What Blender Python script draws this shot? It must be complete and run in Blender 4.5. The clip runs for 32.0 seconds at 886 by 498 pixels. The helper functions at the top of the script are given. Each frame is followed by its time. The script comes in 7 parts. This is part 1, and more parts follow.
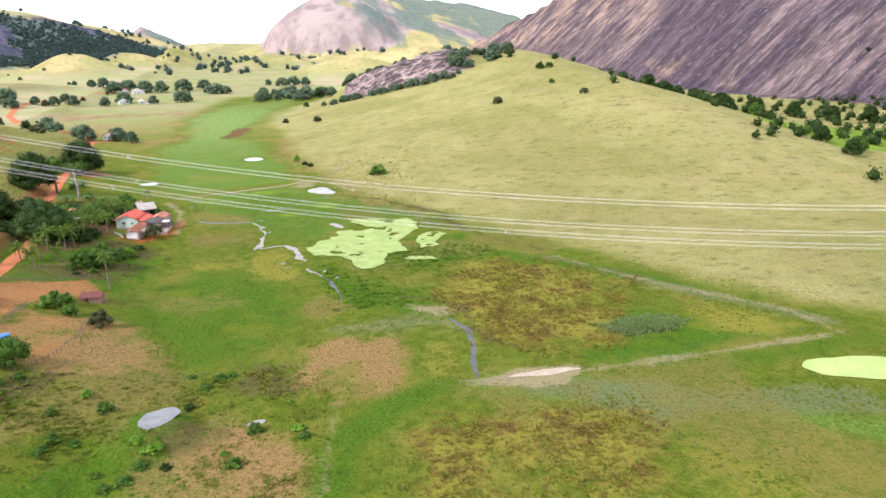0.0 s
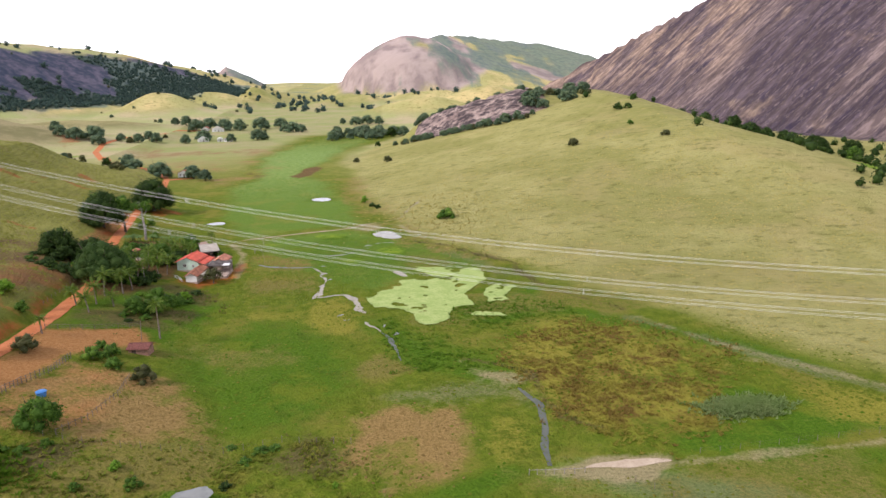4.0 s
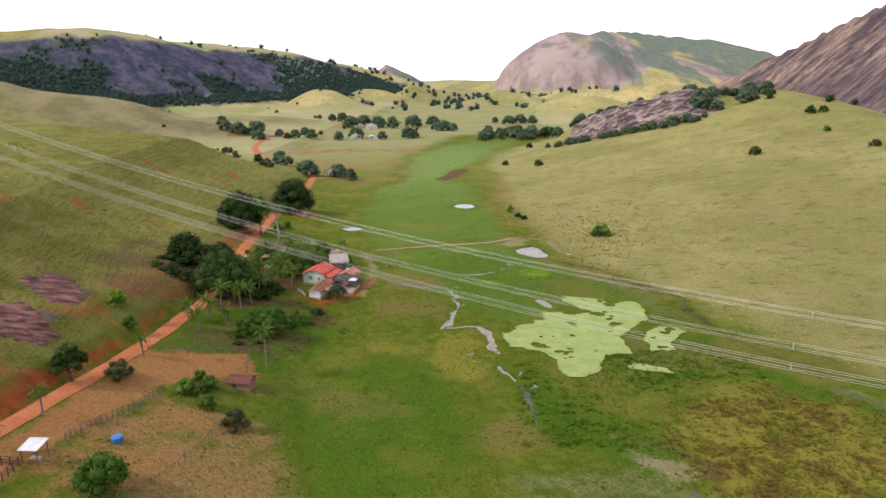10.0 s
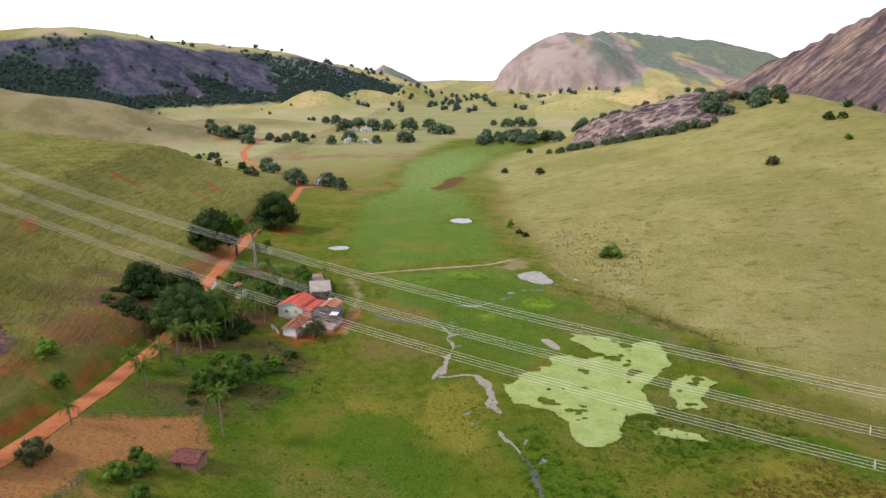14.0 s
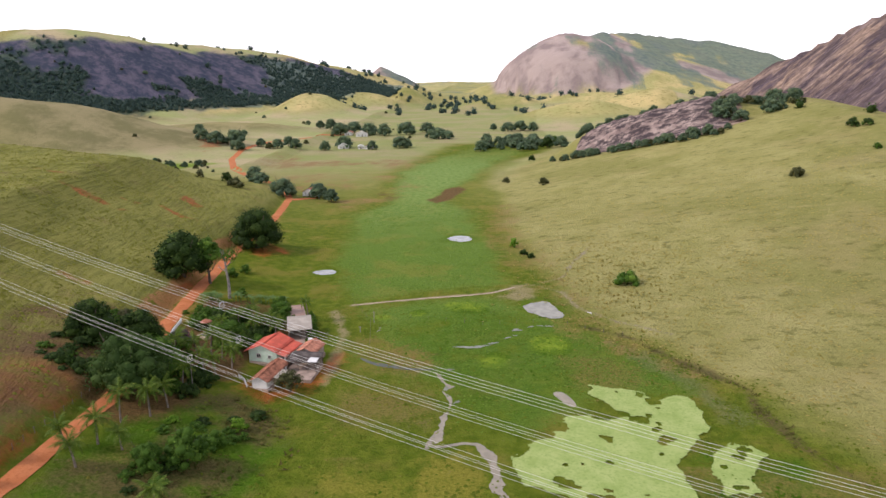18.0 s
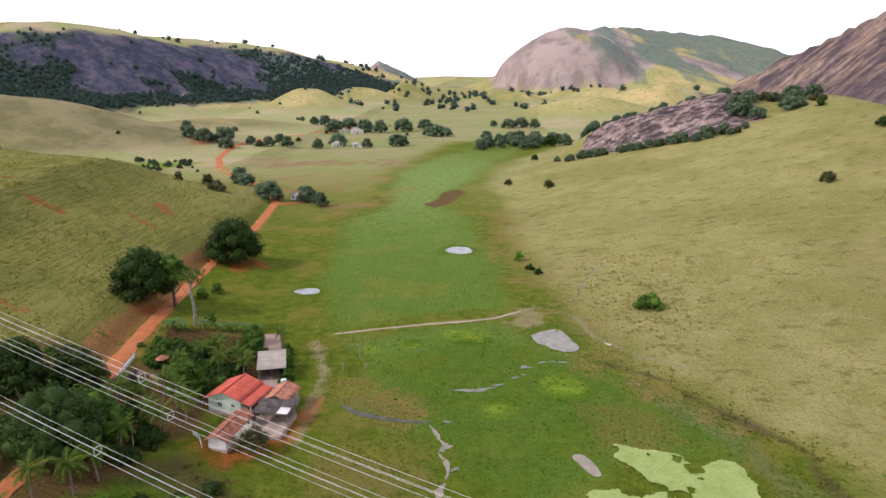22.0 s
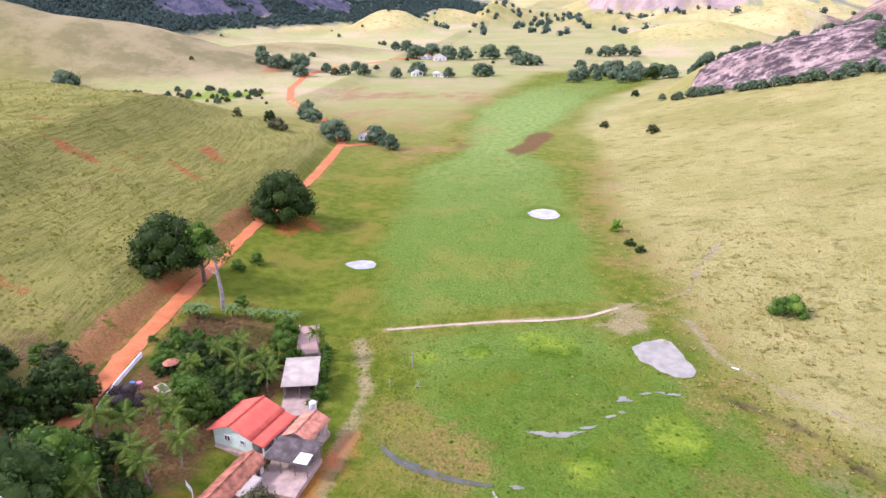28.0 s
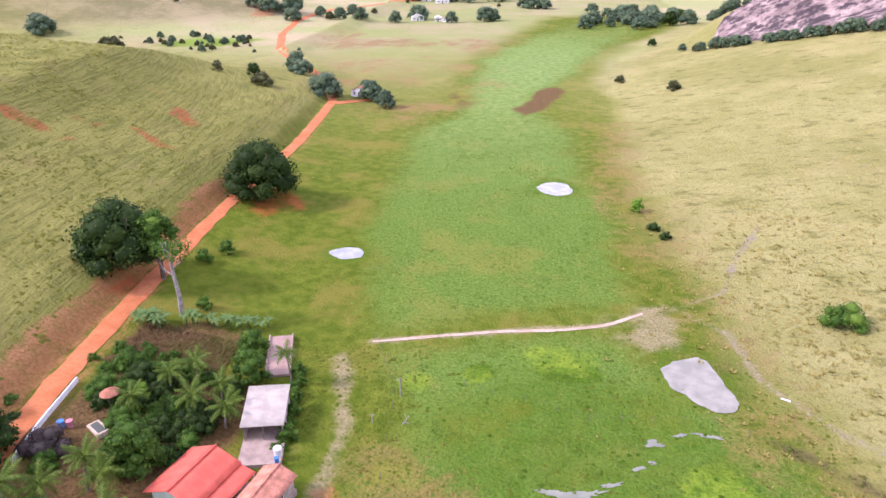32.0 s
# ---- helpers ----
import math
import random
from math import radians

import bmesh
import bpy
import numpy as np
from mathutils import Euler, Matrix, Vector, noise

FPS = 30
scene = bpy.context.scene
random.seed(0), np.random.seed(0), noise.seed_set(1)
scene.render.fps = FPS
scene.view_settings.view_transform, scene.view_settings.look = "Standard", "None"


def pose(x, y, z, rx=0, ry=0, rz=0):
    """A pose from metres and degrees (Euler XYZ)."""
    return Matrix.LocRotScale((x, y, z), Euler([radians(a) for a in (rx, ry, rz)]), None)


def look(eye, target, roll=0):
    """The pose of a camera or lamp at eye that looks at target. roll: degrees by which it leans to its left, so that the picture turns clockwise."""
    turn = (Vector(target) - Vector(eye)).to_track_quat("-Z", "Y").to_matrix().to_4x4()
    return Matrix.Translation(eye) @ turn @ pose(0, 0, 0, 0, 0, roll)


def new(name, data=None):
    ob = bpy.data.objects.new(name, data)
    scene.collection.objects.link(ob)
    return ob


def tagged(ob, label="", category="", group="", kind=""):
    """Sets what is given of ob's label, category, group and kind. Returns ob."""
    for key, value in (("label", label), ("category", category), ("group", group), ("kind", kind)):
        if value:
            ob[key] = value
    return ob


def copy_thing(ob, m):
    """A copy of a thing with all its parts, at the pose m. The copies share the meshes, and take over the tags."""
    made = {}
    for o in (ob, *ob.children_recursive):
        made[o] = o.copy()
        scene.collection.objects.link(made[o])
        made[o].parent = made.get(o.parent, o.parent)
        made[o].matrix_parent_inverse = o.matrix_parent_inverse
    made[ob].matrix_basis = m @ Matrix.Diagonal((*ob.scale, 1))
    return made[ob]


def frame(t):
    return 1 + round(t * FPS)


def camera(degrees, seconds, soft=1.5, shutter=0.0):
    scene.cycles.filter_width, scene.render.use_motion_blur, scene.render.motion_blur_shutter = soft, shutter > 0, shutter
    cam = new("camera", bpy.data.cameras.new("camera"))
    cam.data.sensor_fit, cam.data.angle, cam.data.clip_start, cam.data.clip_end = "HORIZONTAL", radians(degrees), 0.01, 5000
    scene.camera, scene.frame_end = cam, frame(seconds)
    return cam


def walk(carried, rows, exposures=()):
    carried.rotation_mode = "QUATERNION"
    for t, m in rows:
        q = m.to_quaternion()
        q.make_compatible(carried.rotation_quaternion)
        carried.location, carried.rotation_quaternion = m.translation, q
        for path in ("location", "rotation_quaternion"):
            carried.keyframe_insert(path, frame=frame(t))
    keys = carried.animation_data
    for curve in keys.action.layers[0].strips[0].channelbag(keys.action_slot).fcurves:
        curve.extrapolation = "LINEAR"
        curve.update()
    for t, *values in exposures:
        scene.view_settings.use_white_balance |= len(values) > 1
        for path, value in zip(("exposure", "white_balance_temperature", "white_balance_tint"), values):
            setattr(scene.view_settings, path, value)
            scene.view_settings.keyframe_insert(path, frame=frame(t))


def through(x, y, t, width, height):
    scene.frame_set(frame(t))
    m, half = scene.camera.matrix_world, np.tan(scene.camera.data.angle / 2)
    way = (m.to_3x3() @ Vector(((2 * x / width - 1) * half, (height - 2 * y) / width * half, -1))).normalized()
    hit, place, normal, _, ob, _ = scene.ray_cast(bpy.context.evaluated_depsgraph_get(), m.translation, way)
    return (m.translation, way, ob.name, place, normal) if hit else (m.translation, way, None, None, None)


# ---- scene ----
cam = camera(65.1, 32.0)
PATH = [
    (0, (-2.583, -24.281, 62.804), (-2.121, -22.431, 62.202), -0.7),
    (0.5, (-2.126, -22.787, 62.809), (-1.77, -20.913, 62.208), -0.8),
    (1, (-1.564, -21.153, 62.839), (-1.233, -19.275, 62.237), -0.8),
    (1.5, (-1.039, -19.347, 62.858), (-0.706, -17.465, 62.271), -0.8),
    (2, (-0.495, -17.406, 62.861), (-0.159, -15.513, 62.309), -0.8),
    (2.5, (-0.08, -15.384, 62.854), (0.259, -13.482, 62.337), -0.8),
    (4.5, (1.261, -7.104, 62.954), (1.447, -5.175, 62.459), -0.7),
    (5, (1.732, -4.917, 62.987), (1.729, -2.979, 62.493), -0.8),
    (5.5, (2.265, -2.636, 62.976), (2.108, -0.704, 62.483), -0.9),
    (6, (2.678, -0.26, 62.955), (2.516, 1.671, 62.462), -0.9),
    (7, (3.208, 4.559, 63.015), (3.053, 6.49, 62.52), -0.8),
    (8, (3.441, 9.516, 62.907), (3.289, 11.448, 62.411), -0.8),
    (9, (3.575, 15.027, 62.81), (3.425, 16.959, 62.314), -0.7),
    (10, (3.664, 20.843, 62.737), (3.517, 22.774, 62.239), -0.7),
    (11, (3.629, 26.808, 62.925), (3.484, 28.739, 62.427), -0.7),
    (12, (3.484, 32.94, 63.382), (3.34, 34.871, 62.883), -0.7),
    (13, (3.327, 39.211, 63.94), (3.186, 41.142, 63.441), -0.7),
    (14, (3.143, 45.921, 64.521), (3.002, 47.852, 64.022), -0.6),
    (14.5, (3.016, 49.286, 64.709), (2.876, 51.217, 64.21), -0.6),
    (16.5, (2.4, 62.347, 65.83), (2.261, 64.279, 65.333), -0.6),
    (17, (2.272, 65.578, 65.908), (2.134, 67.51, 65.411), -0.6),
    (18, (2.133, 71.781, 65.904), (1.994, 73.714, 65.408), -0.7),
    (19, (1.948, 78.289, 65.905), (1.809, 80.222, 65.41), -0.6),
    (20, (1.694, 85.111, 65.91), (1.556, 87.044, 65.415), -0.6),
    (21, (1.212, 91.85, 65.913), (1.075, 93.783, 65.419), -0.6),
    (21.5, (0.966, 95.105, 65.885), (0.83, 97.038, 65.392), -0.6),
    (22, (0.776, 98.249, 65.84), (0.641, 100.178, 65.33), -0.6),
    (22.5, (0.669, 101.375, 65.798), (0.535, 103.277, 65.195), -0.5),
    (23, (0.526, 104.503, 65.762), (0.393, 106.373, 65.064), -0.5),
    (23.5, (0.258, 107.609, 65.739), (0.127, 109.471, 65.019), -0.5),
    (24, (0.061, 110.879, 65.709), (-0.07, 112.739, 64.987), -0.5),
    (24.5, (-0.074, 114.143, 65.661), (-0.21, 116.004, 64.94), -0.5),
    (25, (-0.247, 117.383, 65.613), (-0.487, 119.235, 64.895), -0.6),
    (25.5, (-0.387, 120.598, 65.626), (-0.744, 122.431, 64.91), -0.6),
    (27.5, (-1.072, 133.739, 66.767), (-1.436, 135.571, 66.053), -0.7),
    (28, (-1.375, 137.127, 67.033), (-1.74, 138.961, 66.323), -0.7),
    (29, (-2.213, 143.696, 67.765), (-2.579, 145.531, 67.059), -0.7),
    (29.5, (-2.629, 146.766, 67.887), (-2.996, 148.601, 67.182), -0.6),
    (30, (-3.027, 149.75, 67.894), (-3.395, 151.581, 67.18), -0.6),
    (30.5, (-3.463, 152.688, 67.863), (-3.829, 154.507, 67.117), -0.6),
    (31, (-3.933, 155.675, 67.839), (-4.298, 157.479, 67.055), -0.5),
    (31.5, (-4.378, 158.671, 67.843), (-4.741, 160.458, 67.023), -0.5),
    (32, (-4.866, 161.71, 67.877), (-5.228, 163.48, 67.019), -0.5),
]
EXPOSURES = [(0, 0.70, 5950, 20), (2.0, 0.56, 5950, 20), (3.5, 0.27, 6250, 20), (6.0, 0.02, 6350, 20), (21.5, -0.08, 6300, 21), (22.6, 0.0, 6200, 23), (23.4, 0.32, 6100, 27), (24.6, 0.70, 5850, 33), (32.0, 0.86, 5750, 39)]
walk(cam, [(t, look(eye, target, roll)) for t, eye, target, roll in PATH], EXPOSURES)

# ---- light ----
SUN_EL, SUN_AZ = 39.0, -106.0          # degrees; azimuth from +y towards +x
world = bpy.data.worlds.new("sky")
scene.world = world
world.use_nodes = True
wn = world.node_tree
wbg = wn.nodes["Background"]
sky = wn.nodes.new("ShaderNodeTexSky")
sky.sky_type, sky.sun_disc = "NISHITA", False
sky.sun_elevation, sky.sun_rotation = radians(SUN_EL), radians(SUN_AZ)
sky.altitude, sky.air_density, sky.dust_density, sky.ozone_density = 200.0, 1.0, 1.0, 1.0
veil = wn.nodes.new("ShaderNodeMix")          # thin bright cloud over the blue
veil.data_type = "RGBA"
veil.inputs[0].default_value = 0.75
where = wn.nodes.new("ShaderNodeTexCoord")
split = wn.nodes.new("ShaderNodeSeparateXYZ")
wn.links.new(where.outputs["Generated"], split.inputs[0])
haze = wn.nodes.new("ShaderNodeMapRange")     # the haze is brightest low over the horizon
haze.interpolation_type = "SMOOTHERSTEP"
wn.links.new(split.outputs[2], haze.inputs[0])
for k, v in enumerate((0.0, 0.55, 1.0, 0.0)):
    haze.inputs[k + 1].default_value = v
cloud = wn.nodes.new("ShaderNodeMix")
cloud.data_type = "RGBA"
wn.links.new(haze.outputs[0], cloud.inputs[0])
cloud.inputs[6].default_value = (6.4, 6.6, 7.0, 1.0)
cloud.inputs[7].default_value = (14.0, 14.0, 14.0, 1.0)
wn.links.new(cloud.outputs[2], veil.inputs[7])
wn.links.new(sky.outputs[0], veil.inputs[6])
wn.links.new(veil.outputs[2], wbg.inputs[0])
wbg.inputs[1].default_value = 0.15
sun_data = bpy.data.lights.new("sun", "SUN")
sun_data.energy, sun_data.angle, sun_data.color = 2.5, radians(7.0), (1.0, 0.92, 0.80)
sun = new("sun", sun_data)
sun_way = Vector((math.sin(radians(SUN_AZ)) * math.cos(radians(SUN_EL)), math.cos(radians(SUN_AZ)) * math.cos(radians(SUN_EL)), math.sin(radians(SUN_EL))))
sun.matrix_world = look(sun_way * 400, (0, 0, 0))

# ---- materials ----
class Nodes:
    """Small helper for node materials."""

    def __init__(self, name, rough=0.85, metal=0.0, spec=0.3):
        self.mat = bpy.data.materials.new(name)
        self.mat.use_nodes = True
        self.tree = self.mat.node_tree
        self.bsdf = self.tree.nodes["Principled BSDF"]
        self.bsdf.inputs["Roughness"].default_value = rough
        self.bsdf.inputs["Metallic"].default_value = metal
        self.bsdf.inputs["Specular IOR Level"].default_value = spec

    def put(self, socket, value):
        if hasattr(value, "is_linked"):
            self.tree.links.new(value, socket)
        elif value is not None:
            if isinstance(value, tuple) and len(value) == 3 and len(socket.default_value) == 4:
                value = (*value, 1.0)
            socket.default_value = value

    def coords(self, kind="Object"):
        return self.tree.nodes.new("ShaderNodeTexCoord").outputs[kind]

    def position(self):
        return self.tree.nodes.new("ShaderNodeNewGeometry").outputs["Position"]

    def mapped(self, vec, scale=(1, 1, 1), turn=0.0, tip=0.0):
        n = self.tree.nodes.new("ShaderNodeMapping")
        self.put(n.inputs["Vector"], vec)
        n.inputs["Scale"].default_value = scale
        n.inputs["Rotation"].default_value = (0, radians(tip), radians(turn))
        return n.outputs[0]

    def noise(self, vec, scale, detail=4.0, rough=0.6):
        n = self.tree.nodes.new("ShaderNodeTexNoise")
        self.put(n.inputs["Vector"], vec)
        n.inputs["Scale"].default_value, n.inputs["Detail"].default_value, n.inputs["Roughness"].default_value = scale, detail, rough
        return n.outputs["Fac"]

    def voronoi(self, vec, scale, out="Distance"):
        n = self.tree.nodes.new("ShaderNodeTexVoronoi")
        self.put(n.inputs["Vector"], vec)
        n.inputs["Scale"].default_value = scale
        return n.outputs[out]

    def math(self, op, a, b=0.0, clamp=False):
        n = self.tree.nodes.new("ShaderNodeMath")
        n.operation, n.use_clamp = op, clamp
        self.put(n.inputs[0], a)
        self.put(n.inputs[1], b)
        return n.outputs[0]

    def remap(self, v, lo, hi, to0=0.0, to1=1.0):
        n = self.tree.nodes.new("ShaderNodeMapRange")
        n.interpolation_type = "SMOOTHSTEP"
        self.put(n.inputs[0], v)
        for k, x in enumerate((lo, hi, to0, to1)):
            n.inputs[k + 1].default_value = x
        return n.outputs[0]

    def mix(self, fac, a, b, blend="MIX"):
        n = self.tree.nodes.new("ShaderNodeMix")
        n.data_type, n.blend_type = "RGBA", blend
        self.put(n.inputs[0], fac)
        self.put(n.inputs[6], a)
        self.put(n.inputs[7], b)
        return n.outputs[2]

    def attr(self, name, channel=None):
        n = self.tree.nodes.new("ShaderNodeAttribute")
        n.attribute_name = name
        if channel is None:
            return n.outputs["Fac"]
        s = self.tree.nodes.new("ShaderNodeSeparateColor")
        self.tree.links.new(n.outputs["Color"], s.inputs[0])
        return s.outputs[channel]

    def random(self):
        return self.tree.nodes.new("ShaderNodeObjectInfo").outputs["Random"]

    def island(self):
        return self.tree.nodes.new("ShaderNodeNewGeometry").outputs["Random Per Island"]

    def bump(self, height, strength=0.4, distance=0.1):
        n = self.tree.nodes.new("ShaderNodeBump")
        n.inputs["Strength"].default_value, n.inputs["Distance"].default_value = strength, distance
        self.put(n.inputs["Height"], height)
        self.tree.links.new(n.outputs[0], self.bsdf.inputs["Normal"])

    def base(self, colour):
        self.put(self.bsdf.inputs["Base Color"], colour)
        return self.mat


    def leaf_base(self, colour, through=0.35):
        """Base colour for thin leaves, which also let light through."""
        self.base(colour)
        t, m = self.tree.nodes.new("ShaderNodeBsdfTranslucent"), self.tree.nodes.new("ShaderNodeMixShader")
        self.put(t.inputs[0], colour)
        m.inputs[0].default_value = through
        self.tree.links.new(self.bsdf.outputs[0], m.inputs[1])
        self.tree.links.new(t.outputs[0], m.inputs[2])
        self.tree.links.new(m.outputs[0], self.tree.nodes["Material Output"].inputs[0])
        return self.mat


def plain(name, colour, rough=0.8, metal=0.0, vary=0.18, scale=3.0, grain=18.0, spec=0.3, bump=0.15):
    """Painted or raw surface with stains at one scale and grain at another."""
    n = Nodes(name, rough, metal, spec)
    p = n.coords()
    big, fine = n.noise(p, scale, 3.0), n.noise(p, grain, 3.0)
    dark = tuple(c * (1 - 1.6 * vary) for c in colour)
    light = tuple(min(c * (1 + vary), 0.95) for c in colour)
    c = n.mix(n.remap(big, 0.3, 0.7), dark, light)
    c = n.mix(n.remap(fine, 0.35, 0.75, 0.0, 0.35), c, tuple(0.7 * v for v in dark))
    n.bump(fine, bump, 0.02)
    return n.base(c)


def leafy(name, dark, mid, light, gloss=0.5):
    """Foliage, varied from leaf clump to leaf clump and from plant to plant."""
    n = Nodes(name, gloss + 0.15, 0.0, 0.14)
    c = n.mix(n.remap(n.island(), 0.0, 0.75), dark, mid)
    c = n.mix(n.remap(n.island(), 0.72, 1.0), c, light)
    c = n.mix(n.remap(n.random(), 0.0, 1.0, 0.0, 0.35), c, tuple(0.6 * v for v in mid))
    return n.leaf_base(c)


M_MANGO = leafy("mango_leaves", (0.022, 0.046, 0.010), (0.046, 0.088, 0.017), (0.095, 0.155, 0.03))
M_BUSH = leafy("bush_leaves", (0.045, 0.105, 0.014), (0.095, 0.195, 0.024), (0.19, 0.31, 0.04))
M_LIME = leafy("fresh_leaves", (0.10, 0.22, 0.02), (0.19, 0.36, 0.03), (0.30, 0.46, 0.05))
M_OLIVE = leafy("dry_leaves", (0.06, 0.07, 0.025), (0.11, 0.12, 0.045), (0.18, 0.18, 0.08))
# leaves seen from afar: haze put into the colour as paler, bluer green
M_FOREST = leafy("hazy_forest_leaves", (0.046, 0.082, 0.075), (0.075, 0.128, 0.102), (0.125, 0.18, 0.115))
M_VALLEY = leafy("hazy_valley_leaves", (0.075, 0.125, 0.078), (0.128, 0.195, 0.105), (0.20, 0.265, 0.13))
M_PALM = leafy("palm_leaflets", (0.062, 0.118, 0.014), (0.125, 0.205, 0.022), (0.27, 0.315, 0.05), 0.4)
M_BANANA = leafy("banana_leaves", (0.09, 0.17, 0.05), (0.17, 0.28, 0.08), (0.30, 0.38, 0.14), 0.4)
M_BARK = plain("bark", (0.14, 0.105, 0.08), 0.95, vary=0.35, scale=1.5, grain=9.0)
M_DEADWOOD = plain("grey_dead_wood", (0.34, 0.30, 0.27), 0.95, vary=0.25, scale=2.0, grain=12.0)
M_POST = plain("weathered_post_wood", (0.20, 0.16, 0.13), 0.95, vary=0.3)

# ---- land ----
def hash_noise(x, y, seed=0):
    """Smooth value noise in -1..1 on arrays."""
    x0, y0 = np.floor(x), np.floor(y)
    fx, fy = x - x0, y - y0
    fx, fy = fx * fx * (3 - 2 * fx), fy * fy * (3 - 2 * fy)

    def at(i, j):
        v = np.sin(i * 127.1 + j * 311.7 + seed * 74.7) * 43758.5453
        return 2 * (v - np.floor(v)) - 1

    a, b, c, d = at(x0, y0), at(x0 + 1, y0), at(x0, y0 + 1), at(x0 + 1, y0 + 1)
    return (a * (1 - fx) + b * fx) * (1 - fy) + (c * (1 - fx) + d * fx) * fy


def fbm(x, y, size, octaves=4, seed=0):
    out, amp, total = 0 * x, 1.0, 0.0
    for k in range(octaves):
        out, total = out + amp * hash_noise(x / size * 2**k, y / size * 2**k, seed + k), total + amp
        amp *= 0.5
    return out / total


def step(a, b, v):
    u = np.clip((v - a) / (b - a), 0, 1)
    return u * u * (3 - 2 * u)


def along(y, pairs):
    """Straight lines from pair to pair of (y, value)."""
    ys, vs = zip(*pairs)
    return np.interp(y, ys, vs)


def line_near(x, y, pts):
    """Distance to a line of points and the values carried along it."""
    best = np.full(np.shape(x), 1e9)
    carried = np.zeros(np.shape(x))
    for a, b in zip(pts[:-1], pts[1:]):
        dx, dy = b[0] - a[0], b[1] - a[1]
        u = np.clip(((x - a[0]) * dx + (y - a[1]) * dy) / (dx * dx + dy * dy), 0, 1)
        d = np.hypot(x - a[0] - u * dx, y - a[1] - u * dy)
        if len(a) > 2:
            carried = np.where(d < best, a[2] + u * (b[2] - a[2]), carried)
        best = np.minimum(best, d)
    return best, carried


def ellipse(x, y, cx, cy, rx, ry, turn=0.0):
    """1 in the middle, 0 on the rim, below 0 outside."""
    c, s = math.cos(radians(turn)), math.sin(radians(turn))
    u, v = (x - cx) * c + (y - cy) * s, -(x - cx) * s + (y - cy) * c
    return 1 - np.hypot(u / rx, v / ry)


def inside(x, y, pts):
    """Signed distance to a polygon, positive inside."""
    d, _ = line_near(x, y, list(pts) + [pts[0]])
    odd = np.zeros(np.shape(x), bool)
    for (ax, ay), (bx, by) in zip(pts, list(pts[1:]) + [pts[0]]):
        hit = (ay > y) != (by > y)
        odd ^= hit & (x < (bx - ax) * (y - ay) / ((by - ay) or 1e-9) + ax)
    return np.where(odd, d, -d)


# toe of the western hill with the dirt road on it, toe of the eastern hill
ROAD_X = [(60, -90), (92, -73.8), (101, -71), (108, -70), (122, -69.4), (140, -69), (160, -69.3), (190, -71), (207, -74), (228, -79.5), (250, -83.5), (276, -87), (300, -90), (330, -93), (366, -95), (400, -100), (430, -105), (460, -118), (520, -150), (545, -175)]
TOE_E = [(0, 260), (60, 170), (100, 122), (120, 104), (150, 84), (190, 60), (215, 53), (240, 32), (280, 24), (340, 12), (450, 6), (500, 4), (600, 28), (700, 60)]
RIDGE_E = [(190, 0.0), (240, 10), (345, 30), (400, 35), (480, 43), (560, 47), (640, 30), (720, 0)]
ROCK_RIDGE = [(330, 1080, 40), (400, 1060, 82), (490, 980, 135), (640, 850, 240), (800, 680, 310), (930, 450, 330), (1000, 100, 330), (1000, -300, 330)]
WEST_RIDGE = [(-1500, 700, 120), (-1050, 900, 126), (-800, 1050, 128), (-660, 1150, 143), (-580, 1290, 127), (-450, 1500, 112), (-330, 1750, 74)]
ROAD_Z = [(60, 14), (92, 13), (108, 11.6), (122, 10.6), (140, 9), (160, 7.4), (190, 5.6), (207, 4.8), (250, 3.6), (300, 3.2), (366, 2.2), (430, 1.5), (520, 2), (545, 3)]
POND_FLAT = (-26.5, 83.0, 2.6)       # small pond on the western bank


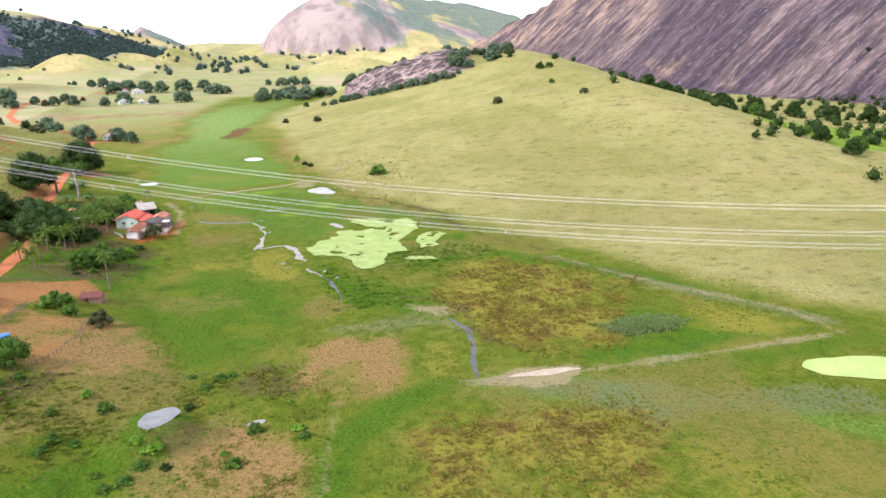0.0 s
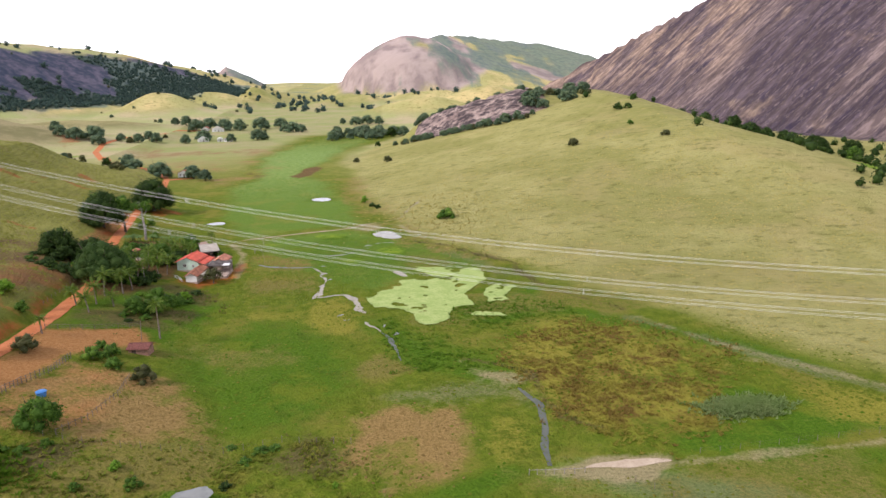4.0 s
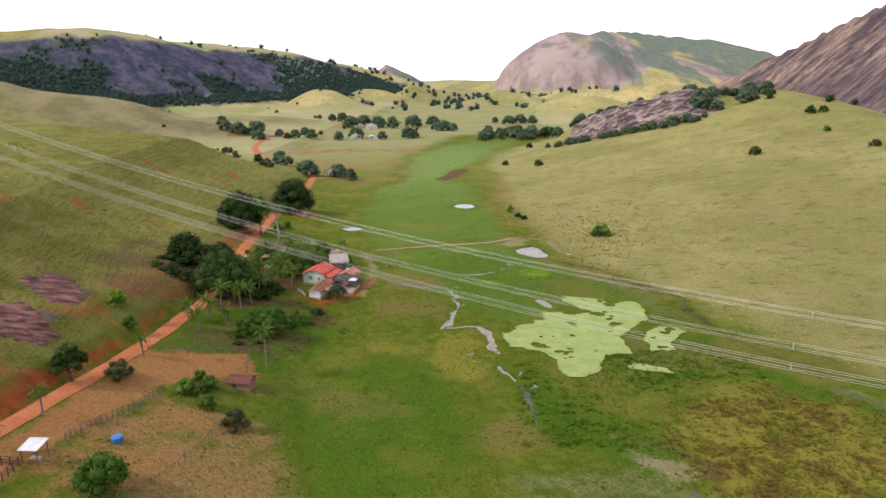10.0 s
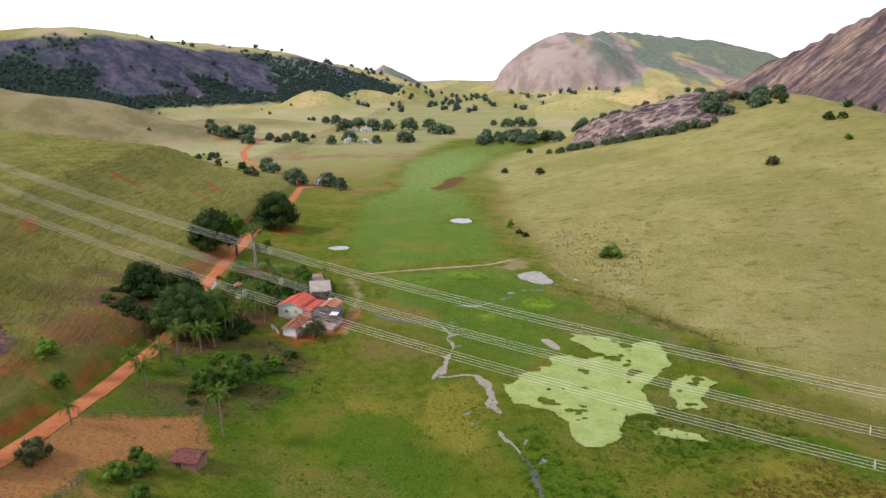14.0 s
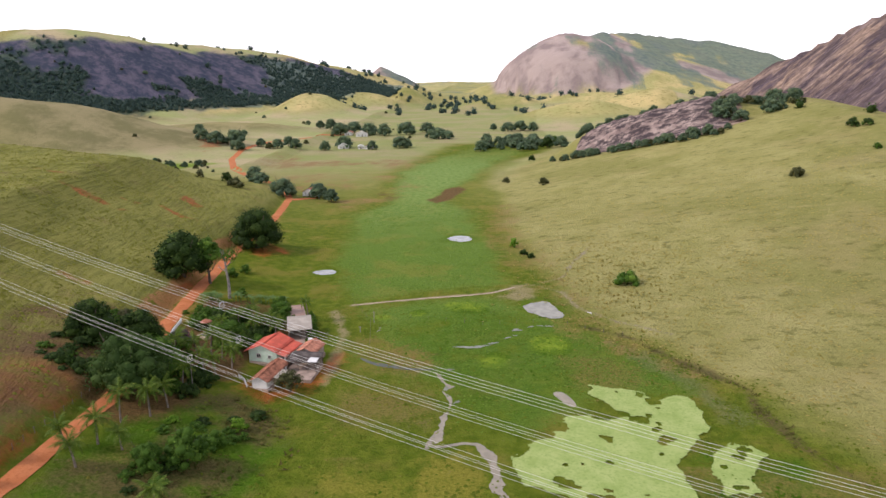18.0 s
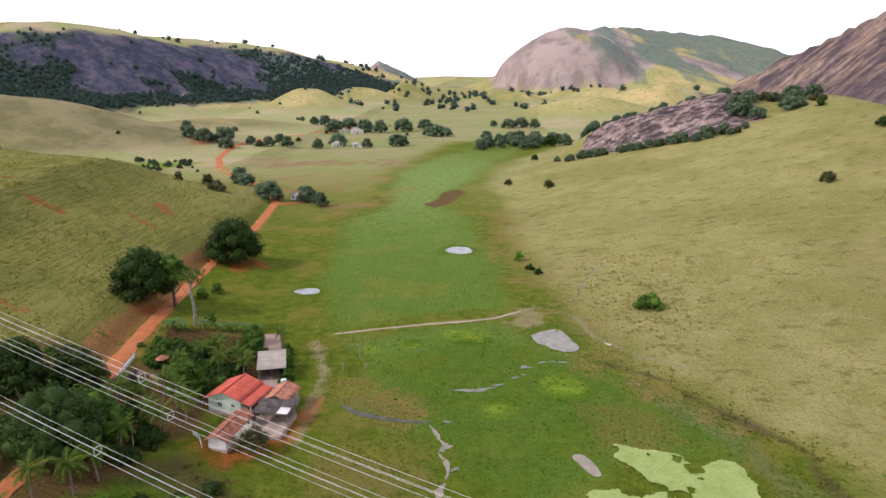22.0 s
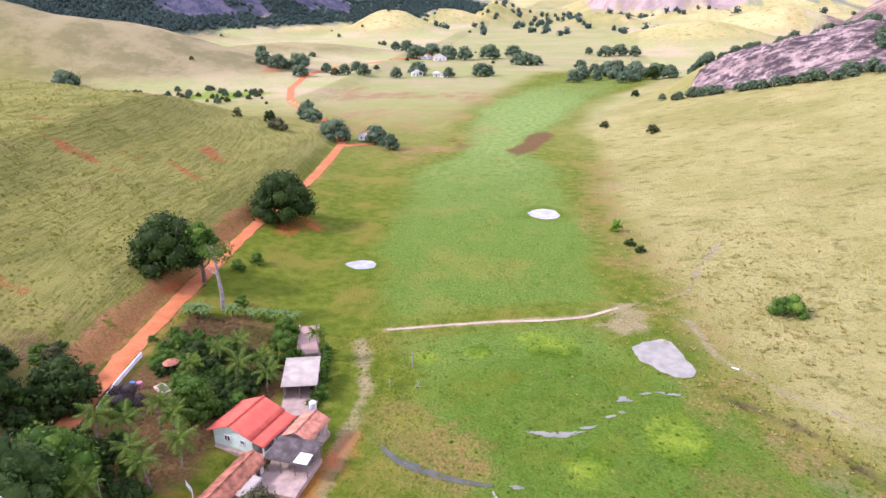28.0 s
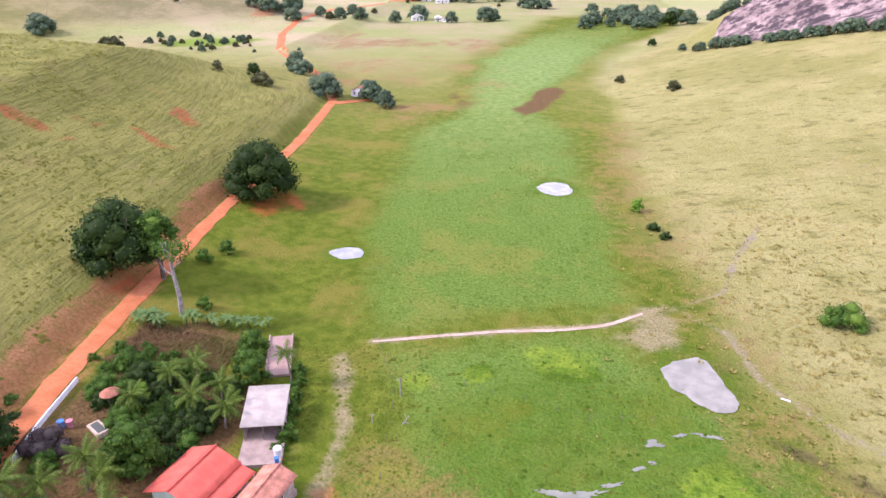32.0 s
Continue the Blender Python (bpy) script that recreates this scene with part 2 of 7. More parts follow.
def land(x, y):
    """Height of the ground."""
    x, y = np.asarray(x, float), np.asarray(y, float)
    z = 0.10 * fbm(x, y, 14, 3, 3)
    # eastern hill
    toe, crest = along(y, TOE_E), 200 + 0 * y
    u = (x - toe) / np.maximum(crest - toe, 20)
    top = along(y, RIDGE_E) * np.exp(-np.maximum(x - crest, 0) ** 2 / (2 * 60.0**2))
    z = z + top * np.clip(u, 0, 1) ** 1.12 * (1 + 0.05 * fbm(x, y, 60, 3, 7)) + step(0.0, 0.5, u) * 0.5 * fbm(x, y, 25, 3, 8)
    # outcrop on its far shoulder
    z = z + 13 * step(0.0, 0.5, ellipse(x, y, 114, 574, 76, 50, -4)) * (1 + 0.22 * np.abs(fbm(x, y - 0.4 * x, 16, 3, 9)) - 0.25 * np.abs(fbm(0.35 * x, y - 0.4 * x, 7, 3, 10)))
    # western bank, road and hill
    rx, rz = along(y, ROAD_X), along(y, ROAD_Z)
    near = along(y, [(40, 52), (100, 50), (128, 41), (150, 33), (200, 30), (250, 28), (300, 22), (430, 14)])
    d = rx - x
    bank = rz * np.clip(1 + d / near, 0, 1) ** 0.9
    end = 1 - step(384, 559, y - 0.47 * (x + 105))
    rise = np.interp(d, [3, 6, 13, 26, 45, 60, 130, 200, 300, 420], [0, 3.0, 6.5, 10, 18, 28, 36.3, 50, 47.5, 32.5])
    rise = rise * end * along(y, [(-50, 1.5), (60, 1.35), (150, 1.15), (200, 0.9), (260, 0.9), (330, 1.11), (420, 0.94)])
    rise = rise * (1 + 0.10 * fbm(x, y, 45, 3, 11) * step(10, 60, d))
    z = z + np.where(d > -near, bank, 0) * np.where(d > 3, end * 0.6 + 0.4, 1) + np.where(d > 3, rise, 0)
    flat = step(0.0, 0.5, ellipse(x, y, POND_FLAT[0], POND_FLAT[1], 10, 8))
    z = z * (1 - flat) + POND_FLAT[2] * flat
    # pale hills behind it
    for cx, cy, r1, r2, turn, h in ((-400, 660, 190, 90, 15, 42), (-530, 640, 130, 95, 0, 46), (-560, 520, 180, 120, 0, 30), (-300, 830, 150, 60, 10, 14), (-276, 1155, 95, 90, -12, 33), (-240, 1375, 105, 60, 20, 30), (-165, 1480, 60, 60, 0, 34), (122, 985, 125, 62, -6, 27), (30, 1330, 120, 70, 0, 22), (-560, 880, 160, 60, 20, 22), (250, 1150, 150, 70, 0, 36), (190, 1420, 150, 70, 0, 26)):
        z = z + h * np.exp(-2.2 * np.clip(1 - ellipse(x, y, cx, cy, r1, r2, turn), 0, 5) ** 2) * (1 + 0.15 * fbm(x, y, 60, 3, cx % 17))
    # far country
    z = z + step(1300, 2400, y) * (1 + 9 * fbm(x, y, 260, 4, 21)) + step(500, 1500, np.abs(x)) * (20 + 20 * fbm(x, y, 300, 4, 22))
    # great rock dome in the east
    d, c = line_near(x, y, ROCK_RIDGE)
    z = np.maximum(z, c - 0.78 * d - 30 * step(200, 420, d) + 9 * fbm(x, y, 90, 3, 31) + 1.2 * fbm(x + y, y - x, 18, 3, 33))
    # wooded ridge in the west
    d, c = line_near(x, y, WEST_RIDGE)
    z = np.maximum(z, c * np.exp(-((d / 190) ** 2) * 1.2) + 7 * fbm(x, y, 80, 4, 35) - 6)
    # far mountains: a bare dome with a long shoulder, a small peak
    e = ellipse(x, y, 205, 2010, 200, 200, 0)
    z = np.maximum(z, 160 * np.clip(e * 1.15, 0, 1) ** 0.42 + 9 * fbm(x, y, 55, 4, 41) - 30 * (e < 0))
    d, c = line_near(x, y, [(300, 2150, 165), (430, 2300, 175), (560, 2400, 165), (720, 2450, 150), (860, 2500, 128), (1100, 2600, 70)])
    z = np.maximum(z, c - 0.42 * d + 10 * fbm(x, y, 120, 4, 43))
    e = 1 - np.hypot((x + 284) / np.where(x > -284, 125, 70), (y - 1900) / 110)
    z = np.maximum(z, 80 * np.clip(e * 1.02, 0, 1) ** 0.62 + 4 * fbm(x, y, 22, 3, 45) - 60 * (e < 0))
    return z


def ground_at(x, y):
    return float(land(np.array([x]), np.array([y]))[0])


def spaced(lo, hi, near, far_lo, far_hi, growth):
    """Grid lines: even in the middle, ever wider outside."""
    mid = list(np.arange(lo, hi + 0.01, near))
    s, v, low = near, lo, []
    while v > far_lo:
        s *= growth
        v -= s
        low.append(v)
    s, v, high = near, hi, []
    while v < far_hi:
        s *= growth
        v += s
        high.append(v)
    return np.array(low[::-1] + mid + high)


def mesh_arrays(name, verts, faces):
    me = bpy.data.meshes.new(name)
    verts, faces = np.asarray(verts, np.float32), np.asarray(faces, np.int32)
    n, k = faces.shape
    me.vertices.add(len(verts))
    me.vertices.foreach_set("co", verts.ravel())
    me.loops.add(n * k)
    me.loops.foreach_set("vertex_index", faces.ravel())
    me.polygons.add(n)
    me.polygons.foreach_set("loop_start", np.arange(n, dtype=np.int32) * k)
    me.polygons.foreach_set("loop_total", np.full(n, k, np.int32))
    me.update(calc_edges=True)
    return me


gx, gy = spaced(-125, 125, 1.1, -2600, 2600, 1.024), spaced(40, 320, 1.1, -400, 4300, 1.017)
GX, GY = np.meshgrid(gx, gy)
GZ = land(GX, GY)
nx, ny = len(gx), len(gy)
idx = np.arange(nx * ny).reshape(ny, nx)
quads = np.stack([idx[:-1, :-1], idx[:-1, 1:], idx[1:, 1:], idx[1:, :-1]], -1).reshape(-1, 4)
ground_mesh = mesh_arrays("ground", np.stack([GX, GY, GZ], -1).reshape(-1, 3), quads)
ground_mesh.polygons.foreach_set("use_smooth", np.ones(len(quads), bool))


STRIP = [(-60, 330), (-62, 395), (-52, 425), (-55, 470), (-62, 520), (-56, 570), (-44, 640), (-30, 720), (60, 740), (50, 650), (16, 600), (0, 560), (-8, 510), (-16, 480), (-24, 440), (-14, 400), (0, 350), (10, 300)]      # wet green floor of the upper valley


def masks(x, y, z):
    """How much of each kind of cover, and of painted haze and shade, lies where."""
    w = 3.2 * fbm(x, y, 14, 4, 51) + 1.6 * fbm(x, y, 5, 3, 52)
    soft = lambda v, s=4.0: step(-s, s, v + w)  # noqa: E731
    m = {}
    toe, rx = along(y, TOE_E), along(y, ROAD_X)
    hill = step(-8, 12, x - toe + 1.5 * w + 9 * fbm(x, y, 45, 3, 50)) * step(60, 110, y)
    west = step(2, 12, rx - x)
    strip = inside(x, y, STRIP) + 7 * fbm(x, y, 30, 3, 87)
    far = step(330, 620, y + 0.3 * np.abs(x)) * (1 - step(-14, 8, strip))
    m["pasture"] = np.clip(hill + west + 0.7 * far, 0, 1)
    m["west"] = west * (1 - step(430, 560, y + 0.3 * (x + 105)))
    tan = soft(inside(x, y, [(0, 110), (8, 113), (22, 111), (21, 96), (16, 88), (6, 86), (-4, 94)]))
    tan = np.maximum(tan, soft(inside(x, y, [(-24, 68), (-21, 74), (-14, 84), (-6, 83), (-3, 74), (0, 64), (-2, 56), (-18, 56)])))
    tan = np.maximum(tan, 1.15 * soft(inside(x, y, [(-63, 104), (-56, 131), (-44, 129), (-35, 125), (-28, 116), (-25, 104), (-42, 99), (-50, 99)]), 5))
    tan = np.maximum(tan, 0.7 * soft(inside(x, y, [(24, 134), (36, 124), (38, 118), (28, 124)])))
    tan = np.maximum(tan, 0.42 * soft(inside(x, y, [(-26, 238), (-16, 234), (-8, 220), (-22, 217)])))
    tan = np.maximum(tan, 0.85 * step(-0.3, 0.25, fbm(x, y, 45, 4, 66)) * soft(inside(x, y, [(-98, 372), (-66, 385), (-40, 430), (-44, 520), (-60, 640), (-180, 640), (-140, 480)]) + 14 * fbm(x, y, 40, 3, 53), 26))
    tan = np.maximum(tan, 0.5 * step(-12, 0, toe - x + w) * step(-4, 2, x - toe + 12 + w) * (y > 215) * (y < 420))
    m["tan"] = np.maximum(tan * (0.5 + 0.5 * step(-0.3, 0.25, fbm(x, y, 7, 4, 48))), 0 * x)
    lush = 0.8 * soft(inside(x, y, [(-36, 150), (-27, 172), (-9, 166), (5, 126), (-9, 106), (-24, 104), (-27, 116), (-34, 130), (-42, 148)]) + 3 * fbm(x, y, 18, 3, 54), 8)
    lush = np.maximum(lush, 0.8 * soft(inside(x, y, [(-62, 83), (-60, 87), (-56, 93), (-51, 95), (-48, 92), (-54, 85), (-59, 81)]), 3))
    lush = np.maximum(lush, soft(inside(x, y, [(67, 151), (72, 149), (79, 135), (73, 131), (66, 144)]), 3))
    lush = np.maximum(lush, soft(inside(x, y, [(11, 164), (16, 153), (17, 142), (23, 138), (25, 132), (18, 132), (14, 140), (9, 159)]), 3))
    lush = np.maximum(lush, soft(inside(x, y, [(60, 107), (80, 110), (96, 92), (64, 86), (56, 90)]) + 2, 3))
    lush = np.maximum(lush, soft(3.5 - line_near(x, y, [(1, 60), (5, 72), (13, 81), (24, 87)])[0]))
    lush = np.maximum(lush, soft(4 - line_near(x, y, [(40, 182), (60, 160), (82, 140), (100, 118)])[0]) * 0.8)
    lush = np.maximum(lush, soft(4 - line_near(x, y, [(64, 84), (90, 82), (116, 84)])[0]) * 0.7)
    lush = np.maximum(lush, soft(6 - line_near(x, y, [(6, 160), (18, 145), (30, 130)])[0]) * 0.6)
    for cx, cy, r1, r2, turn in ((-54.3, 295.6, 7.5, 6, 5), (17.2, 262.3, 6.6, 10.5, 32), (-10, 348.5, 9.5, 6.6, -35)):
        lush = np.maximum(lush, 0.6 * step(-0.1, 0.3, ellipse(x, y, cx, cy, r1, r2, turn) + 0.06 * w))
    for cx, cy, rx_, ry_ in ((17, 234, 6, 9), (3, 225, 5, 5), (-18, 256, 3, 3), (-4, 259, 7, 4), (-10, 248, 2, 2)):
        lush = np.maximum(lush, step(-0.2, 0.4, ellipse(x, y, cx, cy, rx_, ry_) + 0.1 * w))
    lush = np.maximum(lush, 0.6 * soft(inside(x, y, [(-26, 250), (-20, 222), (-6, 200), (6, 186), (24, 212), (46, 208), (40, 230), (14, 250), (0, 262)]) + 6 * fbm(x, y, 14, 3, 77), 6))
    lush = np.maximum(lush, 0.8 * soft(5 - line_near(x, y, [(12, 150), (16, 138), (24, 128), (34, 122)])[0] + 2 * fbm(x, y, 7, 3, 78), 3))
    for cx, cy, r1, r2 in ((17, 262, 9, 11), (-10.5, 345.5, 11, 9)):
        lush = np.maximum(lush, 0.5 * step(-0.1, 0.3, ellipse(x, y, cx, cy, r1, r2) + 0.1 * w))
    # lush field below the road; its shadows are painted by the dark green too
    lush = np.maximum(lush, 0.95 * soft(inside(x, y, [(-66, 150), (-67, 178), (-58, 196), (-46, 198), (-36, 186), (-34, 168), (-44, 152)]) + 3 * fbm(x, y, 8, 3, 90), 4))
    lush = np.maximum(lush, 0.9 * soft(inside(x, y, [(26, 168), (38, 178), (56, 184), (58, 172), (46, 156), (30, 154)]) + 2 * fbm(x, y, 6, 3, 92), 4))
    lush = np.maximum(lush, 0.9 * soft(inside(x, y, [(-48, 72), (-30, 80), (-20, 78), (-19, 68), (-26, 58), (-48, 58)]) + 2 * fbm(x, y, 6, 3, 95), 4))
    lush = np.maximum(lush, 0.8 * step(-0.25, 0.1, ellipse(x, y, -24, 84.6, 6.2, 4.8, 40) + 0.06 * w))
    m["lush"] = lush
    wet = soft(inside(x, y, [(-38, 264), (-50, 296), (-62, 390), (-50, 426), (-54, 480), (-58, 540), (-40, 610), (-14, 680), (20, 690), (30, 650), (6, 600), (-4, 560), (-12, 510), (-22, 470), (-26, 436), (-12, 405), (2, 334), (5, 284)]) + 5 * fbm(x, y, 22, 3, 55), 9)
    wet = np.maximum(wet, soft(inside(x, y, [(-32, 258), (-26, 225), (-6, 205), (8, 190), (24, 212), (44, 208), (34, 236), (12, 262), (0, 272)]) + 5 * fbm(x, y, 22, 3, 56), 9))
    wet = np.maximum(wet, 0.8 * soft(4.5 - line_near(x, y, [(34, 86), (56, 78), (72, 68), (92, 52)])[0]))
    m["wet"] = np.clip(wet, 0, 1) * (1 - 0.75 * step(500, 690, y + 30 * fbm(x, y, 30, 3, 100)))
    reed = 0.9 * soft(inside(x, y, [(45, 152), (59, 157), (70, 147), (80, 130), (84, 118), (66, 98), (54, 94), (40, 100), (39, 116), (41, 133)]) + 9 * fbm(x, y, 13, 3, 57), 8)
    reed = np.maximum(reed, 0.9 * soft(inside(x, y, [(16, 74), (31, 75), (52, 70), (52, 58), (44, 46), (12, 52)]) + 4 * fbm(x, y, 10, 3, 58), 5))
    reed = np.maximum(reed, 0.6 * soft(inside(x, y, [(-66, 444), (-60, 474), (-46, 448), (-52, 424)]), 10))
    reed = reed * (0.5 + 0.5 * step(-0.35, 0.1, fbm(x, y, 9, 3, 60)))
    m["reed"] = reed
    mud = 0.9 * soft(inside(x, y, [(30, 87), (38, 88.6), (45, 89), (53, 89), (54, 86), (46, 84), (37, 86)]) + 0.3, 1.6)
    mud = np.maximum(mud, 0.4 * soft(1.2 - line_near(x, y, [(87, 123), (99, 118.6), (104, 111), (111, 103), (115, 95)])[0], 1.5))
    mud = np.maximum(mud, 0.62 * step(-1.2, 1.2, 1.3 - line_near(x, y, [(33, 86), (42, 88), (52, 86), (80, 86), (113, 87)])[0] + 0.4 * w))
    mud = np.maximum(mud, 0.6 * step(-1.5, 1.5, 1.0 - line_near(x, y, [(113, 87), (111, 101), (95, 121), (85, 135), (76, 153)])[0] + 0.4 * w))
    mud = np.maximum(mud, 0.85 * soft(inside(x, y, [(24, 133), (29, 129), (38, 122), (36, 118), (31, 118), (26, 125)]), 3))
    mud = np.maximum(mud, 0.3 * soft(inside(x, y, [(5, 117), (19, 122), (27, 123), (38, 117), (36, 106), (30, 111), (18, 113)]), 6))
    mud = np.maximum(mud, step(-1.0, 1.0, 0.9 - line_near(x, y, [(-38, 262), (-17, 269), (3, 275), (10, 281), (14, 284)])[0] + 0.25 * w))
    mud = np.maximum(mud, 0.8 * step(-4, 4, 3.0 - line_near(x, y, [(5, 277), (16, 284)])[0] + 1.2 * w))
    mud = np.maximum(mud, 0.7 * step(-0.9, 0.9, 0.5 - line_near(x, y, [(16, 284), (26, 292), (30, 306), (38, 322)])[0] + 0.3 * w))
    mud = np.maximum(mud, 0.8 * step(-1.5, 1.5, 1.6 - line_near(x, y, [(-42, 256), (-36, 239), (-35, 224), (-34, 209)])[0] + 0.5 * w))
    mud = np.maximum(mud, 0.4 * step(-0.8, 0.8, 0.6 - line_near(x, y, [(5.4, 89), (3.4, 77), (2.3, 70), (1, 62)])[0] + 0.3 * w))
    mud = np.maximum(mud, 0.8 * step(-0.9, 0.9, 0.55 - line_near(x, y, [(14, 284), (24, 276), (27, 262), (36, 250), (48, 240)])[0] + 0.2 * w))
    mud = np.maximum(mud, 0.75 * soft(inside(x, y, [(1, 270), (6, 276), (14, 284), (19, 279), (14, 270), (9, 267)]) + 1.5 * fbm(x, y, 4, 3, 99), 3))
    m["mud"] = mud
    d = rx - x
    red = step(2, 4, d) * (1 - step(4, 7, d + w)) * step(80, 110, y) * (1 - step(150, 185, y + 4 * w)) * 0.9
    red = np.maximum(red, soft(inside(x, y, [(-72, 88), (-65, 90), (-60, 93), (-55, 98), (-53, 91), (-62, 84), (-68, 80)]), 3) * 0.8)
    red = np.maximum(red, soft(inside(x, y, [(-77, 94), (-78, 104), (-76, 114), (-72, 118), (-71, 110), (-72, 92)]), 2.5))
    red = np.maximum(red, 0.55 * step(-0.1, 0.3, fbm(x, y, 11, 3, 67)) * (d > 4) * (1 - step(14, 26, d + w)) * step(90, 98, y) * (1 - step(190, 225, y)))
    red = np.maximum(red, 0.62 * soft(inside(x, y, [(-56, 206), (-41, 212), (-34, 228), (-32, 216), (-34, 206), (-46, 199)]) + 2.5 * fbm(x, y, 5, 3, 94), 4))
    for cx, cy, r1, r2, turn in ((-120, 347, 3.5, 7.5, 50), (-140, 307, 3, 7.5, -76), (-134, 320, 2.5, 5, -80), (-138, 358, 3, 4, 60), (-236, 652, 16, 26, 20), (-160, 316, 2.5, 6, 80), (-88, 268, 6, 8, 0), (-82, 318, 7, 8, 0), (-130, 233, 2.5, 5, 30), (-112, 244, 3, 6, 70), (-120, 327, 2.5, 8, 80), (-134, 203, 3, 6, 10)):
        red = np.maximum(red, 0.62 * step(-0.3, 0.45, ellipse(x, y, cx, cy, r1 * 1.25, r2 * 1.25, turn) + 0.3 * w - 0.3 + 0.5 * fbm(z, 0.15 * x + 0.15 * y, 1.2, 2, 59)))
    m["red"] = red
    d, c = line_near(x, y, ROCK_RIDGE)
    rock = step(-16, 2, c - 0.78 * d + 4 * w) * (d < 430)
    d, c = line_near(x, y, WEST_RIDGE)
    face = np.where(x < -250, step(40, 75, d + 5 * w) * (1 - step(190, 230, d + 8 * w)) * (y < 1600), 0)
    rock = np.maximum(rock, face)
    rock = np.maximum(rock, step(-2, 2, inside(x, y, [(58, 548), (88, 517), (135, 504), (160, 520), (168, 560), (150, 585), (85, 590)]) + 1.5 * w))
    rock = np.maximum(rock, step(-0.22, 0.0, ellipse(x, y, 205, 2010, 200, 200) + 0.12 * fbm(x, y, 60, 3, 89)) * step(-0.75, -0.1, fbm(x, y, 110, 3, 63) - 0.003 * (x - 290)))
    rock = np.maximum(rock, step(0.0, 0.1, ellipse(x, y, -274, 1900, 95, 100)) * 0.9)
    rock = np.maximum(rock, 0.9 * (y > 2000) * (x > 280) * step(0.05, 0.25, fbm(x, y, 160, 3, 64)))
    for cx, cy, r1, r2, turn in ((-86, 138, 8, 7, 60), (-90, 160, 7, 8, 40)):
        rock = np.maximum(rock, 0.75 * step(-0.1, 0.4, ellipse(x, y, cx, cy, r1, r2, turn) + 0.2 * w))
    m["rock"] = rock
    m["yard"] = soft(inside(x, y, [(-67, 100), (-67, 130), (-67, 148), (-50, 159), (-46, 149), (-56, 134), (-63, 104), (-60, 97)]), 2.5)
    d = rx - x
    m["yard"] = np.maximum(m["yard"], 0.8 * step(1.6, 2.4, d) * (1 - step(6.0, 9.0, d + 0.7 * w)) * step(196, 215, y) * (1 - step(318, 345, y)))
    m["yard"] = np.maximum(m["yard"], 0.55 * step(-5.5, -3.5, d + 0.4 * w) * (1 - step(-2.2, -1.4, d)) * step(206, 216, y) * (1 - step(250, 262, y)))
    m["yard"] = np.maximum(m["yard"], 0.6 * step(-3.4, -2.4, d) * (1 - step(-2.2, -1.4, d)) * step(200, 225, y) * (1 - step(400, 430, y)) * step(-0.4, 0.2, fbm(x, y, 12, 3, 84)))
    m["yard"] = np.maximum(m["yard"], (0.45 + 0.35 * fbm(x, y, 9, 3, 41)) * soft(inside(x, y, [(-63, 104), (-56, 131), (-45, 129), (-41, 114), (-40, 100), (-50, 96), (-60, 96)]), 5))
    olive = 0.9 * soft(inside(x, y, [(-90, 72), (-58, 80), (-44, 88), (-40, 98), (-25, 103), (-20, 98), (-30, 90), (-44, 82), (-62, 74), (-90, 66)]) + 2, 6)
    olive = np.maximum(olive, 0.75 * step(-0.1, 0.3, fbm(x, y, 12, 4, 47)) * soft(inside(x, y, [(-90, 80), (-44, 88), (-12, 92), (-4, 70), (-10, 45), (-90, 45)]), 6))
    olive = np.maximum(olive, 0.6 * soft(inside(x, y, [(18, 226), (30, 230), (38, 214), (46, 208), (38, 211), (20, 210)]), 4))
    olive = np.maximum(olive, 0.9 * soft(inside(x, y, [(-36, 236), (-23, 237), (-9, 223), (-8, 201), (-9, 190), (-27, 192), (-34, 215)]), 5) * (0.35 + 0.65 * step(-0.3, 0.3, fbm(x, y, 10, 4, 46))))
    olive = np.maximum(olive, 0.8 * soft(inside(x, y, [(0, 134), (7, 138), (13, 130), (8, 125), (1, 127)]), 3))
    olive = np.maximum(olive, 0.6 * step(0.0, 0.35, fbm(x, y, 24, 4, 68)) * (1 - np.clip(hill + west, 0, 1)) * (y < 180))
    m["olive"] = olive
    weeds = soft(inside(x, y, [(-51, 92), (-49, 97), (-42, 100), (-40, 96), (-45, 89), (-50, 89)]), 3)
    weeds = np.maximum(weeds, 0.8 * soft(inside(x, y, [(-16, 98), (-8, 106), (-2, 101), (0, 92), (-10, 90)]), 4))
    weeds = np.maximum(weeds, 0.75 * step(-1.5, 1.5, 1.4 - line_near(x, y, [(26, 247), (38, 238), (44, 227), (51, 217), (56, 211), (55, 200), (58, 188), (64, 174), (74, 160)])[0] + 0.5 * w))
    weeds = np.maximum(weeds, 0.8 * step(-1, 1, 1.0 - line_near(x, y, [(26, 134), (32, 130), (39, 124), (38, 112), (39, 104), (46, 98)])[0] + 0.4 * w))
    # weeds on the same field, which also darken it for shade
    weeds = np.maximum(weeds, 0.8 * step(-0.5, 0.25, fbm(x, y, 9, 4, 43)) * soft(inside(x, y, [(-66, 154), (-67, 198), (-50, 202), (-38, 192), (-34, 176), (-44, 158), (-54, 156)]), 5))
    weeds = np.maximum(weeds, 0.6 * step(-0.1, 0.3, fbm(x, y, 8, 4, 42)) * soft(inside(x, y, [(-34, 96), (-4, 96), (-2, 84), (-14, 76), (-40, 80)]), 4))
    m["weeds"] = weeds
    d, c = line_near(x, y, WEST_RIDGE)
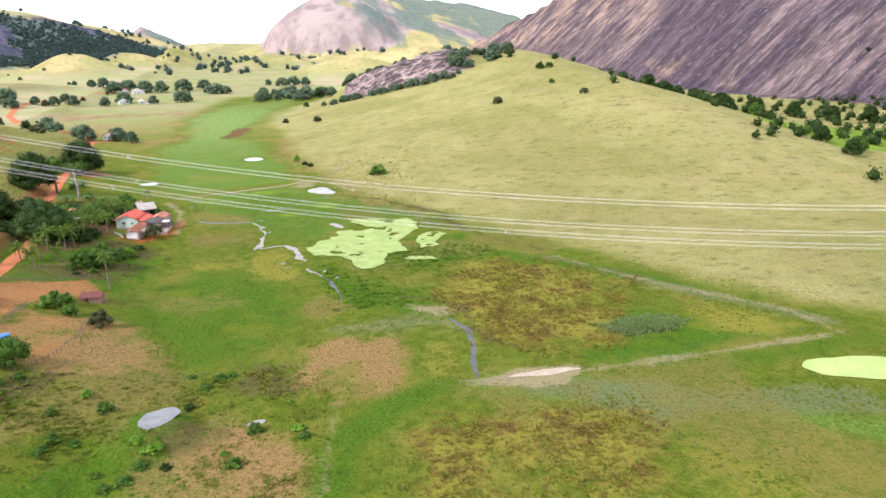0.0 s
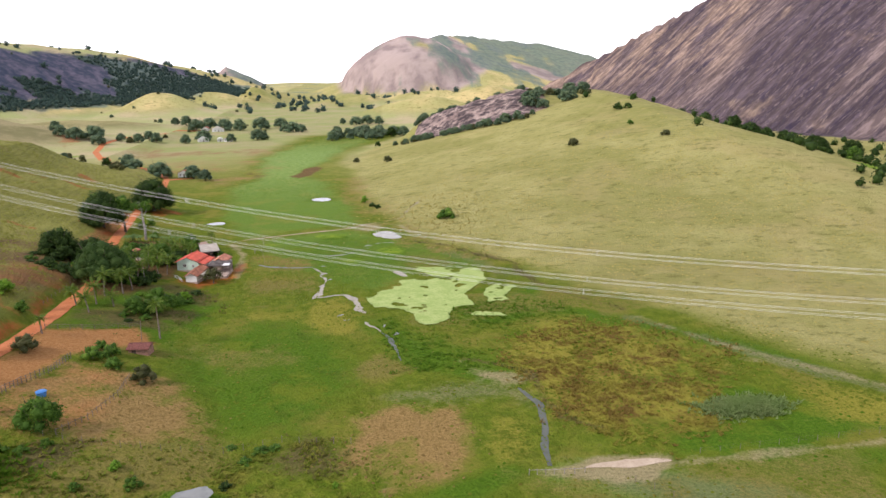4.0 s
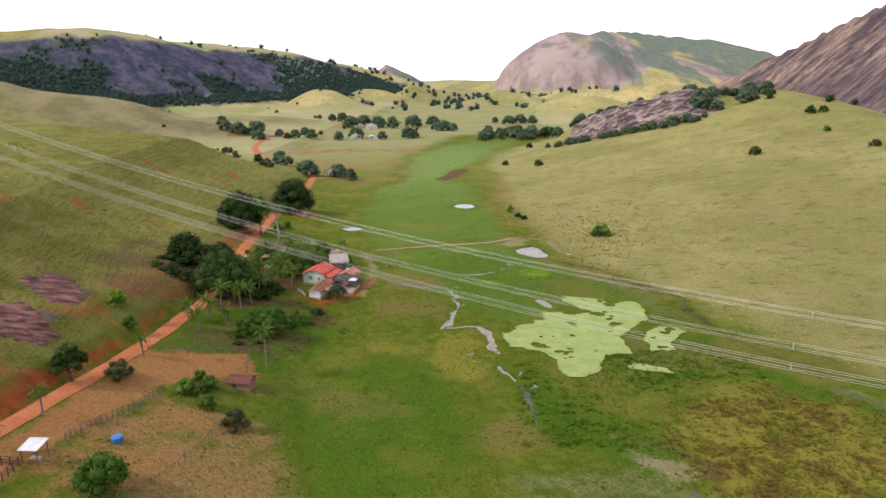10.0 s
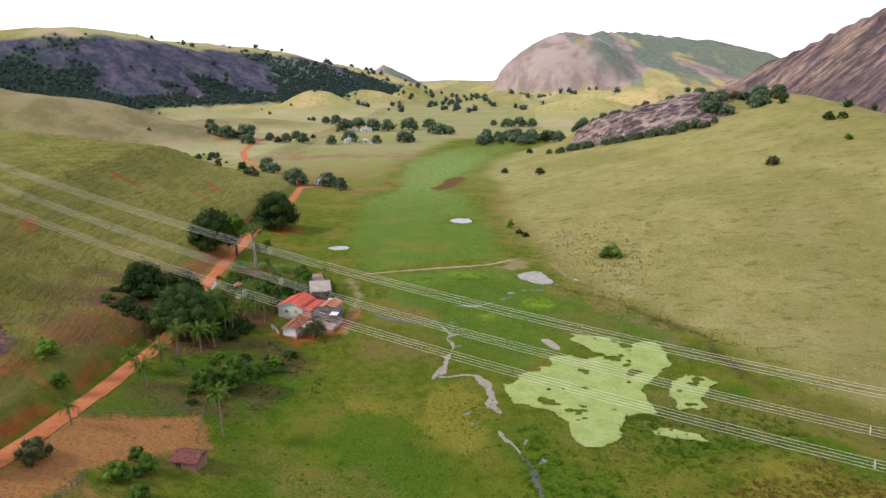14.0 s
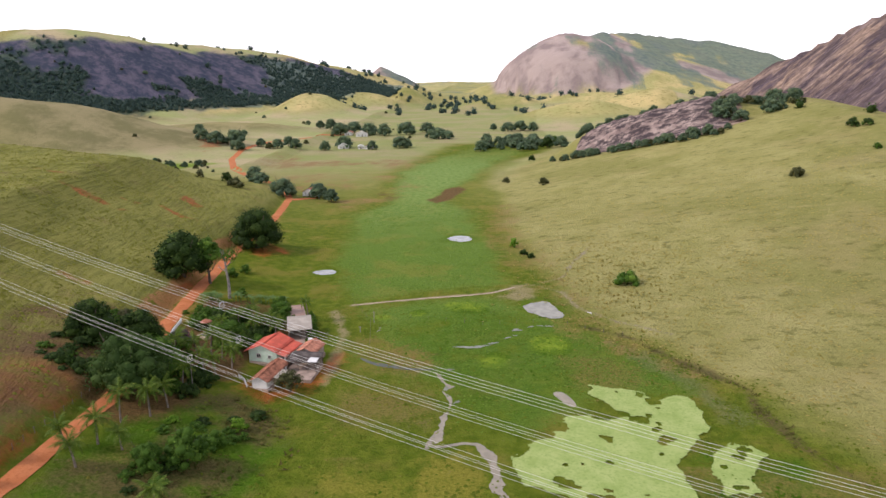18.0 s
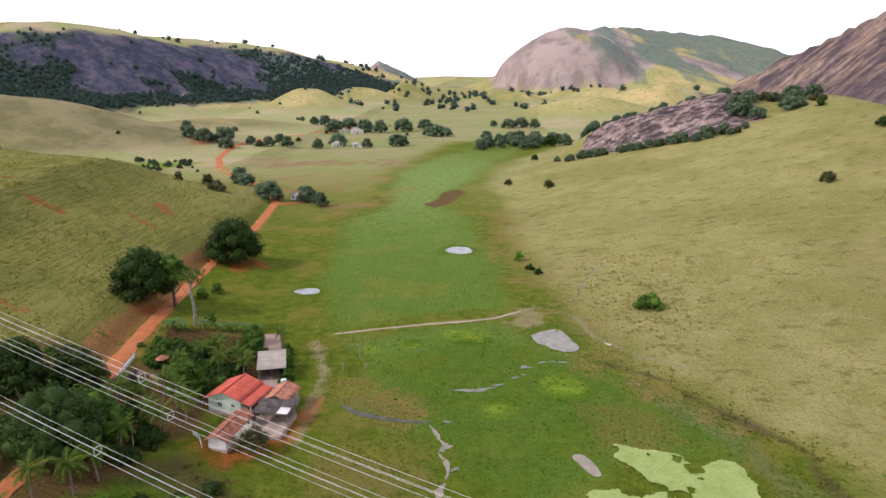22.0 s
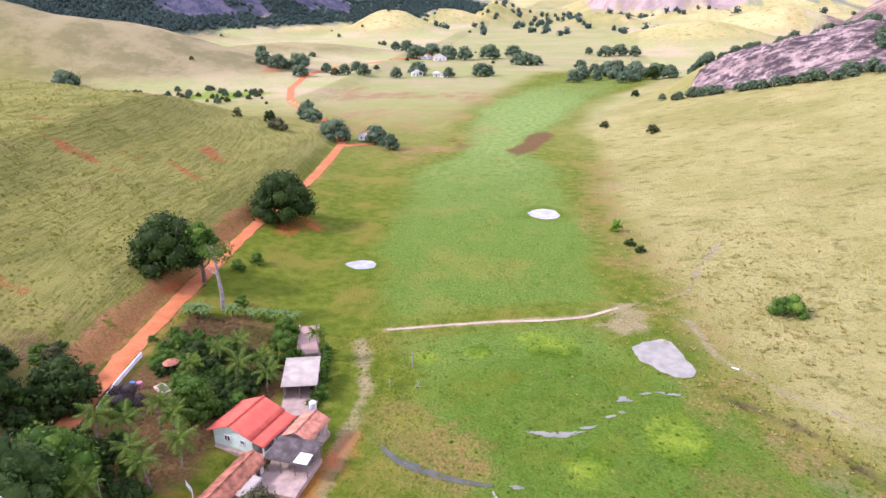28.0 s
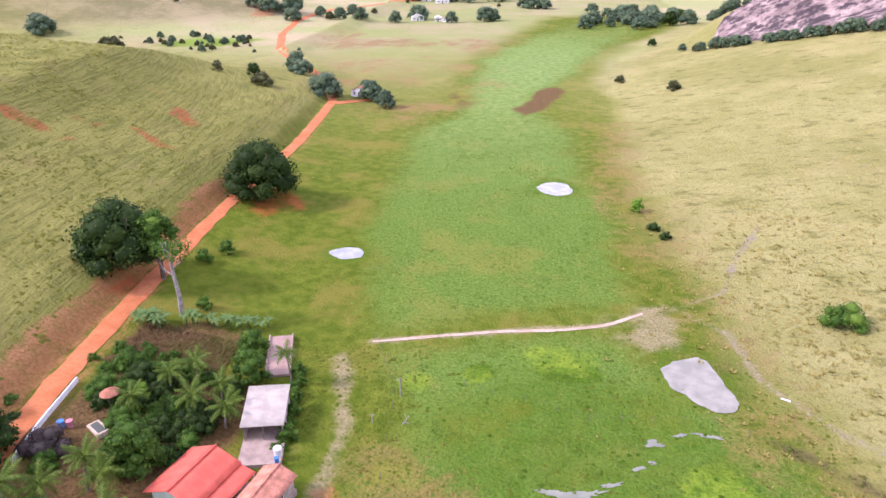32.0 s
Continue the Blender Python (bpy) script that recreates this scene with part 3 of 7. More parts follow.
    wood_ = (x < -200) * step(40, 70, d + 30 * fbm(x, y, 90, 4, 69)) * (1 - step(225, 250, d + 4 * w)) * step(0.0, 0.3, 0.32 - fbm(x, y, 130, 3, 61) - 0.5 * fbm(x, y, 45, 3, 86) + 0.006 * (d - 140))
    far_top = (y > 1900) * step(-0.32, 0.05, fbm(x, y, 90, 4, 62) + 0.006 * (z - 150) + 0.0022 * (x - 330))
    m["wood"] = np.maximum(np.maximum(wood_, far_top), 0.7 * (y > 1750) * step(0.12, 0.35, fbm(x, y, 70, 4, 44)))
    damp = soft(inside(x, y, [(38, 85), (54, 83), (62, 79), (72, 73), (96, 66), (96, 58), (66, 65), (55, 69), (48, 76)]), 4)
    damp = np.maximum(damp, 0.7 * soft(inside(x, y, [(5, 118), (19, 122), (27, 123), (38, 117), (36, 106), (30, 112), (18, 113)]), 5))
    damp = np.maximum(damp, 0.6 * soft(4 - line_near(x, y, [(32, 236), (40, 224), (47, 210), (49, 198)])[0], 3))
    damp = np.maximum(damp, 0.7 * soft(2.2 - line_near(x, y, [(74, 152), (92, 125), (107, 104), (116, 92)])[0], 2))
    m["damp"] = damp
    gold = soft(inside(x, y, [(-60, 78), (-54, 86), (-45, 91), (-40, 97), (-27, 102), (-22, 99), (-26, 91), (-34, 86), (-44, 82)]), 3)
    gold = np.maximum(gold, 0.7 * soft(inside(x, y, [(36, 132), (46, 152), (60, 157), (56, 130), (60, 112), (52, 96), (40, 100)]), 5))
    gold = np.maximum(gold, 0.8 * soft(inside(x, y, [(88, 110), (102, 105), (107, 94), (99, 89), (86, 93)]), 4))
    gold = np.maximum(gold, 0.55 * soft(inside(x, y, [(56, 62), (84, 58), (84, 40), (50, 40)]), 6))
    gold = np.maximum(gold, 0.6 * soft(inside(x, y, [(25, 110), (34, 107), (31, 92), (23, 89)]), 3))
    gold = np.maximum(gold, 0.75 * soft(inside(x, y, [(-10, 182), (-2, 183), (2, 170), (3, 158), (-3, 153), (-10, 160)]) + 3 * fbm(x, y, 6, 3, 79), 3))
    gold = np.maximum(gold, 0.6 * soft(inside(x, y, [(-28, 176), (-12, 173), (-12, 166), (-26, 169)]), 3))
    gold = np.maximum(gold, 0.6 * soft(inside(x, y, [(-33, 238), (-26, 236), (-12, 222), (-12, 218.5), (-22, 220), (-30, 229)]), 2))
    m["gold"] = gold
    m["sere"] = step(190, 260, y + 6 * w)
    # shaded face of the western ridge, painted through the stone colour
    m["ridge_shade"] = 1.0 * (x < -200) * (y < 1750)
    d, c = line_near(x, y, ROCK_RIDGE)
    m["ochre"] = step(0.35, 0.75, z / np.maximum(c, 30) + 0.25 * fbm(x, y, 90, 4, 70) + 0.0026 * (500 - x)) * (y < 1500)
    # brown garden soil, with the shade under trees painted in
    soil_shade = soft(inside(x, y, [(-77, 222), (-60, 204), (-52, 208), (-54, 218), (-50, 232), (-51, 246), (-78, 248)]), 3)
    soil_shade = np.maximum(soil_shade, 0.8 * soft(inside(x, y, [(-79, 248), (-56, 256), (-58, 262), (-80, 256)]), 2))
    # dark ground by the road trees, their shade put into the colour
    soil_shade = np.maximum(soil_shade, 0.9 * soft(inside(x, y, [(-76, 206), (-58, 196), (-60, 184), (-70, 178), (-74, 192)]), 3))
    soil_shade = np.maximum(soil_shade, 0.85 * soft(inside(x, y, [(-88, 196), (-64, 178), (-57, 188), (-57, 214), (-78, 224), (-90, 212)]), 3))
    soil_shade = np.maximum(soil_shade, 0.9 * soft(inside(x, y, [(-31, 431), (-25, 466), (-16, 482), (-13, 466), (-19, 432), (-26, 423)]), 2.5))
    soil_shade = np.maximum(soil_shade, 0.6 * soft(inside(x, y, [(-68, 462), (-52, 462), (-46, 440), (-50, 424), (-60, 436)]), 6) * step(-0.3, 0.3, fbm(x, y, 10, 3, 88)))
    # red-brown bank earth, darkened for the shadows lying on it
    soil_shade = np.maximum(soil_shade, (0.55 + 0.4 * fbm(x, y, 7, 3, 98)) * soft(inside(x, y, [(-73, 160), (-90, 172), (-102, 195), (-104, 218), (-94, 234), (-84, 224), (-78, 200), (-74, 184)]) + 4 * fbm(x, y, 9, 3, 91), 5))
    soil_shade = np.maximum(soil_shade, 0.85 * soft(inside(x, y, [(-80, 76), (-66, 80), (-58, 84), (-56, 92), (-63, 90), (-72, 84), (-80, 84)]), 3))
    m["soil_shade"] = soil_shade
    # far hills and mountains, where sunlight and haze go into the colour
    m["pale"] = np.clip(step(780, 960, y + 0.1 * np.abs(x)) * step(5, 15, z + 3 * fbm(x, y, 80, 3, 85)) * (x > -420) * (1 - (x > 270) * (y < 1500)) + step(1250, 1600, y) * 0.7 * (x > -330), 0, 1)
    m["crop"] = np.maximum(soft(inside(x, y, [(262, 252), (345, 240), (375, 325), (300, 350), (262, 320)]), 6), 0.8 * soft(inside(x, y, [(-262, 540), (-215, 545), (-200, 580), (-250, 575)]), 6))
    for cx, cy, r1, r2 in ((16.5, 235, 6.0, 7.0), (2.2, 223, 5.2, 5.2), (-18.5, 255, 3, 3), (-6, 262, 8, 5), (-28, 251.5, 3, 3)):
        m['crop'] = np.maximum(m['crop'], 0.7 * step(-0.3, 0.5, ellipse(x, y, cx, cy, r1, r2) + 0.1 * w))
    m["upland"] = (0.25 + 0.75 * step(-20, 25, -inside(x, y, STRIP) + 10 * fbm(x, y, 25, 3, 97))) * step(400, 640, y - 0.25 * x + 25 * fbm(x, y, 40, 3, 96)) * (1 - step(-12, 18, x - toe + 2 * w) * (y < 700)) * (x > -700)
    m["far_haze"] = step(300, 480, y)
    m["knoll"] = (x < -150) * step(3, 10, z + 2 * fbm(x, y, 50, 3, 93)) * (y < 1000)
    return m


MK = masks(GX, GY, GZ)
for label, keys in (("cover_a", ("tan", "lush", "wet")), ("cover_b", ("reed", "mud", "red")), ("cover_c", ("rock", "pasture", "west")), ("cover_d", ("soil_shade", "crop", "pale")), ("cover_e", ("yard", "olive", "weeds")), ("cover_f", ("wood", "ochre", "ridge_shade")), ("cover_g", ("sere", "damp", "gold")), ("cover_h", ("upland", "knoll", "far_haze"))):
    layer = ground_mesh.attributes.new(label, "FLOAT_COLOR", "POINT")
    data = np.ones((nx * ny, 4), np.float32)
    for k, key in enumerate(keys):
        data[:, k] = np.clip(MK[key], 0, 1).ravel()
    layer.data.foreach_set("color", data.ravel())


def ground_material():
    n = Nodes("pasture_ground", 0.97, 0.0, 0.05)
    p = n.position()
    vast, big, mid, fine = n.noise(p, 0.012, 3.0), n.noise(p, 0.06, 4.0), n.noise(p, 0.35, 4.0), n.noise(p, 1.6, 4.0, 0.7)
    tuft = n.noise(n.mapped(p, (1, 1, 0.4)), 0.9, 5.0, 0.75)

    wide = n.noise(p, 0.035, 6.0, 0.7)

    def edged(name, ch, far=0.0):
        v = n.math("ADD", n.attr(name, ch), n.math("MULTIPLY", n.math("SUBTRACT", fine, 0.5), 0.7))
        if far:
            v = n.math("ADD", v, n.math("MULTIPLY", n.math("SUBTRACT", wide, 0.5), far))
        return n.remap(n.math("ADD", v, n.math("MULTIPLY", n.math("SUBTRACT", mid, 0.5), 0.9)), 0.15, 0.95)

    ledge = n.noise(n.mapped(p, (0.10, 0.10, 2.0)), 1.0, 4.0, 0.65)
    c = n.mix(n.remap(mid, 0.3, 0.7), (0.085, 0.135, 0.012), (0.155, 0.195, 0.024))
    c = n.mix(n.remap(big, 0.48, 0.66, 0, 0.75), c, (0.215, 0.20, 0.045))
    past = n.mix(n.remap(big, 0.3, 0.7), (0.305, 0.295, 0.09), (0.39, 0.365, 0.132))
    past = n.mix(n.remap(tuft, 0.48, 0.70, 0, 0.7), past, (0.205, 0.195, 0.06))
    past = n.mix(n.remap(vast, 0.46, 0.60, 0, 0.8), past, (0.25, 0.25, 0.07))
    past = n.mix(n.remap(n.noise(p, 0.025, 4.0), 0.50, 0.66, 0, 0.35), past, (0.41, 0.33, 0.14))
    # far hills: dry golden grass, made brighter in colour for the sun on it
    past = n.mix(n.math('MULTIPLY', n.attr('cover_d', 2), n.remap(n.noise(p, 0.02, 5.0), 0.3, 0.6, 0.35, 0.95)), past, n.mix(n.remap(n.noise(p, 0.011, 5.0, 0.65), 0.40, 0.60), (0.42, 0.40, 0.15), (0.62, 0.50, 0.22)))
    wild = n.mix(n.remap(big, 0.3, 0.7), (0.142, 0.15, 0.027), (0.225, 0.212, 0.046))
    wild = n.mix(n.remap(ledge, 0.47, 0.62, 0, 0.45), wild, (0.10, 0.105, 0.025))
    wild = n.mix(n.remap(n.noise(p, 0.03, 4.0), 0.46, 0.6, 0, 0.6), wild, (0.25, 0.245, 0.06))
    wild = n.mix(n.remap(n.noise(p, 0.07, 5.0), 0.56, 0.70, 0, 0.5), wild, (0.22, 0.135, 0.07))
    wild = n.mix(n.math('MULTIPLY', n.attr('cover_g', 0), 0.45), wild, n.mix(n.remap(ledge, 0.44, 0.62), (0.335, 0.335, 0.09), (0.225, 0.24, 0.06)))
    speck = n.noise(n.mapped(p, (0.16, 0.28, 0.16), 20), 1.0, 5.0, 0.7)
    past = n.mix(n.remap(speck, 0.53, 0.66, 0, 0.75), past, (0.165, 0.165, 0.045))
    past = n.mix(n.remap(speck, 0.45, 0.34, 0, 0.4), past, (0.43, 0.37, 0.15))
    # tan and green valley flats, brightened in colour for far sunlight and haze
    flat = n.mix(n.remap(n.noise(p, 0.014, 5.0, 0.65), 0.36, 0.64), (0.48, 0.40, 0.225), (0.35, 0.38, 0.145))
    flat = n.mix(n.remap(n.noise(n.mapped(p, (0.008, 0.03, 0.02)), 1.0, 4.0), 0.5, 0.62, 0, 0.7), flat, (0.35, 0.39, 0.135))
    flat = n.mix(n.remap(mid, 0.5, 0.7, 0, 0.4), flat, (0.27, 0.25, 0.12))
    flat = n.mix(n.attr("cover_h", 1), flat, n.mix(n.remap(n.noise(p, 0.03, 6.0, 0.7), 0.38, 0.62), (0.21, 0.195, 0.085), (0.33, 0.285, 0.14)))
    past = n.mix(n.math("MULTIPLY", n.attr("cover_h", 0), n.math("SUBTRACT", 1.0, n.attr("cover_d", 2))), past, flat)
    past = n.mix(n.attr("cover_c", 2), past, wild)
    c = n.mix(n.attr("cover_c", 1), c, past)
    c = n.mix(edged("cover_a", 2), c, n.mix(n.remap(fine, 0.35, 0.65), (0.092, 0.182, 0.03), (0.168, 0.262, 0.052)))
    c = n.mix(n.math("MULTIPLY", n.attr("cover_a", 2), n.remap(n.noise(p, 0.045, 5.0, 0.65), 0.48, 0.64, 0, 0.55)), c, (0.23, 0.24, 0.058))
    # marsh turned paler with distance, the haze put into its colour
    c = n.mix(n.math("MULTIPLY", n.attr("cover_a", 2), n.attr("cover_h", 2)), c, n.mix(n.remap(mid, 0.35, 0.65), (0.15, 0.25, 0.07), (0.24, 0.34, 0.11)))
    c = n.mix(edged("cover_a", 1), c, n.mix(n.remap(fine, 0.3, 0.7), (0.050, 0.118, 0.008), (0.102, 0.19, 0.017)))
    c = n.mix(n.math("MULTIPLY", n.attr("cover_a", 1), n.remap(n.noise(p, 0.055, 5.0, 0.7), 0.5, 0.66, 0, 0.7)), c, (0.17, 0.195, 0.024))
    c = n.mix(n.math("MULTIPLY", n.attr("cover_a", 1), n.remap(n.noise(p, 0.12, 5.0, 0.7), 0.54, 0.68, 0, 0.6)), c, (0.045, 0.085, 0.01))
    c = n.mix(edged('cover_g', 2), c, n.mix(n.remap(fine, 0.3, 0.7), (0.185, 0.195, 0.03), (0.30, 0.275, 0.055)))
    c = n.mix(n.math('MULTIPLY', edged('cover_g', 1), 0.75), c, n.mix(n.remap(fine, 0.3, 0.7), (0.125, 0.15, 0.075), (0.20, 0.22, 0.125)))
    c = n.mix(edged('cover_e', 1), c, n.mix(n.remap(fine, 0.3, 0.7), (0.14, 0.14, 0.04), (0.245, 0.21, 0.07)))
    c = n.mix(edged("cover_a", 0), c, n.mix(n.remap(fine, 0.3, 0.7), (0.225, 0.152, 0.062), (0.355, 0.245, 0.115)))
    c = n.mix(edged("cover_b", 0), c, n.mix(n.remap(n.noise(p, 0.16, 5.0, 0.7), 0.38, 0.54), (0.135, 0.09, 0.028), (0.255, 0.235, 0.045)))
    c = n.mix(edged('cover_e', 2), c, n.mix(n.remap(fine, 0.3, 0.7), (0.075, 0.075, 0.03), (0.16, 0.13, 0.06)))
    c = n.mix(edged('cover_e', 0), c, n.mix(n.remap(fine, 0.3, 0.7), (0.31, 0.145, 0.062), (0.45, 0.24, 0.115)))
    c = n.mix(edged("cover_b", 1), c, n.mix(n.remap(fine, 0.3, 0.7), (0.26, 0.225, 0.14), (0.38, 0.33, 0.215)))
    c = n.mix(edged("cover_b", 2), c, n.mix(n.remap(mid, 0.3, 0.7), (0.29, 0.058, 0.022), (0.45, 0.128, 0.05)))
    turned = n.mapped(p, (1, 1, 1), 64)
    dip = n.mapped(turned, (1, 1, 1), 0, -28)
    streak = n.noise(n.mapped(dip, (0.13, 0.008, 0.014)), 1.0, 7.0, 0.72)
    broad = n.noise(n.mapped(dip, (0.016, 0.004, 0.004)), 1.0, 3.0, 0.5)
    stone = n.mix(n.remap(streak, 0.40, 0.58), (0.058, 0.047, 0.06), (0.25, 0.19, 0.172))
    stone = n.mix(n.remap(broad, 0.43, 0.56, 0, 0.9), stone, n.mix(n.remap(streak, 0.42, 0.6), (0.045, 0.036, 0.055), (0.115, 0.09, 0.105)))
    stone = n.mix(n.remap(n.noise(p, 0.018, 5.0), 0.58, 0.70, 0, 0.6), stone, (0.40, 0.29, 0.20))
    stone = n.mix(n.math('MULTIPLY', n.attr('cover_f', 1), n.remap(n.noise(n.mapped(dip, (0.06, 0.01, 0.02)), 1.0, 6.0, 0.7), 0.40, 0.62, 0.0, 0.8)), stone, n.mix(n.remap(mid, 0.35, 0.65), (0.40, 0.275, 0.19), (0.55, 0.40, 0.27)))
    grit = n.noise(n.mapped(dip, (0.55, 0.09, 0.12)), 1.0, 7.0, 0.8)
    stone = n.mix(n.remap(grit, 0.52, 0.64, 0.0, 0.6), stone, (0.40, 0.31, 0.255))
    crack = n.noise(n.mapped(dip, (0.22, 0.05, 0.05)), 1.0, 6.0, 0.75)
    stone = n.mix(n.remap(crack, 0.42, 0.60, 0.65, 0.0), stone, (0.07, 0.052, 0.05))
    # far dome and peak: haze put into a paler stone colour
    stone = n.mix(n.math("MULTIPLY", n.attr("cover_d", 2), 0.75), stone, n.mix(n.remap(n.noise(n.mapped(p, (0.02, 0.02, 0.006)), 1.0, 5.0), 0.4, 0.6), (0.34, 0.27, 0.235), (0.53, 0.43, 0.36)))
    # western ridge: shade and blue haze put into the stone colour
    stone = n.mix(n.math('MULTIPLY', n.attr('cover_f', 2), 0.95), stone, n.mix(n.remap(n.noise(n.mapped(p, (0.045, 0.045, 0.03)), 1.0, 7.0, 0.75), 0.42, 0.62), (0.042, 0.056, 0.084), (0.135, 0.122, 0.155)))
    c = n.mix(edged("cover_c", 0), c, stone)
    # woods are bluer, and paler far off, with haze put into the colour
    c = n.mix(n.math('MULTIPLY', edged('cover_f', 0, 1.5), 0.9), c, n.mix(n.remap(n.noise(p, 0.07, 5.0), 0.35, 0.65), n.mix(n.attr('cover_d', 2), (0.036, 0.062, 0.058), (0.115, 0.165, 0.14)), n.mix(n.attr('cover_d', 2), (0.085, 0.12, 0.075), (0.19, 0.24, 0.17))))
    # brown soil colour, also used to paint shade below trees
    c = n.mix(edged("cover_d", 0), c, n.mix(n.remap(fine, 0.3, 0.7), (0.10, 0.064, 0.032), (0.205, 0.13, 0.064)))
    c = n.mix(edged("cover_d", 1), c, n.mix(n.remap(mid, 0.3, 0.7), (0.14, 0.25, 0.025), (0.24, 0.34, 0.04)))
    c = n.mix(n.remap(fine, 0.5, 0.8, 0, 0.25), c, n.mix(0.5, c, (0.06, 0.075, 0.02)))
    c = n.mix(1.0, c, n.mix(n.math("MAXIMUM", n.attr("cover_h", 0), n.attr("cover_c", 1)), (1.03, 1.0, 0.80), (1.0, 0.985, 1.04)), "MULTIPLY")
    n.bump(n.math("ADD", n.math("ADD", n.math("ADD", tuft, n.math("MULTIPLY", speck, 1.6)), fine), n.math("MULTIPLY", n.math("MULTIPLY", ledge, n.attr("cover_c", 2)), 1.9)), 1.0, 0.55)
    return n.base(c)


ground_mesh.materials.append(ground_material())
ground = tagged(new("ground", ground_mesh), "rolling pasture land with green marsh, dry grass and bare rock", "ground", kind="structure")

# ---- building blocks ----
rng = np.random.default_rng(7)


def thing(name, label, category, x, y, z=None, turn=0.0, group=""):
    ob = new(name)
    ob.empty_display_size = 0.5
    ob.matrix_basis = pose(x, y, ground_at(x, y) if z is None else z, 0, 0, turn)
    return tagged(ob, label, category, group)


def part(name, data, material, parent, label="", smooth=False):
    """One mesh object under a thing or a part, from a bmesh or a mesh."""
    if isinstance(data, bmesh.types.BMesh):
        me = bpy.data.meshes.new(name)
        data.to_mesh(me)
        data.free()
    else:
        me = data
    if material and not me.materials:
        me.materials.append(material)
    if smooth:
        me.polygons.foreach_set("use_smooth", np.ones(len(me.polygons), bool))
    ob = new(name, me)
    ob.parent = parent
    return tagged(ob, label)


def at_place(ob, m):
    ob.matrix_basis = m
    return ob


def box(bm, x0, x1, y0, y1, z0, z1, bevel=0.0):
    made = bmesh.ops.create_cube(bm, size=1)["verts"]
    for v in made:
        v.co = ((x0 + x1) / 2 + v.co.x * (x1 - x0), (y0 + y1) / 2 + v.co.y * (y1 - y0), (z0 + z1) / 2 + v.co.z * (z1 - z0))
    if bevel:
        bmesh.ops.bevel(bm, geom=list({e for v in made for e in v.link_edges}), offset=bevel, segments=1, affect="EDGES")
    return bm


def boxed(*args, bevel=0.02):
    return box(bmesh.new(), *args, bevel=bevel)


def rod(bm, a, b, r0, r1=None, sides=6):
    """Tapered round bar from a to b."""
    a, b, r1 = Vector(a), Vector(b), r0 if r1 is None else r1
    d = (b - a).normalized()
    u = d.orthogonal().normalized()
    w = d.cross(u)
    rings = []
    for p, r in ((a, r0), (b, r1)):
        rings.append([bm.verts.new(p + r * (math.cos(k * math.tau / sides) * u + math.sin(k * math.tau / sides) * w)) for k in range(sides)])
    for k in range(sides):
        bm.faces.new((rings[0][k], rings[0][(k + 1) % sides], rings[1][(k + 1) % sides], rings[1][k]))
    bm.faces.new(rings[0][::-1])
    bm.faces.new(rings[1])
    return bm


def bent(bm, pts, radii, sides=6):
    for (a, b), (r0, r1) in zip(zip(pts[:-1], pts[1:]), zip(radii[:-1], radii[1:])):
        rod(bm, a, b, r0, r1, sides)
    return bm


def sheet(a, b, c, d, pitch=0.25, amp=0.035, thick=0.05, rows=4, wobble=0.015):
    """Ribbed roof sheet: eave from a to b, ridge from d to c, ribs run up the slope."""
    a, b, c, d = (np.array(v, float) for v in (a, b, c, d))
    n = max(int(np.linalg.norm(b - a) / pitch * 2), 4)
    nrm = np.cross(b - a, d - a)
    nrm = nrm / np.linalg.norm(nrm)
    u, v = np.meshgrid(np.linspace(0, 1, n + 1), np.linspace(0, 1, rows + 1))
    p = (1 - v)[..., None] * ((1 - u)[..., None] * a + u[..., None] * b) + v[..., None] * ((1 - u)[..., None] * d + u[..., None] * c)
    lift = np.where(np.arange(n + 1) % 2 == 0, amp, -amp)[None, :] + wobble * rng.standard_normal(u.shape)
    top, low = p + lift[..., None] * nrm, p - (thick + amp) * nrm
    verts = np.concatenate([top.reshape(-1, 3), low.reshape(-1, 3)])
    i = np.arange((rows + 1) * (n + 1)).reshape(rows + 1, n + 1)
    q = np.stack([i[:-1, :-1], i[:-1, 1:], i[1:, 1:], i[1:, :-1]], -1).reshape(-1, 4)
    k = i.size
    rim = [(i[0, :-1], i[0, 1:]), (i[1:, -1], i[:-1, -1]), (i[-1, 1:], i[-1, :-1]), (i[:-1, 0], i[1:, 0])]
    side = [np.stack([s + k, e + k, e, s] if m != 1 and m != 3 else [e + k, s + k, s, e], -1) for m, (s, e) in enumerate(rim)]
    return mesh_arrays("roof_sheet", verts, np.concatenate([q, q[:, ::-1] + k] + side))


def walls(bm, w, d, h, apex=0.0, t=0.2):
    """Four walls round 0..w, 0..d with gables of the given rise at front and back."""
    box(bm, 0, t, t, d - t, 0, h)
    box(bm, w - t, w, t, d - t, 0, h)
    for y0 in (0, d - t):
        pts = [(0, 0), (w, 0), (w, h), (w / 2, h + apex), (0, h)] if apex else [(0, 0), (w, 0), (w, h), (0, h)]
        f = [bm.verts.new((px_, y0, pz_)) for px_, pz_ in pts]
        g = [bm.verts.new((px_, y0 + t, pz_)) for px_, pz_ in pts]
        bm.faces.new(f)
        bm.faces.new(g[::-1])
        for k in range(len(pts)):
            m = (k + 1) % len(pts)
            bm.faces.new((f[m], f[k], g[k], g[m]))
    return bm


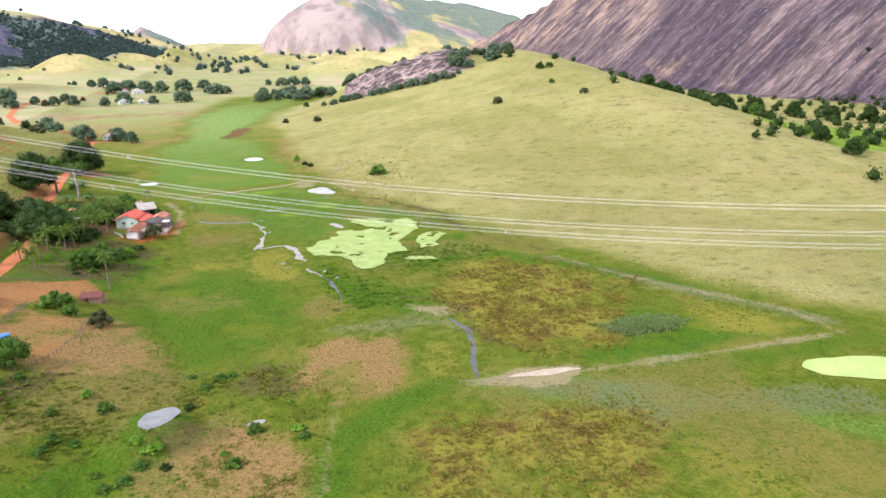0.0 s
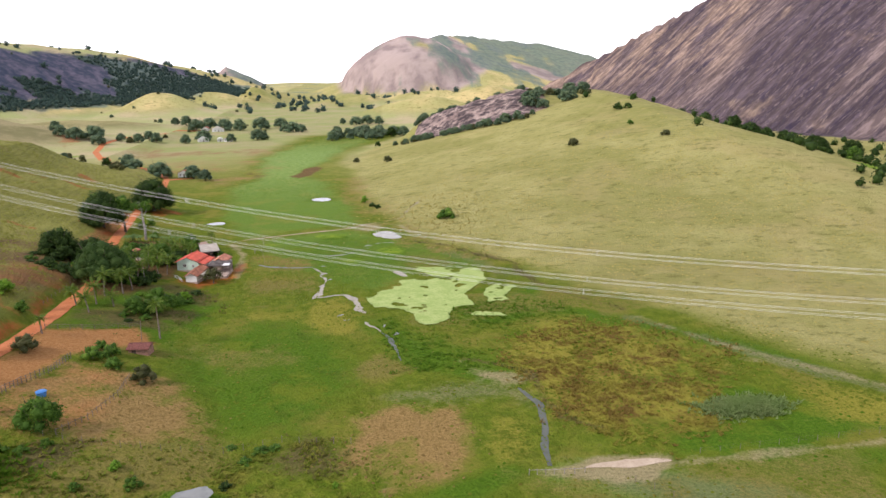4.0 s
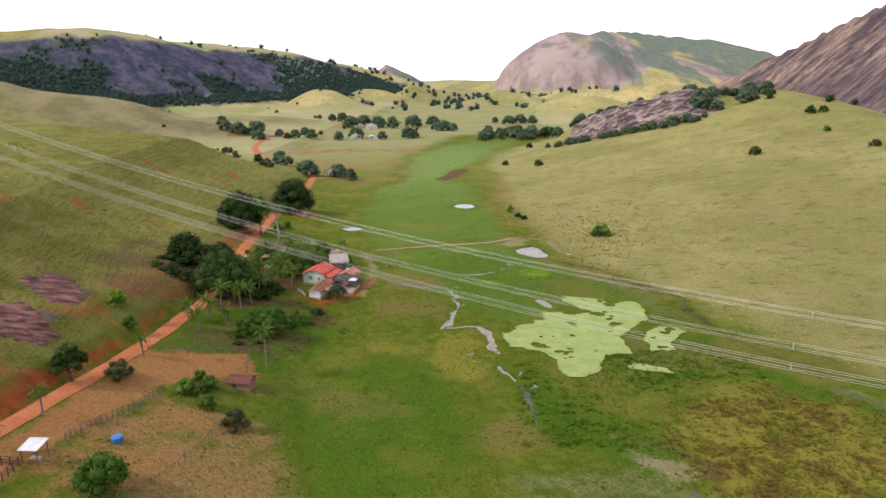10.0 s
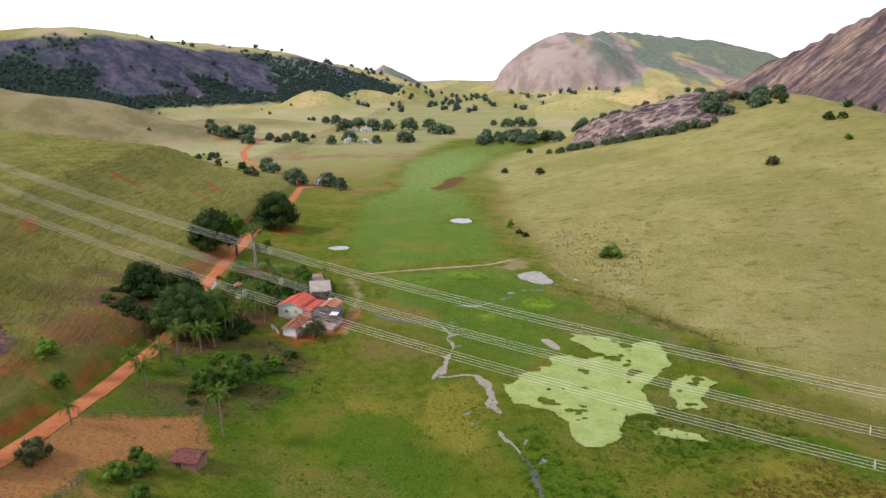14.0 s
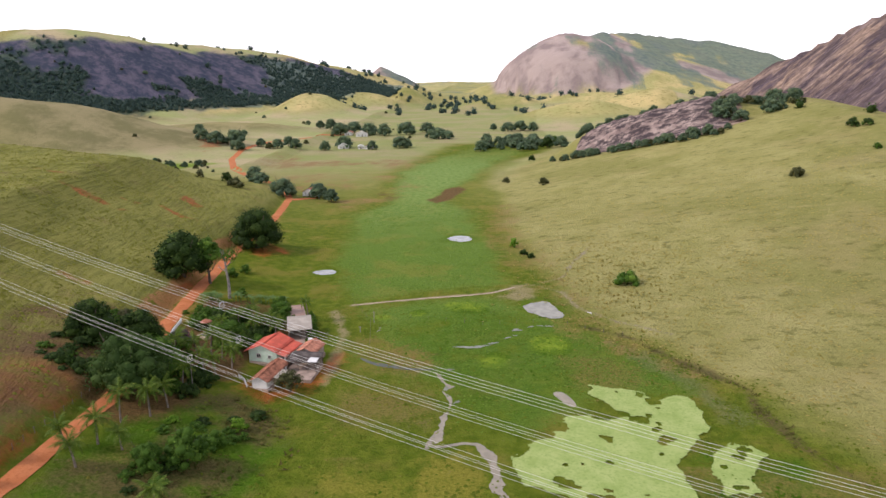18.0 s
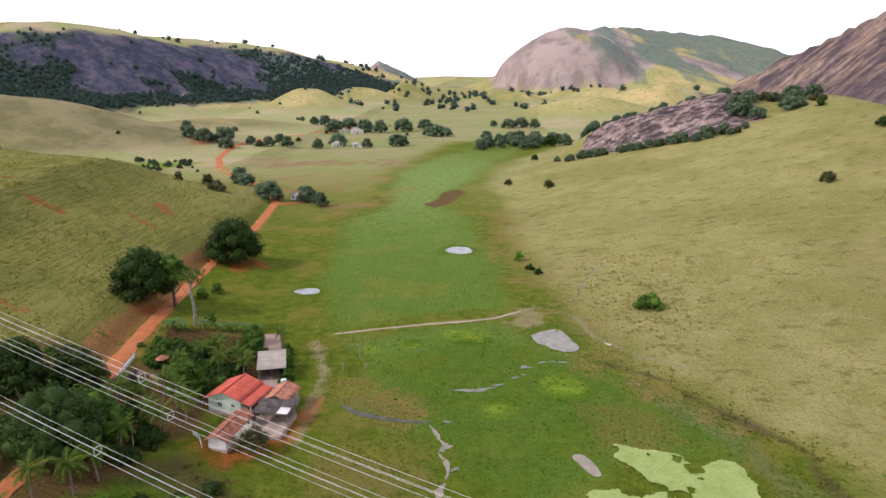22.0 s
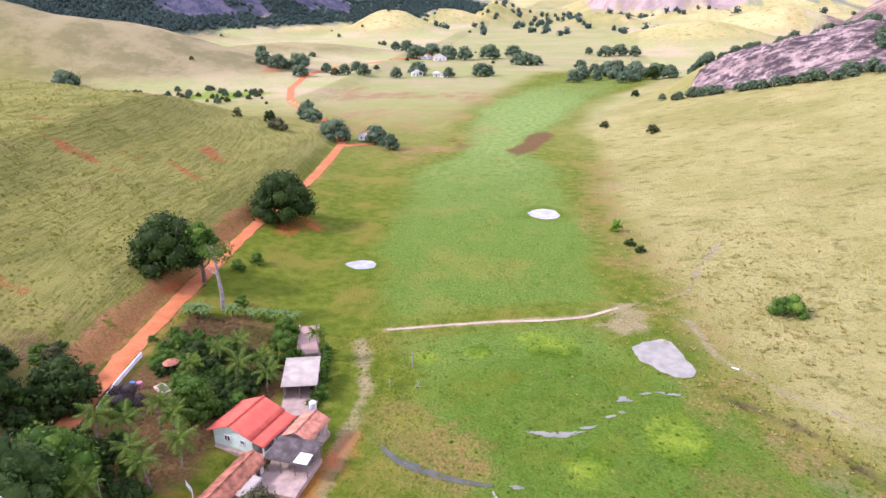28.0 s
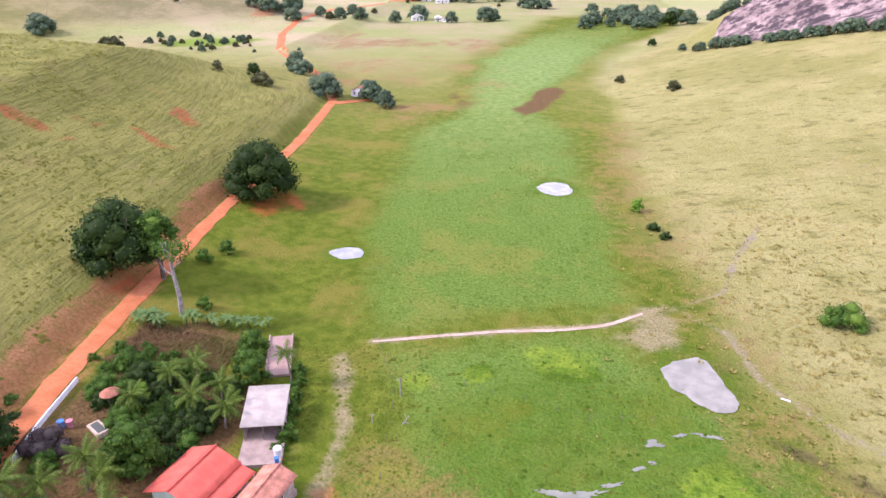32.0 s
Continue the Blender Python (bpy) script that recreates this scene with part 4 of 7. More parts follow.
def leaves(points, normals, size, r, width=0.55, fold=0.18):
    """Pointed folded leaf shapes at points, facing along normals."""
    n = len(points)
    nz = normals / np.linalg.norm(normals, axis=1, keepdims=True)
    up = r.standard_normal((n, 3))
    u = np.cross(nz, up)
    u /= np.linalg.norm(u, axis=1, keepdims=True) + 1e-9
    w = np.cross(nz, u)
    s = (size * (0.6 + 0.8 * r.random(n)))[:, None]
    v = np.stack([points - 0.5 * s * u, points + 0.5 * width * s * w - fold * s * nz, points + 0.5 * s * u, points - 0.5 * width * s * w - fold * s * nz], 1)
    return v.reshape(-1, 3), np.arange(4 * n).reshape(n, 4)


BALL = bmesh.new()
bmesh.ops.create_icosphere(BALL, subdivisions=1, radius=1)
BALL_V = np.array([v.co[:] for v in BALL.verts])
BALL_F = np.array([[v.index for v in f.verts] for f in BALL.faces])
BALL.free()


def crown_mesh(name, lobes, count, size, seed, core=0.78, spread=0.16):
    """Crown of many leaves on the skin of overlapping lobes, with gaps, over a dense inner mass."""
    r = np.random.default_rng(seed)
    lobes = np.array(lobes, float)
    area = lobes[:, 3] * lobes[:, 4] + lobes[:, 3] * lobes[:, 5]
    pick = r.choice(len(lobes), count, p=area / area.sum())
    d = r.standard_normal((count, 3))
    d /= np.linalg.norm(d, axis=1, keepdims=True)
    L = lobes[pick]
    pts = L[:, :3] + L[:, 3:] * d * (0.93 + spread * r.standard_normal(count))[:, None]
    nrm = d + 0.55 * r.standard_normal((count, 3)) + (0, 0, 0.35)
    v, f = leaves(pts, nrm, size, r)
    V, F, k = [v], [np.concatenate([f[:, [0, 1, 2]], f[:, [0, 2, 3]]])], len(v)
    for lobe in lobes:
        V.append(lobe[:3] + BALL_V * lobe[3:] * core * (1 + 0.12 * r.standard_normal((len(BALL_V), 1))))
        F.append(BALL_F + k)
        k += len(BALL_V)
    return mesh_arrays(name, np.concatenate(V), np.concatenate(F))


def lobes_round(w, h, z0, n, seed, squash=0.8):
    """Lobes that fill a broad crown of width w from z0 up to z0 + h."""
    r = np.random.default_rng(seed)
    out = [(0, 0, z0 + 0.5 * h, 0.30 * w, 0.30 * w, 0.40 * h)]
    for k in range(n):
        a, q = k * 2.399 + r.random(), math.sqrt((k + 0.6) / n)
        rad = w * (0.13 + 0.07 * r.random())
        high = z0 + h * (0.30 + 0.55 * (1 - q * q) + 0.12 * (r.random() - 0.5))
        out.append((0.36 * w * q * math.cos(a), 0.36 * w * q * math.sin(a), high, rad, rad, rad * squash))
    for k in range(n // 2):
        a, rad = (k + r.random()) * math.tau / (n // 2), w * (0.13 + 0.05 * r.random())
        out.append((0.35 * w * math.cos(a), 0.35 * w * math.sin(a), z0 + h * (0.16 + 0.14 * r.random()), rad, rad, rad * squash))
    return out


def trunk_mesh(h, r, lean, seed, limbs=5, reach=2.5, top=1.4):
    """Tapered trunk with limbs."""
    rr, bm = random.Random(seed), bmesh.new()
    pts = [Vector((lean * (k / 4) ** 2 + rr.uniform(-0.08, 0.08) * r, rr.uniform(-0.1, 0.1) * r, -0.4 + (h + 0.4) * k / 4)) for k in range(5)]
    bent(bm, pts, [r * 1.25, r, r * 0.85, r * 0.75, r * 0.6], 8)
    for k in range(limbs):
        a, s = k * math.tau / limbs + rr.random(), pts[2 + k % 3]
        m = s + Vector((math.cos(a), math.sin(a), 0.8)) * reach * 0.5
        e = s + Vector((math.cos(a), math.sin(a), top)) * reach
        bent(bm, [s, m, e], [r * 0.45, r * 0.3, r * 0.12], 5)
    return bm


def tree(name, label, x, y, h, w, mat, seed, count=1500, leaf=0.6, lobes=12, clear=0.22, group="", category="tree", squash=0.8, z=None, core=0.78):
    ob = thing(name, label, category, x, y, z, group=group)
    part("trunk", trunk_mesh(h * 0.5, max(0.10, 0.022 * w + 0.018 * h), 0.1 * w * math.sin(seed), seed, reach=0.28 * w), M_BARK, ob)
    part("crown", crown_mesh("crown", lobes_round(w, h * (1 - clear), h * clear, lobes, seed, squash), count, leaf, seed, core), mat, ob)
    return ob


def shrub(name, label, x, y, h, w, mat, seed, count=500, leaf=0.35, group="", lobes=7):
    ob = thing(name, label, "bush", x, y, group=group)
    part("stem", trunk_mesh(h * 0.4, 0.05 + 0.01 * w, 0, seed, 4, 0.25 * w), M_BARK, ob)
    part("foliage", crown_mesh("foliage", lobes_round(w, h, -0.05 * h, lobes, seed, 0.9), count, leaf, seed, 0.8), mat, ob)
    return ob

# ---- road, water, wet ground ----
def ribbon(name, pts, widths, lift, mat, label, category, seed=0, rag=0.25, gap=0.8, across=4):
    """Strip that lies on the land along a line of points."""
    P, Wd = [], []
    for (a, b), (wa, wb) in zip(zip(pts[:-1], pts[1:]), zip(widths[:-1], widths[1:])):
        n = max(1, int(math.dist(a, b) / gap))
        for k in range(n):
            P.append((a[0] + (b[0] - a[0]) * k / n, a[1] + (b[1] - a[1]) * k / n))
            Wd.append(wa + (wb - wa) * k / n)
    P.append(pts[-1])
    Wd.append(widths[-1])
    P, Wd = np.array(P, float), np.array(Wd)
    kern = np.ones(7) / 7
    pad = lambda v: np.convolve(np.pad(v, 3, mode="edge"), kern, "valid")  # noqa: E731
    P = np.stack([pad(P[:, 0]), pad(P[:, 1])], 1)
    T = np.gradient(P, axis=0)
    T /= np.linalg.norm(T, axis=1, keepdims=True)
    N = np.stack([-T[:, 1], T[:, 0]], 1)
    s = np.arange(len(P)) * gap
    half = [Wd / 2 * np.clip(1 + rag * (fbm(s, 0 * s + sd, 4.0, 3, seed) + (0.7 if rag > 0.8 else 0.0) * fbm(s, 0 * s + sd, 1.3, 3, seed + 5)), 0.05, 3) for sd in (3.3, 17.7)]
    u = np.linspace(-1, 1, across + 1)
    off = np.where(u[None] < 0, u[None] * half[0][:, None], u[None] * half[1][:, None])
    X, Y = P[:, :1] + N[:, :1] * off, P[:, 1:] + N[:, 1:] * off
    Z = land(X, Y) + lift
    i = np.arange(X.size).reshape(X.shape)
    q = np.stack([i[:-1, :-1], i[1:, :-1], i[1:, 1:], i[:-1, 1:]], -1).reshape(-1, 4)[:, ::-1]
    me = mesh_arrays(name, np.stack([X, Y, Z], -1).reshape(-1, 3), q)
    me.polygons.foreach_set("use_smooth", np.ones(len(q), bool))
    me.materials.append(mat)
    return tagged(new(name, me), label, category, kind="structure")


def blob(name, cx, cy, r1, r2, turn, lift, mat, label, seed, rag=0.18, points=None, category="pond"):
    """Flat patch with an uneven shore."""
    a = np.linspace(0, math.tau, 73)[:-1]
    rad = 1 + rag * fbm(3 * np.cos(a) + seed, 3 * np.sin(a), 1.6, 3, seed)
    c, s = math.cos(radians(turn)), math.sin(radians(turn))
    u, v = r1 * rad * np.cos(a), r2 * rad * np.sin(a)
    x, y = cx + c * u - s * v, cy + s * u + c * v
    z = land(x, y).max() + lift
    verts = np.concatenate([[[cx, cy, z]], np.stack([x, y, 0 * x + z], 1)])
    me = mesh_arrays(name, verts, [(0, k + 1, (k + 1) % 72 + 1) for k in range(72)])
    me.materials.append(mat)
    return tagged(new(name, me), label, category, kind="structure")


def pool(name, pts, mat, label, seed, lift=0.06):
    """Water with a rounded, slightly ragged shore through a few corners."""
    q = np.array(pts, float)
    for _ in range(3):
        nxt = np.roll(q, -1, 0)
        q = np.stack([0.75 * q + 0.25 * nxt, 0.25 * q + 0.75 * nxt], 1).reshape(-1, 2)
    mid = q.mean(0)
    q = mid + (q - mid) * (1.06 + 0.10 * fbm(q[:, 0], q[:, 1], 1.6, 3, seed))[:, None]
    z = land(q[:, 0], q[:, 1]).max() + lift
    verts = np.concatenate([[[mid[0], mid[1], z]], np.column_stack([q, np.full(len(q), z)])])
    me = mesh_arrays(name, verts, [(0, k + 1, (k + 1) % len(q) + 1) for k in range(len(q))])
    me.materials.append(mat)
    return tagged(new(name, me), label, "pond", kind="structure")


def water_material(name, colour, rough=0.12):
    n = Nodes(name, rough + 0.1, 0.0, 0.2)
    p = n.position()
    n.bump(n.noise(p, 2.2, 3.0), 0.06, 0.05)
    c = n.mix(n.remap(n.noise(p, 0.35, 3.0), 0.35, 0.65), tuple(0.75 * v for v in colour), colour)
    return n.base(c)


def dirt_material(name, a, b, c):
    n = Nodes(name, 0.95, 0.0, 0.15)
    p = n.position()
    m = n.mix(n.remap(n.noise(p, 0.25, 4.0), 0.3, 0.7), a, b)
    m = n.mix(n.remap(n.noise(p, 1.7, 4.0, 0.7), 0.45, 0.75, 0, 0.7), m, c)
    n.bump(n.noise(p, 4.0, 4.0), 0.5, 0.06)
    return n.base(m)


# pale base colour stands in for the white sky mirrored in the ponds
M_POND = water_material("sky_pale_pond_water", (0.37, 0.385, 0.37), 0.1)
M_MUDDY = water_material("muddy_pond_water", (0.32, 0.31, 0.25), 0.14)
M_STREAM = water_material("shallow_stream", (0.35, 0.31, 0.235), 0.25)
M_PUDDLE = water_material("thin_marsh_water", (0.25, 0.26, 0.20), 0.2)
M_GREY = water_material("grey_pond_water", (0.24, 0.25, 0.235), 0.14)
M_SHALLOW = water_material("dark_shallow_water", (0.10, 0.11, 0.085), 0.2)
M_ROAD = dirt_material("orange_dirt", (0.45, 0.148, 0.052), (0.55, 0.205, 0.085), (0.34, 0.10, 0.036))
M_TRACK = dirt_material("pale_dirt", (0.40, 0.31, 0.22), (0.52, 0.42, 0.31), (0.30, 0.22, 0.15))

road_line = [(along(y, ROAD_X), y) for y in range(92, 432, 12)]
ribbon("road", road_line + [(-112, 447), (-124, 470), (-150, 505), (-178, 545), (-200, 600), (-209, 647), (-204, 705), (-183, 775), (-150, 830)], [3.7] * (len(road_line) + 2) + [4.5, 4.6, 4.8, 5, 5, 5, 5], 0.10, M_ROAD, "orange dirt road along the foot of the hill", "road", 1, 0.22)
ribbon("road", [(-103, 424), (-96, 434), (-92, 440)], [4.0, 3.6, 2.2], 0.13, M_ROAD, "orange dirt spur to the roofed house", "road", 2)
ribbon("track", [(-104, 88), (-106, 100), (-110, 112), (-118, 120)], [2.6, 2.6, 2.4, 1.4], 0.12, M_ROAD, "narrow orange dirt track on the cut slope", "track", 3)
ribbon("track", [(-39, 261.5), (-30, 264.5), (-17, 269), (-6, 271.5), (3, 275), (10, 281)], [0.5, 0.8, 0.9, 0.8, 1.0, 0.5], 0.05, M_TRACK, "pale trodden path over the marsh", "track", 4, 0.5)
ribbon("track", [(37, 87), (41, 87.6), (45, 86.6), (49, 87.4), (53, 86.6)], [0.3, 1.5, 2.3, 1.6, 0.3], 0.05, M_TRACK, "pale bare ground at the ditch crossing", "track", 6, 0.4)

pool("pond", [(-16, 345.3), (-13.3, 350), (-8.3, 350.9), (-5.2, 343.5), (-8.9, 339.8), (-12.8, 341.3)], M_POND, "small pale pond in the green marsh", 1)
blob("pond", -54.3, 295.6, 4.0, 2.9, 5, 0.05, M_POND, "small round pale pond in the green field", 2)
pool("pond", [(11.2, 262.3), (13.7, 265.4), (18.8, 267), (19.4, 264), (21.3, 258.6), (22.6, 253.6), (19.1, 252.2), (15.6, 255), (12.4, 258.2)], M_MUDDY, "drop-shaped muddy pond at the hill foot", 3)
pool("pond", [(15.0, 206.8), (16.9, 207.8), (18.6, 205.4), (19.6, 201.6), (18.2, 200.8), (16.6, 203.6)], M_STREAM, "small pale mud pool beside the green algae", 4)
blob("pond", -23.9, 84.6, 3.7, 2.6, 40, 0.05, M_GREY, "small grey pond among shrubs", 5)
blob("pond", -8.5, 83.2, 1.6, 0.9, 20, 0.05, M_MUDDY, "tiny grey pool in the grass", 6)
blob("pond", 107, 71.5, 13.5, 5.0, -18, 0.05, dirt_material("pale_algae_skin", (0.36, 0.46, 0.14), (0.44, 0.52, 0.18), (0.28, 0.40, 0.10)), "pond covered with pale green algae", 7)
STREAM = (([(-10.5, 216.8), (-8.7, 213.2), (-8, 210.6), (-5.8, 208.4)], [0.3, 0.8, 0.6, 1.3]), ([(-8.3, 207), (-6.7, 204.2), (-6, 201), (-6.2, 198.5)], [0.5, 0.9, 0.6, 0.2]),
          ([(-6.2, 198), (-7.4, 194.4), (-7, 191), (-8, 187), (-9.6, 183)], [0.3, 1.9, 1.5, 2.3, 0.5]), ([(-8.6, 184.2), (-5.6, 184.8), (-2.5, 185.7), (0.2, 185.2), (2.1, 180.7), (3.4, 175), (2.8, 172), (5.3, 168.2)], [0.6, 1.0, 0.8, 1.4, 1.6, 1.5, 2.5, 0.4]),
          ([(4.6, 162), (5.4, 158.8), (7.1, 157.2), (8.4, 153.8)], [0.5, 1.1, 0.7, 0.3]))
for k, (line_, wide_) in enumerate(STREAM):
    ribbon("stream", line_, wide_, 0.05, M_STREAM, "narrow broken stream with pale mud banks", "stream", 8 + 3 * k, 1.1, 0.3)
ribbon("stream", [(8.4, 153.8), (9.4, 151), (10.4, 148), (11.2, 142), (11.8, 135)], [0.3, 0.9, 1.2, 0.8, 0.3], 0.04, M_SHALLOW, "dark trickle of water between grass", "stream", 33, 0.9, 0.4)
ribbon("stream", [(-29, 224), (-26, 221), (-22, 219.3), (-16, 218), (-10, 217.6)], [0.5, 1.3, 1.5, 1.2, 0.5], 0.05, M_SHALLOW, "dark narrow water channel in the grass", "stream", 9, 0.5, 0.5)
ribbon("stream", [(34, 118), (36.5, 110), (35, 101), (33, 95), (32, 88)], [0.4, 1.6, 1.3, 1.4, 0.6], 0.05, M_SHALLOW, "narrow dark ditch with standing water", "stream", 10, 0.6, 0.5)
PUDDLES = ((-5.4, 231.4, 1.5, 0.5, 0), (-2.2, 231.4, 2.3, 0.7, 5), (0.4, 232.3, 1.6, 0.5, 20), (2.8, 234.2, 1.3, 0.35, 20), (-7.1, 217.9, 0.9, 0.35, 0), (8.7, 243.4, 1.5, 0.7, 10), (16.6, 246.6, 2.0, 0.4, -5), (12.6, 246, 0.9, 0.35, 20), (6.6, 238, 0.9, 0.4, 30), (8.4, 239.4, 0.6, 0.3, 0), (0, 164, 0.7, 0.35, 0), (-1.5, 168, 1.1, 0.4, 50), (12, 152, 1.0, 0.5, 60), (9.4, 158, 0.8, 0.3, 70), (-7.4, 208, 1.0, 0.5, 80), (-5.0, 201.6, 0.9, 0.5, 60))
for k, (cx, cy, r1, r2, turn) in enumerate(PUDDLES):
    blob("puddle", cx, cy, r1, r2, turn, 0.05, M_PUDDLE, "shallow pale puddle in the marsh grass", 20 + k, 0.9, category="puddle")

# floating algae with ragged holes
MAT = [(5.3, 186.4), (11.8, 188.9), (17.6, 197.1), (21.1, 197.9), (24.8, 195.5), (27.3, 199.1), (22.7, 207), (23.4, 211), (28, 209.9), (34.2, 208), (36, 204.5), (40.2, 206.3), (42.8, 206.3), (44, 198.7), (43.7, 193.5), (38.8, 186.8), (35.2, 182.1), (34.8, 170), (29.3, 168.3), (26.3, 160), (22.1, 156.4), (19.4, 156.4), (17.2, 160.7), (17.6, 165.4), (15.5, 169.9), (7.5, 172.4), (6.5, 179.4)]
LOBES = ([(38.7, 177.9), (40.6, 183.7), (45.3, 188), (49, 187.5), (51.4, 184.4), (48.1, 179.9), (45.5, 176.9), (45.7, 172.7), (40.9, 170), (39.2, 172.6)], [(31.8, 161.3), (34.1, 164.9), (37.3, 164.6), (40.9, 162.2), (42.1, 159.5), (38.5, 160.6)])
ax, ay = np.meshgrid(np.arange(2, 55, 0.25), np.arange(153, 214, 0.25))
am = np.maximum(inside(ax, ay, MAT), np.maximum(inside(ax, ay, LOBES[0]), inside(ax, ay, LOBES[1]))) + 1.3 * fbm(ax, ay, 4, 4, 71)
hole = 0.62 * fbm(ax, ay, 7, 4, 73) + 0.6 * fbm(ax, ay, 3, 3, 74)
for hx, hy, h1, h2, ht, hd in ((25.5, 197.5, 6, 2.2, 20, 0.5), (24, 171, 9, 3.0, 0, 0.42), (36.5, 176, 3.0, 9, 8, 0.35), (32, 186, 6, 5, 0, 0.2), (33, 200, 3, 4, 0, 0.15), (22, 180, 3, 2, 0, 0.25)):
    hole = hole + hd * step(0, 0.7, ellipse(ax, ay, hx, hy, h1, h2, ht))
keep = (am > 0) & (hole < 0.25 + 0.025 * np.clip(am, 0, 6))
ids = np.arange(ax.size).reshape(ax.shape)
cell = keep[:-1, :-1] & keep[1:, 1:] & keep[:-1, 1:] & keep[1:, :-1]
aq = np.stack([ids[:-1, :-1], ids[:-1, 1:], ids[1:, 1:], ids[1:, :-1]], -1)[cell]
used, aq = np.unique(aq, return_inverse=True)
jit = rng.uniform(-0.09, 0.09, (2, ax.size))
algae_mesh = mesh_arrays("algae_mat", np.stack([ax.ravel() + jit[0], ay.ravel() + jit[1], 0.17 + 0.03 * fbm(ax, ay, 3, 2, 75).ravel()], 1)[used], aq.reshape(-1, 4))
algae_mesh.materials.append(dirt_material("green_algae", (0.27, 0.36, 0.10), (0.37, 0.44, 0.155), (0.17, 0.27, 0.055)))
tagged(new("algae_mat", algae_mesh), "pale green algae floating on the marsh pool", "algae", kind="stuff")

# ---- bare rock ----
def rock_material(name, dark, mid, light, turn, size):
    """Layered stone with dark seams along the dip."""
    n = Nodes(name, 0.9, 0.0, 0.2)
    p = n.position()
    seam = n.noise(n.mapped(n.mapped(p, (1, 1, 1), turn), (0.06 / size, 0.8 / size, 0.7 / size)), 1.0, 6.0, 0.7)
    c = n.mix(n.remap(n.noise(p, 0.35 / size, 5.0), 0.35, 0.65), mid, light)
    c = n.mix(n.remap(seam, 0.42, 0.58, 0.95, 0.0), c, dark)
    c = n.mix(n.remap(n.noise(p, 1.3 / size, 4.0), 0.58, 0.72, 0, 0.6), c, tuple(0.6 * v for v in mid))
    n.bump(seam, 1.0, 0.5 * size)
    return n.base(c)


def rock_slab(label, pts, cell, height, ledge, mat, seed, way=(1.0, 0.0)):
    """Rounded bare slab of stone bedded in the slope, with stepped ledges."""
    lo, hi = np.min(pts, 0) - 3 * cell, np.max(pts, 0) + 3 * cell
    x, y = np.meshgrid(np.arange(lo[0], hi[0], cell), np.arange(lo[1], hi[1], cell))
    d = inside(x, y, pts) + 5 * cell * fbm(x, y, 10 * cell, 4, seed)
    u, v = x * way[0] + y * way[1], y * way[0] - x * way[1]
    q = v / ledge + 1.4 * fbm(0.3 * u, v, 3 * ledge, 3, seed + 5)
    saw = q - np.floor(q)
    z = land(x, y) - 0.5 * height + step(-cell, 4 * cell, d) * height * (1.0 + 0.7 * saw * saw + 0.25 * fbm(x, y, 2.5 * cell, 2, seed + 9))
    ids = np.arange(x.size).reshape(x.shape)
    ok = d > -1.5 * cell
    cells = ok[:-1, :-1] & ok[1:, 1:] & ok[:-1, 1:] & ok[1:, :-1]
    q4 = np.stack([ids[:-1, :-1], ids[:-1, 1:], ids[1:, 1:], ids[1:, :-1]], -1)[cells]
    used, q4 = np.unique(q4, return_inverse=True)
    me = mesh_arrays("rock_slab", np.stack([x.ravel(), y.ravel(), z.ravel()], 1)[used], q4.reshape(-1, 4))
    me.materials.append(mat)
    return tagged(new("rock_slab", me), label, "rock")


M_ROCK_RED = rock_material("red_brown_rock", (0.075, 0.04, 0.036), (0.22, 0.095, 0.075), (0.32, 0.165, 0.125), -37, 1.1)
M_ROCK_PINK = rock_material("pinkish_grey_rock", (0.06, 0.046, 0.05), (0.25, 0.18, 0.16), (0.47, 0.36, 0.31), -22, 2.6)
rock_slab("red-brown rock slab bare on the western hillside", [(-93, 131), (-95, 141), (-91, 147), (-85, 144), (-77.5, 139), (-78, 134), (-84, 127)], 0.35, 0.5, 1.1, M_ROCK_RED, 301, (0.8, 0.6))
rock_slab("weathered red-brown rock patch in hillside grass", [(-99, 157), (-99, 167), (-93, 170), (-88, 163), (-83, 152), (-88, 150)], 0.4, 0.35, 1.3, M_ROCK_RED, 302, (0.8, 0.6))
rock_slab("large layered pinkish rock outcrop with dark seams", [(56, 552), (70, 532), (100, 519), (134, 508), (150, 522), (160, 548), (158, 572), (140, 586), (110, 586), (80, 582)], 1.1, 2.6, 5.0, M_ROCK_PINK, 303, (0.93, 0.37))

# ---- farm buildings ----
M_MINT = plain("mint_wall_paint", (0.58, 0.72, 0.60), 0.85, vary=0.08, scale=0.8)
M_WHITE = plain("white_wall_paint", (0.78, 0.77, 0.74), 0.85, vary=0.08, scale=0.8)
M_PLASTER = plain("bare_plaster", (0.45, 0.38, 0.33), 0.95, vary=0.2, scale=0.7)
M_BRICK = plain("old_brick_wall", (0.36, 0.20, 0.15), 0.95, vary=0.2)
M_TILE_NEW = plain("new_red_roof_tiles", (0.68, 0.135, 0.085), 0.75, vary=0.10, scale=0.8, grain=6)
M_TILE_OLD = plain("weathered_clay_tiles", (0.42, 0.17, 0.10), 0.9, vary=0.3, scale=0.9, grain=7)
M_TILE_PALE = plain("pale_clay_tiles", (0.58, 0.25, 0.16), 0.9, vary=0.22, scale=0.9, grain=7)
M_FIBRE = plain("grey_fibre_cement_sheet", (0.46, 0.41, 0.345), 0.9, vary=0.12, scale=0.5)
M_FIBRE_DARK = plain("dark_mossy_roof_sheet", (0.13, 0.11, 0.10), 0.95, vary=0.3, scale=0.7)
M_SHEET_WHITE = plain("white_roof_sheet", (0.80, 0.80, 0.78), 0.5, vary=0.06, scale=0.8)
